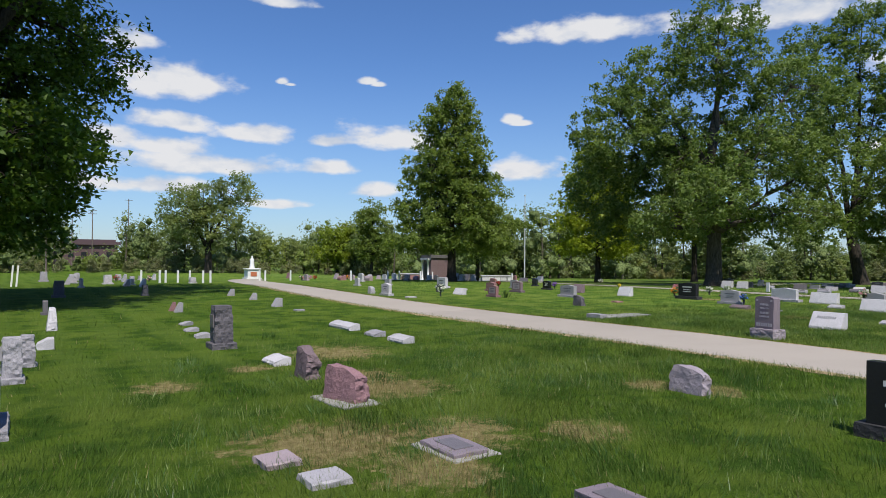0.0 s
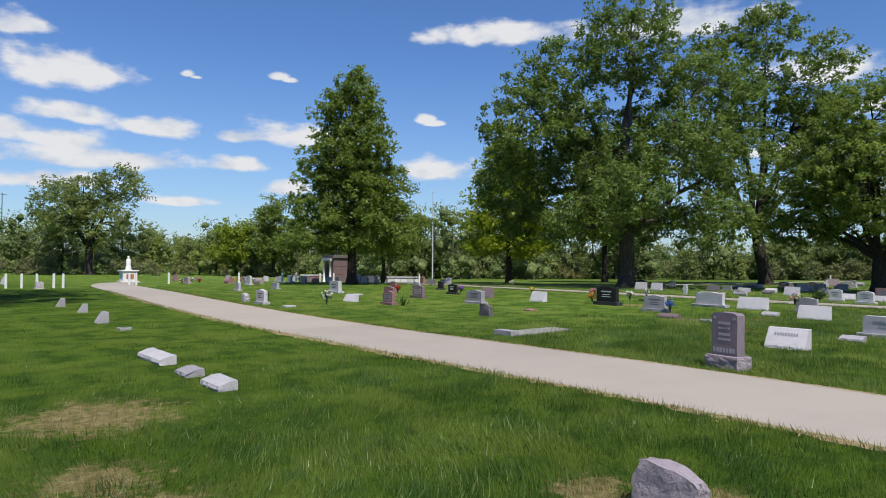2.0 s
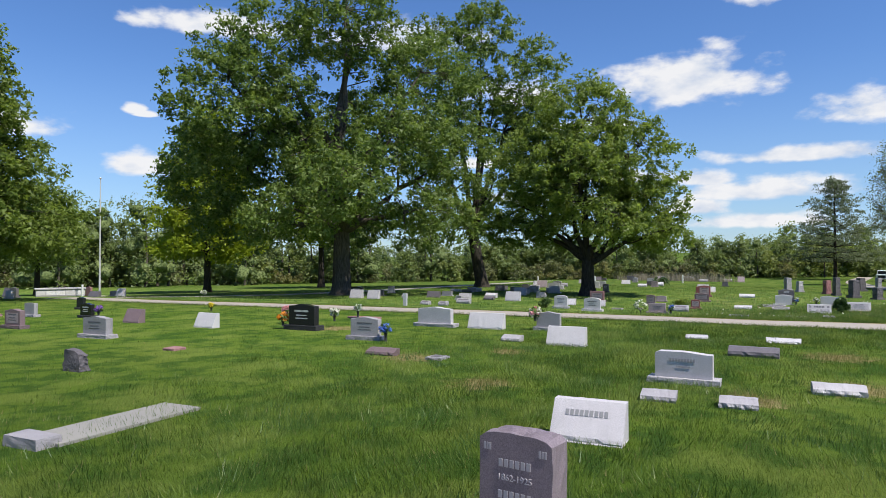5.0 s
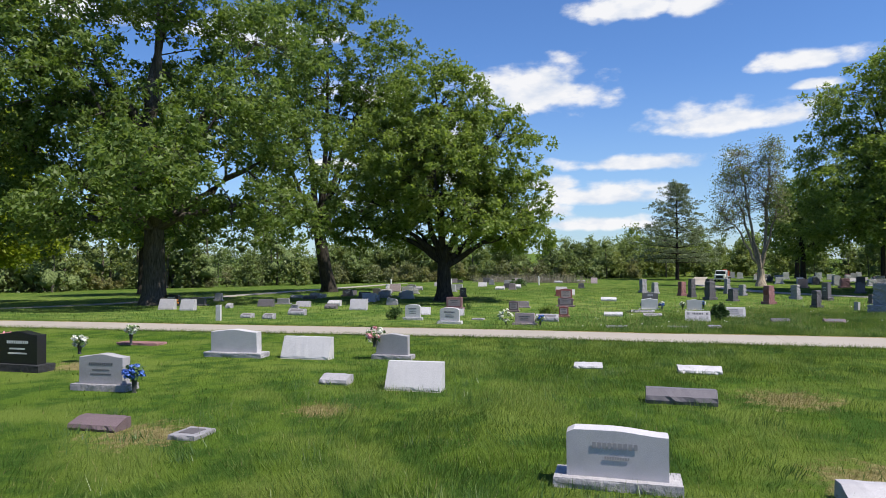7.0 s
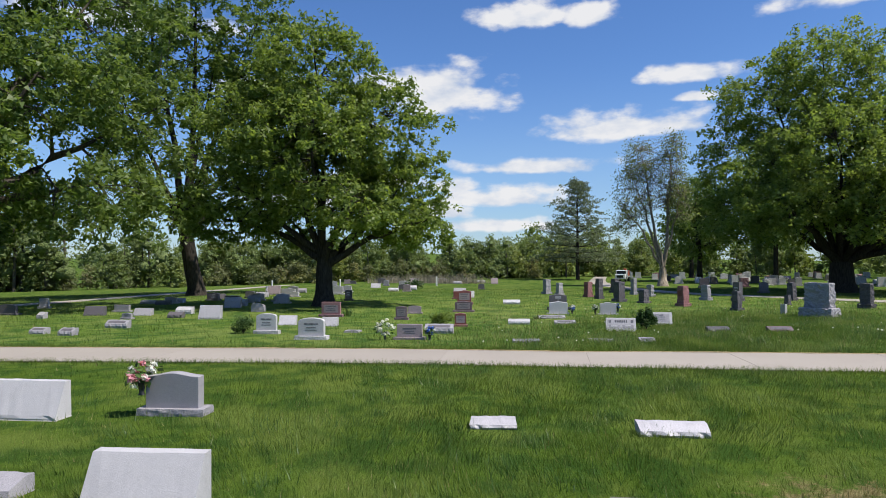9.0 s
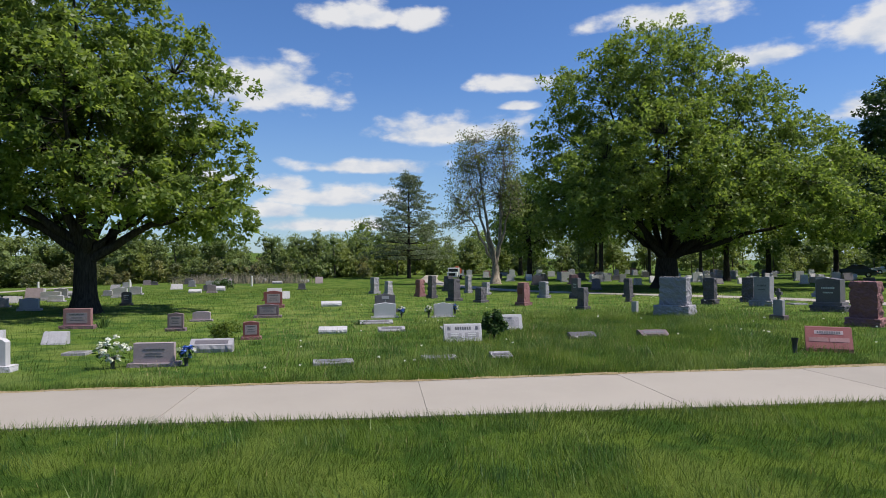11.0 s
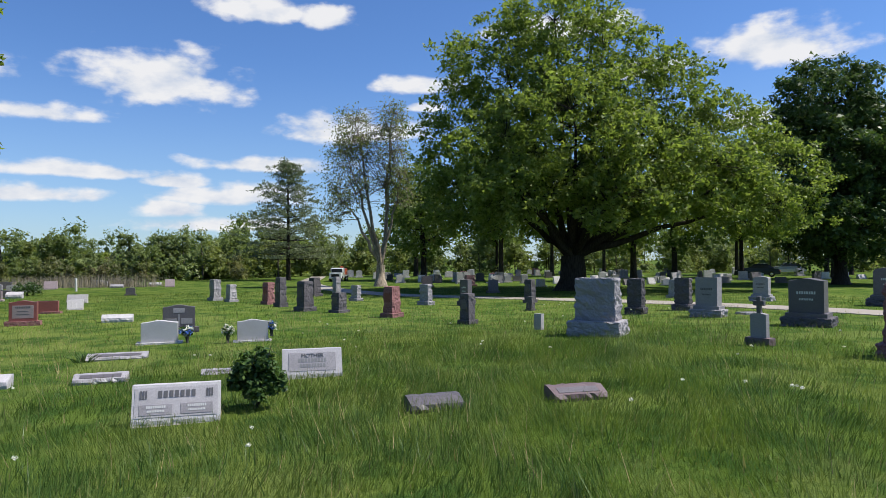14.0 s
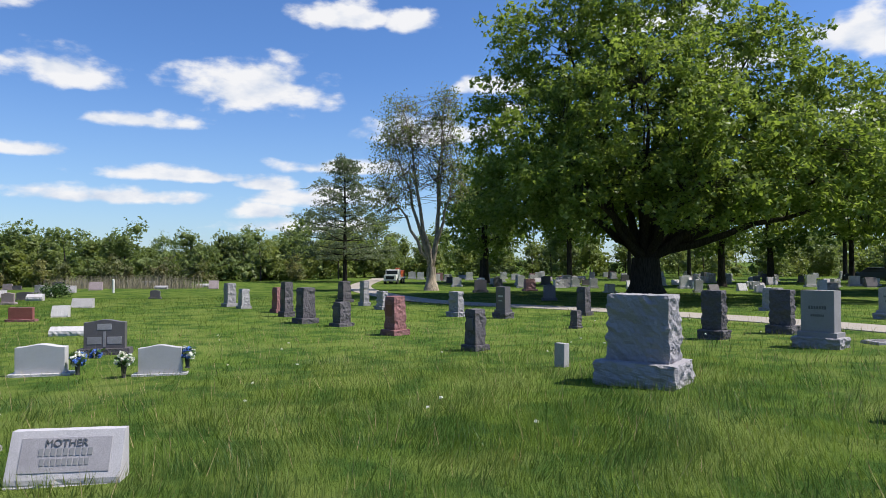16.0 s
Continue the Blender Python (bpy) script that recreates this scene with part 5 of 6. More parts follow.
stone("die", "gray", 31.64, 13.84, 0.95, 0.32, 0.59, letters=False, top="serp", rough=0.003)
stone("flat", "pink", 32.77, 21.45, 1.24, 0.45, 0.37)
red_slant = stone("slant", "red", 40.30, -1.12, 0.80, 0.50, 0.46, turn=-35, letters=False, words="red granite slant marker with vases at both ends near the lane")
stone("tablet", "white", 40.70, 24.09, 0.20, 0.10, 0.62)
stone("bevel", "gray", 40.93, 5.46, 0.38, 0.30, 0.15)
stone("flat", "gray", 41.06, 8.65, 0.74, 0.45, 0.11)
stone("flat", "gray", 41.12, 6.62, 0.66, 0.44, 0.17)
stone("die", "white", 41.34, 14.73, 0.93, 0.32, 0.62, top="arch", rough=0.003)
stone("die", "pinkgray", 41.51, 11.93, 0.89, 0.30, 0.44, rough=0.004, top="flat")
stone("bevel", "gray", 42.08, 22.61, 0.44, 0.30, 0.32)
stone("bevel", "gray", 42.53, 23.87, 0.48, 0.30, 0.28)
stone("die", "white", 43.06, 16.68, 0.79, 0.27, 0.64, top="arch", rough=0.003)
stone("bevel", "brown", 43.48, 1.04, 0.66, 0.30, 0.22)
stone("bevel", "dark", 43.60, 2.79, 0.61, 0.30, 0.22)
mas = stone("slant", "white", 44.15, 5.58, 0.90, 0.24, 0.42, letters=False, rough=0.008, words="white-gray family slant marker with two carved panels beside a bush")
stone("bevel", "gray", 43.76, 11.30, 0.88, 0.30, 0.40)
stone("flat", "gray", 43.90, 14.12, 0.46, 0.45, 0.16)
stone("monument", "red", 44.45, -5.69, 0.84, 0.62, 1.22, rough=0.04, words="massive rose-red rock-faced granite monument on a base", turn=-62)
stone("bevel", "gray", 45.00, 22.76, 0.78, 0.30, 0.40)
moth = stone("slant", "light", 46.74, 3.83, 0.90, 0.24, 0.43, letters=False, rough=0.006, words="light gray slant marker lettered MOTHER in the long grass")
stone("slant", "light", 46.54, 15.58, 0.56, 0.30, 0.31, letters=False)
stone("die", "red", 46.61, 10.81, 0.51, 0.26, 0.49, rough=0.003, top="serp")
stone("cross", "gray", 46.68, -4.68, 0.47, 0.24, 0.94, turn=-70)
stone("bevel", "gray", 47.89, 6.99, 0.74, 0.30, 0.20)
stone("bevel", "light", 48.02, 8.68, 0.79, 0.30, 0.27)
stone("slant", "light", 46.92, 17.28, 0.62, 0.30, 0.35, letters=False)
stone("bevel", "gray", 47.98, 5.22, 0.55, 0.30, 0.09)
stone("monument", "dark", 49.28, -8.57, 1.08, 0.81, 1.17, rough=0.006, top="serp", turn=-57)
stone("monument", "gray", 49.76, -2.97, 1.15, 0.90, 1.31, rough=0.04, base=0.36, words="massive light gray rock-faced granite monument on a broad base", turn=-46)
stone("bevel", "gray", 51.08, 7.24, 1.10, 0.30, 0.18)
stone("die", "gray", 49.66, 25.18, 0.50, 0.26, 0.27)
stone("die", "brown", 49.97, 13.46, 0.58, 0.26, 0.57, rough=0.003)
stone("bevel", "gray", 50.23, 29.43, 0.30, 0.30, 0.39)
stone("die", "pink", 51.65, 16.86, 1.05, 0.36, 0.66, rough=0.003, top="flat")
stone("tablet", "light", 51.78, -2.44, 0.21, 0.14, 0.41, turn=-57)
stone("die", "pale", 53.27, 4.57, 0.91, 0.28, 0.55, letters=False, top="serp", rough=0.003, base=0.06)
stone("monument", "gray", 52.63, -8.33, 0.86, 0.64, 1.16, rough=0.006, top="flat", turn=-57)
stone("die", "pale", 53.84, 6.74, 1.04, 0.35, 0.58, letters=False, top="serp", rough=0.003, base=0.07)
stone("flat", "gray", 52.80, -9.93, 0.61, 0.45, 0.17)
stone("die", "black", 52.47, 34.67, 1.18, 0.40, 0.72)
stone("die", "pinkgray", 53.81, 13.43, 0.77, 0.26, 0.37, letters=False)
stone("die", "dark", 52.81, 33.15, 1.27, 0.41, 0.51, letters=False)
stone("monument", "dark", 53.71, -16.84, 1.39, 1.04, 1.34, rough=0.006, top="arch", turn=-57)
stone("column", "dark", 54.85, -1.59, 0.43, 0.43, 0.91, turn=-57)
stone("die", "brown", 55.02, 11.19, 1.03, 0.35, 0.53, rough=0.003, top="serp")
stone("rustic", "gray", 54.64, 21.32, 0.64, 0.25, 0.41)
stone("monument", "dark", 54.88, -7.37, 0.58, 0.43, 1.14, turn=-57)
stone("monument", "dark", 55.39, -9.54, 0.61, 0.46, 1.09, turn=-57)
double_stone = stone("die", "dark", 56.7, 6.52, 1.07, 0.36, 0.79, letters=False, top="serp", rough=0.003)
stone("column", "red", 59.25, -0.31, 0.58, 0.58, 1.09, turn=-57)
stone("monument", "gray", 58.55, -15.77, 0.82, 0.62, 1.01, rough=0.006, top="arch", turn=-57)
stone("column", "dark", 59.18, -5.63, 0.30, 0.29, 0.53, turn=-57)
stone("die", "light", 58.09, 35.06, 0.68, 0.26, 0.59, letters=False)
stone("die", "red", 60.67, 11.48, 0.99, 0.33, 0.81, rough=0.003, top="serp")
stone("bevel", "white", 61.05, 8.79, 0.93, 0.30, 0.35)
stone("column", "dark", 62.35, 1.10, 0.56, 0.56, 0.78, turn=-57)
stone("die", "dark", 62.21, 25.84, 1.09, 0.37, 0.44)
stone("column", "gray", 63.96, -15.68, 0.81, 0.81, 0.90, turn=-57)
stone("monument", "dark", 64.14, -4.79, 0.61, 0.46, 1.15, rough=0.008, top="flat", turn=-57)
stone("column", "dark", 63.69, 2.29, 0.64, 0.64, 1.21, turn=-57)
stone("column", "dark", 64.27, -7.96, 0.49, 0.49, 1.08, turn=-57)
stone("monument", "gray", 65.36, -3.29, 0.61, 0.45, 0.95, turn=-57)
stone("die", "dark", 64.11, 19.01, 0.57, 0.26, 0.69)
stone("die", "dark", 64.73, 28.16, 1.01, 0.35, 0.53)
stone("column", "dark", 66.61, 3.06, 0.46, 0.46, 1.32, turn=-57)
stone("die", "red", 66.22, 12.12, 0.96, 0.33, 0.50, letters=False)
stone("slant", "white", 68.11, 11.53, 0.59, 0.30, 0.43, letters=False)
stone("column", "red", 68.76, 3.49, 0.53, 0.53, 1.04, turn=-57)
stone("die", "dark", 68.29, 27.07, 0.81, 0.28, 0.48, letters=False)
stone("slant", "light", 68.71, 26.44, 0.74, 0.30, 0.38, letters=False)
stone("monument", "gray", 69.72, -0.84, 0.56, 0.42, 0.80, turn=-57)
stone("die", "light", 70.98, 25.22, 1.34, 0.41, 0.55, letters=False)
stone("column", "light", 71.57, 5.20, 0.50, 0.50, 0.88, turn=-57)
stone("column", "gray", 72.34, -0.24, 0.42, 0.42, 1.18, turn=-57)
stone("column", "gray", 73.08, 6.00, 0.56, 0.56, 1.10, turn=-57)
stone("slant", "light", 73.66, 12.58, 0.92, 0.30, 0.42, letters=False)
stone("die", "dark", 74.62, -10.23, 0.79, 0.27, 0.84, letters=False)
stone("column", "dark", 75.26, 0.60, 0.67, 0.67, 1.09, turn=-57)
stone("die", "dark", 81.03, 11.16, 0.67, 0.26, 0.49, letters=False)


def far_graves():
    """The crowded far field behind the great maple, and the shaded rows under the trees."""
    rnd = random.Random(77)
    FINE[0] = 0.35
    for _ in range(78):
        x, y = rnd.uniform(84, 128), rnd.uniform(-62, -8)
        if abs(y + 4) < 3 or y > -6 or math.hypot(x - 97, y + 51) < 4 or math.hypot(x - 108, y + 66) < 4:
            continue
        k = rnd.choice(("die", "die", "slant", "monument", "column", "die"))
        c = rnd.choice(("light", "light", "gray", "dark", "pink", "white", "white"))
        w = rnd.uniform(0.7, 1.2)
        stone(k, c, x, y, w, 0.36, rnd.uniform(0.6, 1.0) if k != "slant" else 0.45, letters=False)
    for _ in range(46):
        x, y = rnd.uniform(80, 104), rnd.uniform(-46, -9)
        if math.hypot(x - 97, y + 51) < 4:
            continue
        stone(rnd.choice(("die", "slant", "column", "die")), rnd.choice(("light", "white", "gray", "dark", "white")), x, y, rnd.uniform(0.6, 1.1), 0.34, rnd.uniform(0.45, 0.95), letters=False)
    for _ in range(26):
        x, y = rnd.uniform(72, 104), rnd.uniform(8, 30)
        stone(rnd.choice(("die", "slant", "bevel", "die")), rnd.choice(("light", "gray", "dark", "pinkgray", "light")), x, y, rnd.uniform(0.7, 1.1), 0.34, rnd.uniform(0.35, 0.7), letters=False)
    for _ in range(22):
        x, y = rnd.uniform(47, 70), rnd.uniform(21, 33)
        stone(rnd.choice(("bevel", "slant", "die", "bevel")), rnd.choice(("gray", "dark", "gray", "light")), x, y, rnd.uniform(0.6, 1.0), 0.32, rnd.uniform(0.3, 0.6), letters=False)
    for _ in range(46):
        x, y = rnd.uniform(22, 52), rnd.uniform(52, 84)
        if math.hypot(x - 45.5, y - 71) < 5 or math.hypot(x - 33.8, y - 50) < 3:
            continue
        stone(rnd.choice(("die", "die", "slant", "bevel")), rnd.choice(("light", "gray", "pink", "dark", "light", "pinkgray")), x, y, rnd.uniform(0.7, 1.1), 0.34, rnd.uniform(0.4, 0.8), letters=False)
    for _ in range(16):
        x, y = rnd.uniform(2, 12), rnd.uniform(44, 70)
        stone(rnd.choice(("die", "slant", "column")), rnd.choice(("light", "gray", "gray")), x, y, rnd.uniform(0.5, 0.9), 0.32, rnd.uniform(0.4, 0.8), letters=False)
    FINE[0] = 1.0


far_graves()


def lettering(text, material, parent, m, size):
    """Real words in the built-in font, as a thin mesh."""
    cu = bpy.data.curves.new("lettering", "FONT")
    cu.body, cu.size, cu.extrude, cu.align_x = text, size, 0.003, "CENTER"
    tmp = bpy.data.objects.new("lettering", cu)
    scene.collection.objects.link(tmp)
    me = bpy.data.meshes.new_from_object(tmp.evaluated_get(bpy.context.evaluated_depsgraph_get()))
    bpy.data.objects.remove(tmp)
    me.materials.clear()
    me.materials.append(material)
    ob = new("lettering", me)
    ob.parent = parent
    ob.matrix_basis = m
    return ob


# ---- carved faces of the stones that pass close by ----
def slant_face(d, h):
    """The plane of a slant marker's face: its pose and its length."""
    rise = max(0.06, (h + 0.02) * 0.18)
    a, L = math.atan2(h + 0.02 - rise, d * 0.62), math.hypot(h + 0.02 - rise, d * 0.62)
    return pose(-d / 2 - 0.003, 0, rise + 0.003, 0, 90 - math.degrees(a), 0), L


# dark family stone by the lane: pale cut lettering
m = pose(-0.1135, 0, 0.26)
bars(suv, CARVED_MID, m, [(0, 0.56, 0.24, 0.05), (0, 0.36, 0.25, 0.05), (0, 0.275, 0.27, 0.042), (0, 0.06, 0.46, 0.08)])
for c in (-0.22, 0.22):
    bars(suv, CARVED_MID, m, [(c * 0.9, 0.655, 0.06, 0.045)], "rosette")
lettering("1862-1925", CARVED_MID, suv, m @ pose(0, 0, 0.475) @ pose(0, 0, 0, 90, 0, -90), 0.058)
# white slant by the lane
m, L = slant_face(0.40, 0.45)
bars(frk, CARVED_SOFT, m, [(0.02, L * 0.56, 0.52, 0.075)])
# broad white stone
bars(teu, CARVED_FAINT, pose(-0.42 * 0.275 - 0.004, 0, 0.13), [(0.02, 0.27, 0.44, 0.06), (0.0, 0.17, 0.24, 0.03)])
# white slant with two panels and a border
m, L = slant_face(0.24, 0.42)
panel(mas, STONE["light"], m, 0, 0.03, 0.86, L - 0.06, "slightly sunk field", 0.004)
panel(mas, STONE["gray"], m @ pose(-0.004, 0, 0), 0.21, L * 0.14, 0.34, L * 0.30, "sunk name panel", 0.005)
panel(mas, STONE["gray"], m @ pose(-0.004, 0, 0), -0.21, L * 0.14, 0.34, L * 0.30, "sunk name panel", 0.005)
bars(mas, CARVED_DARK, m @ pose(-0.006, 0, 0), [(0, L * 0.62, 0.40, 0.075), (0.34, L * 0.60, 0.08, 0.09), (-0.34, L * 0.60, 0.08, 0.09)])
bars(mas, CARVED_PALE, m @ pose(-0.008, 0, 0), [(0.21, L * 0.33, 0.20, 0.028), (-0.21, L * 0.33, 0.20, 0.028), (0.21, L * 0.22, 0.18, 0.022), (-0.21, L * 0.22, 0.18, 0.022)])
# marker of a mother
m, L = slant_face(0.24, 0.43)
panel(moth, STONE["gray"], m, 0, 0.05, 0.72, L - 0.11, "slightly sunk, darker field", 0.004)
lettering("MOTHER", CARVED_DARK, moth, m @ pose(-0.006, 0, L * 0.66) @ pose(0, 0, 0, 90, 0, -90), 0.085)
bars(moth, CARVED_SOFT, m @ pose(-0.005, 0, 0), [(0, L * 0.47, 0.44, 0.06), (0, L * 0.27, 0.40, 0.055)])
# red slant with a pale name field
m, L = slant_face(0.5, 0.46)
panel(red_slant, STONE["pinkgray"], m, 0, L * 0.66, 0.50, L * 0.17, "pale name field", 0.004)
bars(red_slant, CARVED_DARK, m @ pose(-0.004, 0, 0), [(0, L * 0.69, 0.42, 0.055)])
panel(red_slant, STONE["pink"], m, 0.18, L * 0.30, 0.34, L * 0.2, "", 0.004)
panel(red_slant, STONE["pink"], m, -0.18, L * 0.30, 0.34, L * 0.2, "", 0.004)
# dark double stone
m = pose(-0.101, 0, 0.16)
panel(double_stone, STONE["gray"], m, 0, 0.42, 0.30, 0.13, "polished name field")
panel(double_stone, STONE["gray"], m, 0.21, 0.10, 0.30, 0.16, "polished date field")
panel(double_stone, STONE["gray"], m, -0.21, 0.10, 0.30, 0.16, "polished date field")
panel(double_stone, STONE["gray"], m, 0, 0.04, 0.05, 0.34, "raised stem")

# concrete pads and the long grave slab
CONCRETE_OLD = concrete("weathered_gray_concrete", (0.27, 0.26, 0.24), 0.5)
bm = rough_box(0.92, 0.56, 0.045, 0.03, 5, 3)
tagged(part("concrete_pad", bm, CONCRETE_OLD, at=pose(3.92, 8.38, lie(3.9, 8.4) - 0.02, 0, 0, 4)), "weathered concrete pad under the pink stone", "pad")
bm = rough_box(0.78, 0.56, 0.035, 0.03, 5, 5)
tagged(part("concrete_pad", bm, CONCRETE_OLD, at=pose(3.9, 5.7, lie(3.9, 5.7) - 0.02, 0, 0, 3)), "crumbling concrete border under a flat marker", "pad")
ledger = tagged(new("grave_ledger"), "long flat concrete grave slab with a small head block", "gravestone")
ledger.matrix_basis = pose(17.3, 15.4, lie(17.3, 15.4) - 0.02)
part("slab", rough_box(0.72, 2.15, 0.065, 0.006, 6, 9), CONCRETE_OLD, ledger, "weathered concrete slab")
part("head_block", rough_box(0.60, 0.30, 0.15, 0.012, 5, 11), STONE["gray"], ledger, "gray granite head block", at=pose(-1.15, 0, 0))

# ---- flowers and shrubs ----
PETAL = {k: leafy(k + "_petals", scaled(c, 0.7), c, scaled(c, 1.2), 0.25) for k, c in (("white", (0.75, 0.75, 0.70)), ("pink", (0.70, 0.32, 0.38)), ("blue", (0.10, 0.20, 0.62)),
         ("orange", (0.75, 0.28, 0.03)), ("yellow", (0.75, 0.58, 0.04)), ("red", (0.50, 0.03, 0.03)), ("purple", (0.25, 0.12, 0.45)))}
LEAF_SHRUB = leafy("shrub_leaves", (0.018, 0.045, 0.010), (0.05, 0.10, 0.022), (0.11, 0.18, 0.045), 0.25)
VASE = plain("dark_bronze_vase", (0.05, 0.05, 0.05), 0.45, 0.4)
VASE_PALE = plain("gray_vase", (0.3, 0.3, 0.3), 0.6)
COLOUR_WORDS = {"white": "white", "pink": "pink", "blue": "blue", "orange": "orange", "yellow": "yellow", "red": "red", "purple": "purple"}


def bouquet(x, y, z, colours, size=0.17, vase=True, seed=1, stand=0.22):
    """Cloth flowers in a small vase; z is the foot's height over the ground."""
    rng = np.random.default_rng(seed)
    root = new("flower_bouquet")
    root.matrix_basis = pose(x, y, lie(x, y) + z - 0.01)
    top = stand if vase else 0.03
    if vase:
        me = tubes_mesh("vase", [([(0, 0, 0), (0, 0, 0.03), (0, 0, top * 0.5), (0, 0, top)], [0.05, 0.032, 0.04, 0.06], 10)], VASE)
        v = new("vase", me)
        v.parent = root
    c = np.array([[0, 0, top + size * 0.5]])
    leaves = new("leaves", quads_mesh("leaves", leaf_cloud(rng, c, size * 1.1, 60, 0.09), LEAF_SHRUB))
    tagged(leaves, kind="stuff").parent = root
    heads = rng.normal(size=(22, 3))
    heads /= np.linalg.norm(heads, axis=1, keepdims=True)
    heads = heads * size * rng.uniform(0.7, 1.05, (22, 1)) * np.array([1, 1, 0.85]) + c
    heads[:, 2] = np.maximum(heads[:, 2], top * 0.8)
    for k, col in enumerate(colours):
        own = heads[k::len(colours)]
        b = new("blossoms", quads_mesh("blossoms", leaf_cloud(rng, own, 0.045, 26, 0.055), PETAL[col]))
        tagged(b, f"{col} cloth blossoms", kind="stuff").parent = root
    return tagged(root, " and ".join(COLOUR_WORDS[c_] for c_ in colours) + " cloth flowers in a vase by a headstone" if vase else " and ".join(colours) + " cloth flowers lying at a headstone", "flowers")


def shrub(name, x, y, w, h, leaf, n, label, seed, leaves=None, category="shrub", stems=7):
    """A small bush: several stems from one root, leaves in clusters."""
    rng, rnd = np.random.default_rng(seed), random.Random(seed)
    root = new(name)
    root.matrix_basis = pose(x, y, lie(x, y) - 0.02)
    tubes, ends = [], []
    for k in range(stems):
        a = rnd.uniform(0, 6.28)
        e = Vector((math.cos(a) * w * 0.42 * rnd.random(), math.sin(a) * w * 0.42 * rnd.random(), h * rnd.uniform(0.6, 0.95)))
        tubes.append(([Vector((0, 0, 0)), e * 0.5 + Vector((0, 0, 0.05)), e], [0.012, 0.008, 0.004], 4))
    st = tagged(new("stems", tubes_mesh("stems", tubes, BARK_DARK)), kind="stuff")
    st.parent = root
    d = rng.normal(size=(46, 3))
    d /= np.linalg.norm(d, axis=1, keepdims=True)
    C = d * rng.uniform(0.3, 1.0, (46, 1)) * np.array([w * 0.46, w * 0.46, h * 0.46]) + np.array([0, 0, h * 0.52])
    C[:, 2] = np.maximum(C[:, 2], 0.06)
    fo = tagged(new("foliage", quads_mesh("foliage", leaf_cloud(rng, C, w * 0.13, n // 46, leaf, flat=1.0), leaves or LEAF_SHRUB)), kind="stuff")
    fo.parent = root
    return tagged(root, label, category)


def iris(x, y, h, label, seed):
    """A clump of sword leaves."""
    rnd = random.Random(seed)
    vs, fs = [], []
    for _ in range(46):
        a, r = rnd.uniform(0, 6.28), rnd.uniform(0, 0.16)
        bx, by, hh, s = math.cos(a) * r, math.sin(a) * r, h * rnd.uniform(0.6, 1), rnd.uniform(0, 6.28)
        ux, uy = math.cos(s) * 0.016, math.sin(s) * 0.016
        o = len(vs)
        vs += [(bx - ux, by - uy, 0), (bx + ux, by + uy, 0), (bx * 1.7 + ux * .8, by * 1.7 + uy * .8, hh * 0.6), (bx * 1.7 - ux * .8, by * 1.7 - uy * .8, hh * 0.6), (bx * 2.8, by * 2.8, hh), (bx * 2.8, by * 2.8 + 0.004, hh)]
        fs += [(o, o + 1, o + 2, o + 3), (o + 3, o + 2, o + 5, o + 4)]
    ob = new("iris_clump", mesh_np("iris_clump", vs, fs, [LEAF_SHRUB]))
    ob.matrix_basis = pose(x, y, lie(x, y) - 0.01)
    return tagged(ob, label, "plant", kind="stuff")


shrub("peony_bush", 44.55, 4.72, 0.68, 0.84, 0.06, 4200, "dark green leafy bush beside a white marker", 5)
shrub("yew_shrub", 43.2, 17.5, 0.75, 0.6, 0.05, 1800, "dark green clipped shrub beside a headstone", 6)
shrub("low_shrub", 47.0, 11.5, 0.9, 0.6, 0.06, 1500, "bright green low bush behind red headstones", 7, LEAF_MAPLE)
shrub("low_shrub", 84.0, 17.5, 1.9, 0.9, 0.10, 1800, "clipped dark hedge bush among far graves", 8)
shrub("low_shrub", 17.2, 31.6, 0.6, 0.55, 0.06, 900, "small dark evergreen by a light headstone", 9)
iris(20.75, 25.9, 0.45, "green iris leaves beside a pink headstone", 3)
iris(51.92, 16.20, 0.4, "green iris clump at a pink headstone", 4)
iris(50.89, 7.82, 0.2, "tuft of long leaves by a low marker", 6)
bouquet(26.85, 16.98, 0.0, ("blue",), 0.15, seed=2, stand=0.3)
bouquet(31.5, 14.25, 0.30, ("pink", "white"), 0.2, seed=3, stand=0.18)
bouquet(41.35, 12.62, 0.0, ("white",), 0.28, seed=4)
bouquet(41.4, 11.35, 0.0, ("white", "blue"), 0.13, seed=5)
bouquet(53.76, 6.11, 0.0, ("white", "blue"), 0.13, seed=6, stand=0.24)
bouquet(53.13, 5.15, 0.0, ("white",), 0.13, seed=7, stand=0.26)
bouquet(53.31, 4.12, 0.12, ("blue", "white"), 0.12, seed=8)
bouquet(56.16, 6.55, 0.0, ("blue",), 0.12, False, seed=9)
bouquet(28.3, 21.7, 0.1, ("orange",), 0.16, seed=10)
bouquet(29.6, 22.6, 0.2, ("pink",), 0.16, seed=11)
bouquet(29.6, 20.6, 0.2, ("white",), 0.15, seed=12)
bouquet(32.4, 21.5, 0.05, ("white",), 0.14, seed=13, stand=0.34)
bouquet(18.4, 28.2, 0.0, ("white",), 0.22, seed=14, stand=0.34)
for y in (-0.26, -1.44):
    v = new("grave_vase", tubes_mesh("grave_vase", [([(0, 0, 0), (0, 0, 0.03), (0, 0, 0.2), (0, 0, 0.3)], [0.06, 0.04, 0.05, 0.07], 12)], VASE))
    v.matrix_basis = pose(40.15, y, lie(40.15, y) - 0.01)
    tagged(v, "empty black bronze vase beside a red marker", "vase")
bouquet(24.3, 31.0, 0.2, ("red",), 0.12, seed=17)
bouquet(28.2, 30.4, 0.1, ("purple",), 0.13, seed=18)
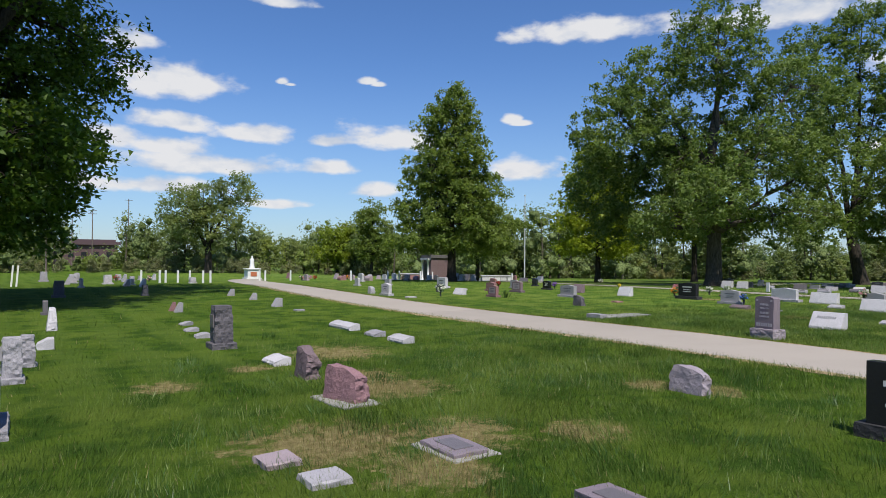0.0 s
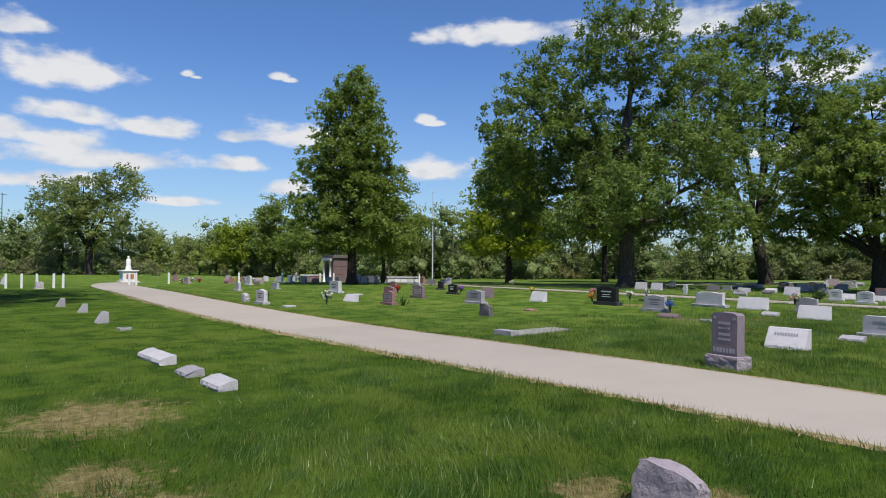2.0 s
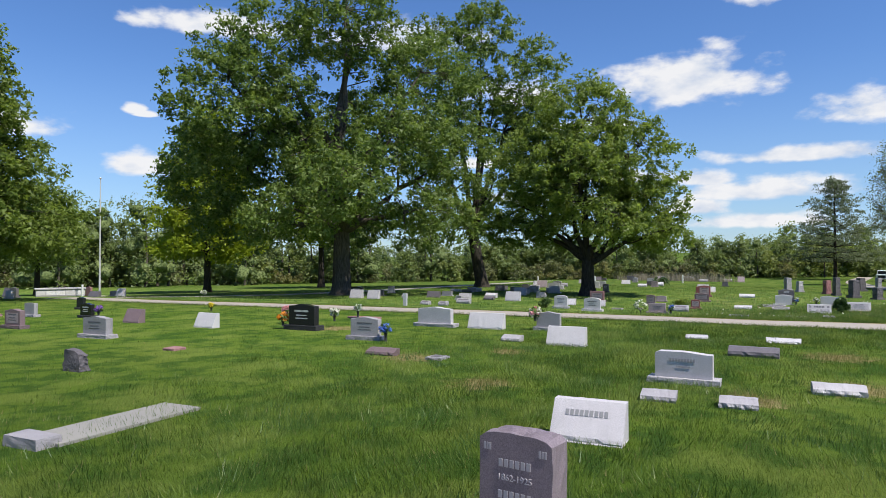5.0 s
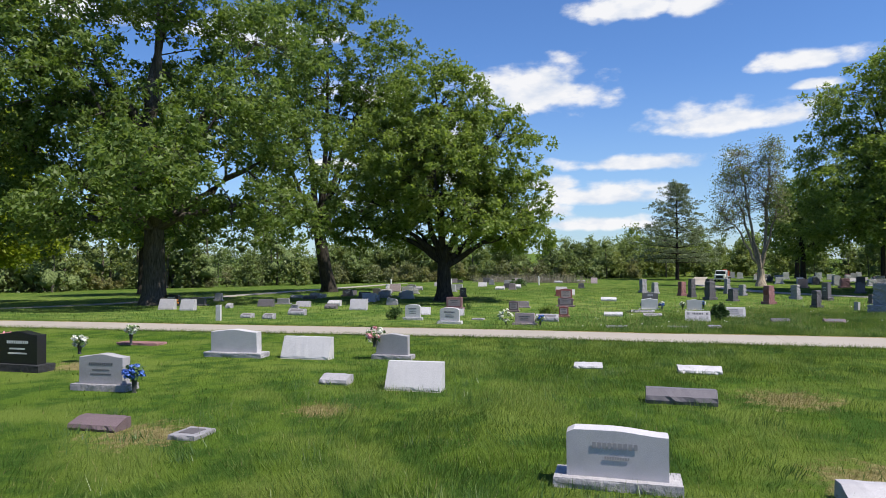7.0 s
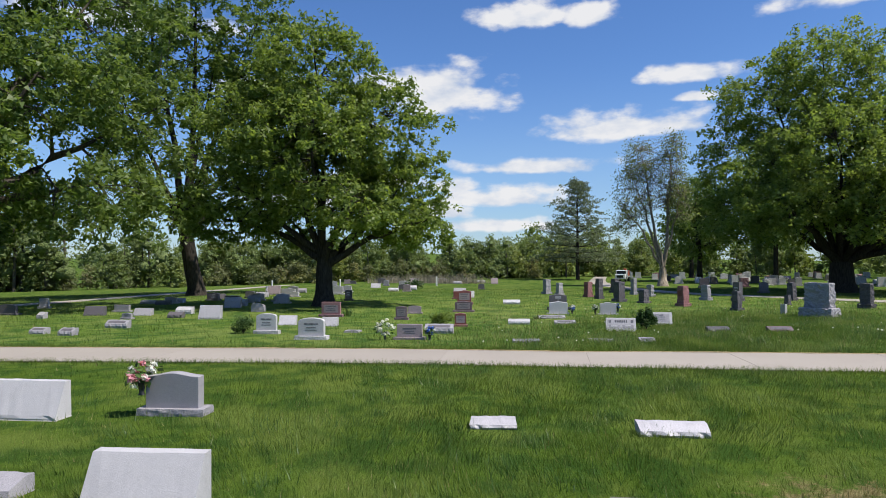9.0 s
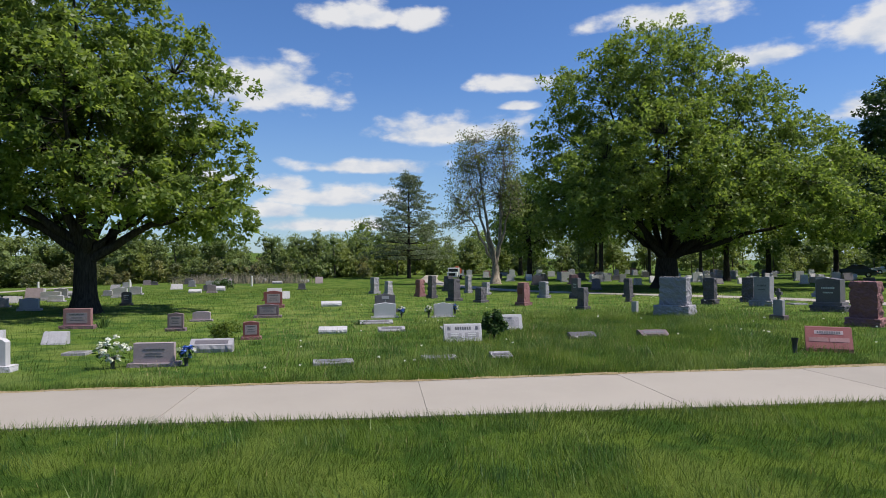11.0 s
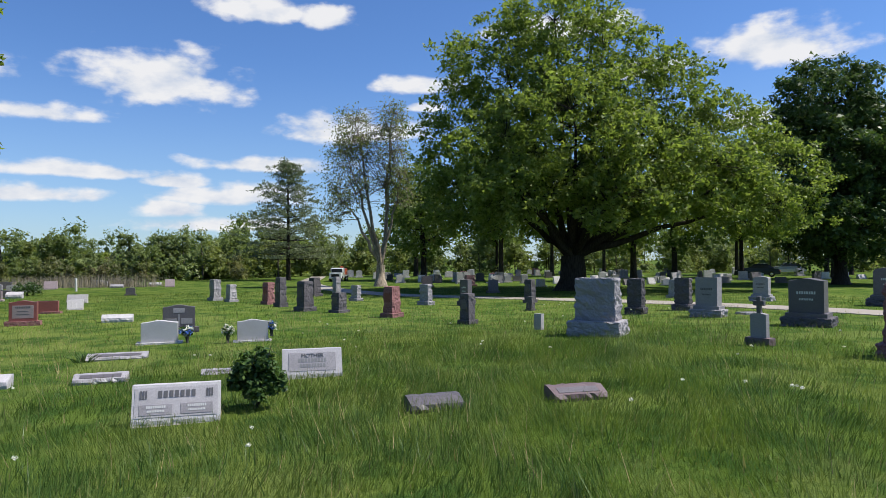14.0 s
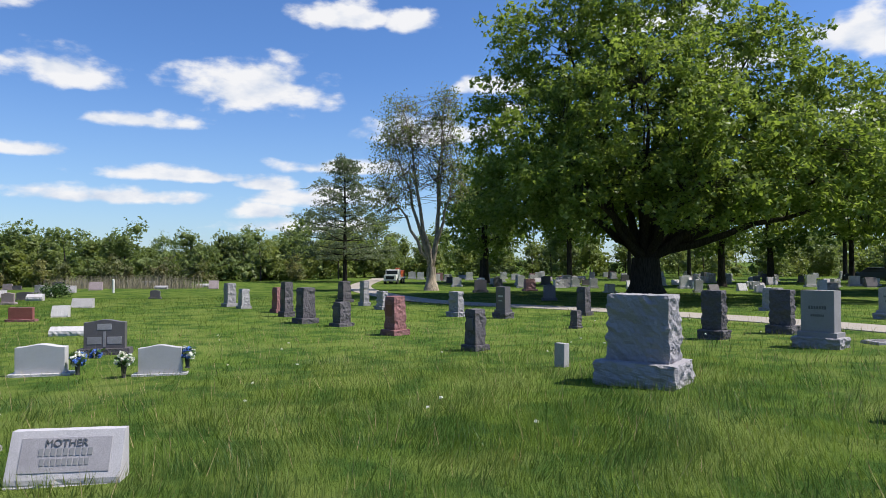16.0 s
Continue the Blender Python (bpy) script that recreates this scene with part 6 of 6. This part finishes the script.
bouquet(32.9, 29.4, 0.0, ("yellow",), 0.12, seed=19)
for k, (x, y) in enumerate(((23.4, 60), (26, 63), (29, 58), (31, 66), (35, 61), (38, 63), (41, 60), (28, 70), (36, 72), (26.5, 54), (9.5, 57), (7.5, 60), (42.8, 66.5), (51, 33.5), (47.5, 44.8), (86, -22), (95, -30), (104, -24), (90, -14), (99, -40))):
    bouquet(x, y, 0, (("pink", "white"), ("red",), ("purple", "white"), ("orange",), ("white",))[k % 5], 0.22, seed=30 + k)

# ---- buildings and fittings ----
WHITE_PAINT = plain("white_paint", (0.66, 0.655, 0.64), 0.5)
BROWN_WALL = plain("brown_granite_wall", (0.15, 0.10, 0.105), 0.5)
ROOF_STONE = plain("dark_roof_stone", (0.10, 0.09, 0.09), 0.7)
DARK = plain("dark_void", (0.012, 0.012, 0.014), 0.5)
STEEL = plain("painted_steel", (0.62, 0.62, 0.60), 0.4, 0.3)

maus = tagged(new("mausoleum"), "small brown granite mausoleum with a flat roof and columned door", "mausoleum")
maus.matrix_basis = pose(45.8, 71.2, lie(45.8, 71.2) - 0.05, 0, 0, -4)
bm = bmesh.new()
box(bm, 0, 0, 0, 2.3, 2.8, 2.9, 0.02)
part("wall", bm, BROWN_WALL, maus, "brown granite block walls")
for k in range(3):
    for j in range(3):
        bm = bmesh.new()
        box(bm, -0.9 + 0.9 * j, -1.16, 0.12 + 0.92 * k, 0.04, 0.87, 0.89, 0.01)
        part("panel", bm, BROWN_WALL, maus)
bm = bmesh.new()
box(bm, 0, 0, 2.9, 2.7, 3.2, 0.16, 0.02)
box(bm, 0, 0, 3.06, 2.5, 3.0, 0.22, 0.02)
part("roof", bm, ROOF_STONE, maus, "overhanging flat stone roof")
bm = bmesh.new()
box(bm, -1.41, 0, 0.1, 1.0, 0.06, 2.1, 0.01)
part("door", bm, DARK, maus, "dark bronze door")
for sgn in (-1, 1):
    me = tubes_mesh("column", [([(0, 0, 0), (0, 0, 0.12), (0, 0, 0.14), (0, 0, 2.4), (0, 0, 2.42), (0, 0, 2.6)], [0.2, 0.2, 0.14, 0.12, 0.19, 0.19], 14)], STONE["white"])
    c = new("column", me)
    c.parent = maus
    c.matrix_basis = pose(-1.6, sgn * 0.75, 0.05)
    tagged(c, "pale round column")
bm = bmesh.new()
box(bm, -1.65, 0, 0, 2.2, 0.7, 0.1, 0.01)
part("step", bm, STONE["light"], maus, "pale stone step")
bm = bmesh.new()
box(bm, -1.6, 0, 2.62, 2.1, 0.4, 0.26, 0.01)
part("lintel", bm, STONE["light"], maus, "pale stone lintel")


def columbarium(x, y, rz, length, tall, mat, label):
    """A low wall of niches under a capping slab."""
    root = tagged(new("columbarium"), label, "columbarium")
    root.matrix_basis = pose(x, y, lie(x, y) - 0.03, 0, 0, rz)
    bm = bmesh.new()
    box(bm, 0, 0, 0, length, 0.9, tall, 0.01)
    part("body", bm, mat, root)
    bm = bmesh.new()
    box(bm, 0, 0, tall, length + 0.16, 1.06, 0.12, 0.015)
    part("cap", bm, STONE["light"], root, "pale capping slab")
    n = int(length / 0.62)
    for k in range(n):
        bm = bmesh.new()
        box(bm, -0.456, -length / 2 + (k + 0.5) * length / n, 0.15, length / n - 0.05, 0.02, tall - 0.25, 0.004)
        part("niche_front", bm, STONE["white"] if mat is not BROWN_WALL else STONE["pink"], root)


columbarium(46.8, 60.0, 60, 3.5, 0.62, STONE["gray"], "low gray granite columbarium wall with pale niche fronts")
columbarium(45.6, 77.4, 60, 2.6, 0.8, BROWN_WALL, "low brown columbarium wall with pinkish niche fronts")

pole = tagged(new("flagpole"), "tall slender pale flagpole without a flag", "flagpole")
pole.matrix_basis = pose(46.5, 54.8, lie(46.5, 54.8) - 0.05)
p = new("pole", tubes_mesh("pole", [([(0, 0, 0), (0, 0, 4.5), (0, 0, 9.3)], [0.075, 0.06, 0.035], 10)], STEEL))
p.parent = pole
bm = bmesh.new()
bmesh.ops.create_uvsphere(bm, u_segments=12, v_segments=8, radius=0.09)
part("finial", bm, STEEL, pole, "small ball on top", at=pose(0, 0, 9.36), smooth=True)
bm = rough_box(0.8, 0.8, 0.1, 0.01, 4, 2)
part("footing", bm, CONCRETE_PALE, pole, "round concrete footing")

ped = tagged(new("statue_pedestal"), "white stepped pedestal with a brick-coloured front panel", "pedestal")
SX, SY = 23.2, 74.6
ped.matrix_basis = pose(SX, SY, lie(SX, SY) - 0.03)
bm = bmesh.new()
box(bm, 0, 0, 0, 1.7, 1.7, 0.18, 0.02)
part("step", bm, WHITE_PAINT, ped)
bm = bmesh.new()
box(bm, 0, 0, 0.18, 1.35, 1.35, 0.95, 0.015)
part("body", bm, WHITE_PAINT, ped)
bm = bmesh.new()
box(bm, 0, 0, 1.13, 1.6, 1.6, 0.12, 0.02)
part("cap", bm, WHITE_PAINT, ped)
bm = bmesh.new()
box(bm, 0, -0.69, 0.36, 0.03, 0.7, 0.5, 0.005)
part("panel", bm, plain("brick_panel", (0.42, 0.13, 0.06), 0.8), ped, "brick-red front panel")
bm = bmesh.new()
rings = [(0.0, 0.30, 0.28), (0.25, 0.27, 0.25), (0.6, 0.21, 0.19), (0.85, 0.24, 0.19), (1.02, 0.25, 0.17), (1.12, 0.15, 0.12), (1.18, 0.09, 0.09), (1.25, 0.11, 0.11), (1.36, 0.11, 0.11), (1.43, 0.04, 0.04)]
prev = None
for z, rx, ry in rings:
    ring = [bm.verts.new((rx * math.cos(a) * (1 + 0.07 * math.cos(5 * a)), ry * math.sin(a), z)) for a in np.linspace(0, 2 * math.pi, 18, endpoint=False)]
    if prev:
        for i in range(18):
            bm.faces.new((prev[i], prev[(i + 1) % 18], ring[(i + 1) % 18], ring[i]))
    prev = ring
bm.faces.new(prev)
tagged(part("statue", bm, WHITE_PAINT, at=pose(SX, SY, lie(SX, SY) + 1.21), smooth=True), "white robed garden statue on a pedestal", "statue")


def post(x, y, h=0.95):
    root = tagged(new("bollard"), "short round white-painted post in the grass", "post", "white posts along the grave field")
    root.matrix_basis = pose(x, y, lie(x, y) - 0.04)
    s_ = new("shaft", tubes_mesh("shaft", [([(0, 0, 0), (0, 0, h * 0.5), (0, 0, h)], [0.085, 0.085, 0.08], 10)], WHITE_PAINT))
    s_.parent = root
    bm = bmesh.new()
    bmesh.ops.create_uvsphere(bm, u_segments=10, v_segments=6, radius=0.08)
    bmesh.ops.scale(bm, vec=(1, 1, 0.5), verts=bm.verts)
    part("cap", bm, WHITE_PAINT, root, at=pose(0, 0, h), smooth=True)
    return root


first_post = post(8.5, 54.3)
for x, y in ((9.7, 53.7), (10.1, 53.6), (10.9, 53.2), (11.7, 52.9), (12.6, 52.6), (13.1, 52.4), (18.6, 57.6), (19.1, 57.6), (22.5, 60.5), (27.1, 57), (31.6, 58), (34.6, 61), (37.8, 62), (40.0, 63), (46.9, 57.4), (81, 30), (82, 24), (90, 16)):
    copy_thing(first_post, pose(x, y, lie(x, y) - 0.04))

# far left: lattice trellis, poles and a low roof
for x, y in ((0.25, 48.0), (0.52, 48.1)):
    bm = bmesh.new()
    box(bm, 0, 0, 0, 0.12, 0.10, 1.35, 0.01)
    tagged(part("board_marker", bm, WHITE_PAINT, at=pose(x, y, lie(x, y) - 0.05, 0, 4, 0)), "leaning white-painted upright board", "marker")
WOOD_POLE = bark("weathered_pole", (0.16, 0.13, 0.11))


def utility_pole(x, y, h, arms, label):
    root = tagged(new("utility_pole"), label, "utility pole")
    root.matrix_basis = pose(x, y, lie(x, y) - 0.1, 0, 0, 15)
    s_ = new("pole", tubes_mesh("pole", [([(0, 0, 0), (0, 0, h)], [0.17, 0.11], 8)], WOOD_POLE))
    s_.parent = root
    for k in range(arms):
        bm = bmesh.new()
        box(bm, 0, 0, h - 0.5 - 0.9 * k, 0.12, 2.2, 0.12)
        part("crossarm", bm, WOOD_POLE, root)


utility_pole(6.0, 140, 7.5, 0, "bare weathered wooden pole by the scrub")
utility_pole(14.0, 195, 13.5, 0, "tall bare wooden pole beyond the scrub")
utility_pole(19.6, 205, 16, 2, "wooden utility pole with two crossarms")
utility_pole(30, 215, 20, 1, "tall wooden utility pole with a crossarm")
hall = tagged(new("far_building"), "long low building with a dark brown roof behind trees", "building")
hall.matrix_basis = pose(21, 240, lie(21, 240) - 0.1, 0, 0, 8)
bm = bmesh.new()
box(bm, 0, 0, 0, 12, 16, 6.5)
part("wall", bm, plain("dark_red_wall", (0.10, 0.06, 0.06), 0.8), hall, "dark red wall")
bm = bmesh.new()
box(bm, 0, 0, 6.5, 13.5, 17.5, 1.0)
box(bm, 0, 0, 7.5, 11.5, 15, 0.7)
part("roof", bm, plain("brown_metal_roof", (0.09, 0.055, 0.06), 0.6), hall, "stepped dark brown roof")
for k in range(4):
    bm = bmesh.new()
    box(bm, -5.4 + 3.6 * k, -6.03, 2.6, 0.08, 1.5, 1.6)
    part("window", bm, DARK, hall)

# ---- vehicles ----
GLASS = plain("dark_car_glass", (0.02, 0.025, 0.03), 0.08, 0.0, 0)
TYRE = plain("tyre_rubber", (0.02, 0.02, 0.02), 0.9)
RED = plain("orange_red_body", (0.55, 0.10, 0.03), 0.4)
LAMP = plain("lamp_glass", (0.8, 0.8, 0.75), 0.15)
CHROME = plain("wheel_rim", (0.55, 0.55, 0.56), 0.25, 0.9)


def wheel(parent, x, y, r, w_=0.24):
    bm = bmesh.new()
    bmesh.ops.create_cone(bm, cap_ends=True, segments=20, radius1=r, radius2=r, depth=w_, matrix=pose(0, 0, 0, 90, 0, 0))
    t_ = part("wheel", bm, TYRE, parent, "black tyre", at=pose(x, y, r))
    bm = bmesh.new()
    bmesh.ops.create_cone(bm, cap_ends=True, segments=14, radius1=r * 0.55, radius2=r * 0.5, depth=w_ + 0.02, matrix=pose(0, 0, 0, 90, 0, 0))
    part("rim", bm, CHROME, t_)


def sedan(x, y, rz, paint, label):
    """A parked car: lofted body and cabin, glass, lamps, wheels."""
    root = tagged(new("car"), label, "car")
    root.matrix_basis = pose(x, y, lie(x, y) + 0.02, 0, 0, rz)
    prof = [(-2.25, 0.35, 0.62), (-2.1, 0.28, 0.86), (-1.2, 0.26, 0.98), (0.0, 0.26, 1.0), (1.2, 0.26, 0.98), (2.1, 0.28, 0.84), (2.3, 0.36, 0.6)]
    bm = bmesh.new()
    prev = None
    for px, lo, hi in prof:
        wd = 0.88 if abs(px) < 2 else 0.74
        ring = [bm.verts.new(v) for v in ((px, -wd, lo), (px, wd, lo), (px, wd, (lo + hi) / 2), (px, wd * 0.93, hi), (px, -wd * 0.93, hi), (px, -wd, (lo + hi) / 2))]
        if prev:
            for i in range(6):
                bm.faces.new((prev[i], prev[(i + 1) % 6], ring[(i + 1) % 6], ring[i]))
        else:
            bm.faces.new(ring[::-1])
        prev = ring
    bm.faces.new(prev)
    part("body", bm, paint, root)
    bm = bmesh.new()
    vs = [bm.verts.new(v) for v in ((-1.7, -0.8, 0.97), (1.0, -0.8, 0.97), (1.0, 0.8, 0.97), (-1.7, 0.8, 0.97), (-1.0, -0.62, 1.42), (0.35, -0.62, 1.42), (0.35, 0.62, 1.42), (-1.0, 0.62, 1.42))]
    for f in ((0, 1, 5, 4), (1, 2, 6, 5), (2, 3, 7, 6), (3, 0, 4, 7)):
        bm.faces.new([vs[i] for i in f])
    part("window_band", bm, GLASS, root, "dark tinted glass")
    bm = bmesh.new()
    box(bm, -0.33, 0, 1.41, 1.26, 1.38, 0.05, 0.02)
    part("roof", bm, paint, root)
    for sx in (-1, 1):
        for sy in (-1, 1):
            wheel(root, sx * 1.38, sy * 0.78, 0.32)
            bm = bmesh.new()
            box(bm, sx * 2.2, sy * 0.55, 0.6, 0.3, 0.12, 0.12, 0.02)
            part("headlight" if sx > 0 else "tail_light", bm, LAMP if sx > 0 else RED, root)


sedan(97, -51, 47, plain("dark_gray_car_paint", (0.06, 0.07, 0.085), 0.25, 0.4, 0), "dark gray car parked on the far cemetery drive")
sedan(108, -66, 60, plain("silver_car_paint", (0.5, 0.5, 0.52), 0.2, 0.6, 0), "silver car parked on the far cemetery drive")

truck = tagged(new("work_truck"), "white work truck with orange-red equipment on its bed", "truck")
truck.matrix_basis = pose(104, -5.0, lie(104, -5.0) + 0.02, 0, 0, 160) @ Matrix.Scale(0.6, 4)
bm = bmesh.new()
box(bm, 2.0, 0, 0.5, 2.0, 1.5, 0.95, 0.06)
part("bonnet", bm, WHITE_PAINT, truck)
bm = bmesh.new()
box(bm, 0.7, 0, 0.5, 2.1, 1.5, 1.75, 0.1)
part("cab", bm, WHITE_PAINT, truck)
bm = bmesh.new()
box(bm, 1.452, 0, 1.5, 1.8, 0.02, 0.6, 0.004)
part("windscreen", bm, GLASS, truck)
bm = bmesh.new()
box(bm, 2.76, 0, 0.75, 1.3, 0.04, 0.5, 0.01)
part("grille", bm, DARK, truck)
for sy in (-1, 1):
    bm = bmesh.new()
    box(bm, 2.76, sy * 0.8, 0.85, 0.28, 0.05, 0.25, 0.01)
    part("headlight", bm, LAMP, truck)
bm = bmesh.new()
box(bm, -1.9, 0, 0.8, 2.2, 3.6, 0.25, 0.02)
part("bed", bm, STEEL, truck)
bm = bmesh.new()
box(bm, -1.7, 0, 1.05, 1.9, 2.8, 1.1, 0.08)
box(bm, -0.9, 0.4, 2.1, 0.6, 1.0, 0.4, 0.05)
part("equipment_box", bm, RED, truck, "orange-red equipment box")
bm = bmesh.new()
box(bm, 2.8, 0, 0.42, 2.2, 0.15, 0.2, 0.02)
part("bumper", bm, CHROME, truck)
for wx in (1.9, -1.2, -2.4):
    for wy in (-0.95, 0.95):
        wheel(truck, wx, wy, 0.45, 0.3)

# ---- grass ----
def lane_free(x, y, grow=0.0):
    """True where no lane lies."""
    ok = np.ones(len(x), bool)
    for k, (line, width) in enumerate(LANES):
        px, py = np.array([p.x for p in line]), np.array([p.y for p in line])
        if k < 2:
            ok &= np.abs(x - np.interp(y, py, px)) > width / 2 - grow
        else:
            o = np.argsort(px)
            ok &= (np.abs(y - np.interp(x, px[o], py[o])) > width / 2 * 1.12 - grow) | (x < px.min()) | (x > px.max())
    return ok


def lie_all(x, y):
    def es(a, b, s):
        u = np.clip((s - a) / (b - a), 0, 1)
        return u * u * (3 - 2 * u)
    return -0.34 * es(41, 62, x + 0.9 * np.clip(y, -12, 8)) - 1.5 * es(40, 130, y + 0.35 * x) + 0.1 * np.exp(-((x - 17) ** 2 + (y - 9) ** 2) / 60)


def blades(name, rng, x, y, tall, wide, material, label, bend=0.5, parent=None):
    """Grass blades, one bent triangle pair each."""
    n = len(x)
    z = lie_all(x, y) - 0.005
    a, b = rng.uniform(0, 2 * np.pi, n), rng.uniform(0, 2 * np.pi, n)
    # neighbouring blades lean the same way
    way_ = 2.2 * np.sin(x * 0.9 + 1.4 * np.sin(y * 0.7)) + 2.0 * np.sin(y * 1.1 + 1.2 * np.sin(x * 0.6 + 1))
    b = np.where(rng.random(n) < 0.62, way_ + rng.normal(size=n) * 0.5, b)
    lean = tall * bend * rng.uniform(0.1, 1.0, n)
    P = np.stack([x, y, z], 1)
    side = np.stack([np.cos(a), np.sin(a), np.zeros(n)], 1) * (wide / 2)[:, None]
    tip = P + np.stack([np.cos(b) * lean, np.sin(b) * lean, tall], 1)
    V = np.stack([P - side, P + side, tip], 1).reshape(-1, 3)
    return tagged(new(name, mesh_np(name, V, np.arange(3 * n).reshape(-1, 3), [material])), label, "grass", kind="stuff")


def off_verge(x, y):
    """Free of the straw strip on the east side of the second lane."""
    e = x - np.interp(y, [-40, 0, 12, 25, 38], [36.9, 37.1, 37.6, 37.2, 37.4]) - 1.22
    return (e < 0) | (e > 0.22 + 0.08 * np.sin(y * 3.1) + 0.05 * np.sin(y * 8.3))


def grass():
    rng = np.random.default_rng(12)
    # the stretch nearest the route, dense
    way = np.array([(-1, 1), (4, 6), (9, 9), (20, 11.5), (31, 9.5), (41, 3.5), (50, -1.5)], float)
    s = np.r_[0, np.cumsum(np.hypot(*np.diff(way, axis=0).T))]
    n = 430000
    t = rng.uniform(0, s[-1], n)
    x = np.interp(t, s, way[:, 0]) + rng.normal(size=n) * 3.4
    y = np.interp(t, s, way[:, 1]) + rng.normal(size=n) * 3.4
    ok = lane_free(x, y, -0.07) & off_verge(x, y)
    x, y = x[ok], y[ok]
    clump = np.sin(x * 1.7 + 1.3 * np.sin(y * 1.1)) * np.sin(y * 1.9 + 1.7 * np.sin(x * 0.8))
    wild = np.clip((x - 37) / 2.5, 0, 1)
    clump = clump + 0.6 * np.sin(x * 4.1 + 2 * np.sin(y * 2.3)) * np.sin(y * 3.7 + 1.5 * np.sin(x * 2.9))
    tall = (0.072 + 0.045 * wild) * (1 + 0.42 * clump) * rng.uniform(0.55, 1.45, len(x))
    blades("near_grass", rng, x, y, tall, 0.006 + 0.004 * rng.random(len(x)), BLADE, "fine green grass blades, longer beyond the second lane", 0.75)
    n = 140000
    x, y = rng.uniform(-8, 82, n), rng.uniform(-22, 52, n)
    ok = lane_free(x, y, 0.0) & off_verge(x, y)
    x, y = x[ok], y[ok]
    wild = np.clip((x - 37) / 2.5, 0, 1)
    blades("far_grass", rng, x, y, (0.06 + 0.045 * wild) * rng.uniform(0.6, 1.5, len(x)), np.full(len(x), 0.02), BLADE, "tufted green grass over the grave rows", 0.8)
    # uncut fringe leaning over the edges of the lanes
    xs, ys = [], []
    for line, width in LANES[:2]:
        for p, q in zip(line, line[1:]):
            if -16 < p.y < 44:
                d = (q - p).normalized()
                for sgn in (-1, 1):
                    k = 125
                    u, o = rng.random(k) * (q - p).length, np.abs(rng.normal(size=k)) * 0.14 + (0.26 if sgn > 0 and width < 2.6 else 0.0)
                    xs.append(p.x + d.x * u + sgn * d.y * (width / 2 + o))
                    ys.append(p.y + d.y * u - sgn * d.x * (width / 2 + o))
    x, y = np.concatenate(xs), np.concatenate(ys)
    blades("lane_fringe", rng, x, y, rng.uniform(0.04, 0.15, len(x)), np.full(len(x), 0.009), BLADE, "uncut grass fringe along the lane edges", 0.9)
    straw = Nodes("dry_straw").colour((0.42, 0.32, 0.17), 0.8)
    xs, ys = [], []
    for line, width in LANES[:2]:
        for p, q in zip(line, line[1:]):
            if -16 < p.y < 44:
                d = (q - p).normalized()
                for sgn in (-1, 1):
                    if sgn < 0 and width < 2.6:
                        continue
                    k = int(95 * (0.35 + 1.3 * abs(noise.noise(Vector((p.x * 0.3, p.y * 0.5, sgn))))) * (1.5 if sgn > 0 else 0.6))
                    u, o = rng.random(k) * (q - p).length, rng.normal(size=k) * 0.085 + 0.03
                    xs.append(p.x + d.x * u + sgn * d.y * (width / 2 + o))
                    ys.append(p.y + d.y * u - sgn * d.x * (width / 2 + o))
    x, y = np.concatenate(xs), np.concatenate(ys)
    k = np.arange(len(x))
    blades("dry_litter", rng, x, y, rng.uniform(0.01, 0.045, len(k)), np.full(len(k), 0.026), straw, "dry straw and leaf litter along the lane edges", 2.5)
    # lush dark tufts and pale bent clumps that break up the turf
    for name, mat_, count_, k, lo, hi, spread_, label in (
            ("dark_grass_tufts", TUFT_DARK, 480, 70, 0.07, 0.17, 0.17, "lush dark green grass tufts in the lawn"),
            ("pale_grass_tufts", TUFT_PALE, 820, 55, 0.05, 0.15, 0.20, "pale bent grass clumps in the lawn")):
        t = rng.uniform(0, s[-1], count_)
        cx = np.interp(t, s, way[:, 0]) + rng.normal(size=count_) * 3.2
        cy = np.interp(t, s, way[:, 1]) + rng.normal(size=count_) * 3.2
        big = np.repeat(rng.uniform(0.5, 1.9, count_), k)
        x = np.repeat(cx, k) + rng.normal(size=count_ * k) * spread_ * big
        y = np.repeat(cy, k) + rng.normal(size=count_ * k) * spread_ * big
        ok = lane_free(x, y, 0.0) & off_verge(x, y)
        x, y = x[ok], y[ok]
        blades(name, rng, x, y, rng.uniform(lo, hi, len(x)) * (1 + 0.3 * np.clip((x - 37) / 2.5, 0, 1)), 0.006 + 0.005 * rng.random(len(x)), mat_, label, 0.95)
    # seed stalks and reeds
    n = 4200
    x, y = rng.uniform(39, 62, n), rng.uniform(-12, 12, n)
    blades("seed_stalks", rng, x, y, rng.uniform(0.14, 0.36, n), np.full(n, 0.006), straw, "pale dry seed stalks standing in the long grass", 0.7)
    n = 3000
    u = rng.random(n)
    x, y = 97 + 8 * u + rng.normal(size=n) * 0.7, 12 + 13 * u + rng.normal(size=n) * 1.0
    reed = Nodes("gray_reed").colour((0.27, 0.235, 0.17), 0.85)
    blades("dry_reeds", rng, x, y, rng.uniform(0.4, 1.25, n), np.full(n, 0.035), reed, "band of tall gray-tan dry reeds at the boundary", 0.12)
    n = 70
    x, y = rng.uniform(39.5, 60, n), rng.uniform(-10, 10, n)
    puffs = []
    for a, b in zip(x, y):
        puffs.append(np.array([a, b, lie(a, b) + rng.uniform(0.1, 0.22)]))
    tagged(new("dandelion_clocks", quads_mesh("dandelion_clocks", leaf_cloud(rng, np.array(puffs), 0.022, 24, 0.02), PETAL["white"])), "white dandelion seed heads in the long grass", "flowers", kind="stuff")


grass()
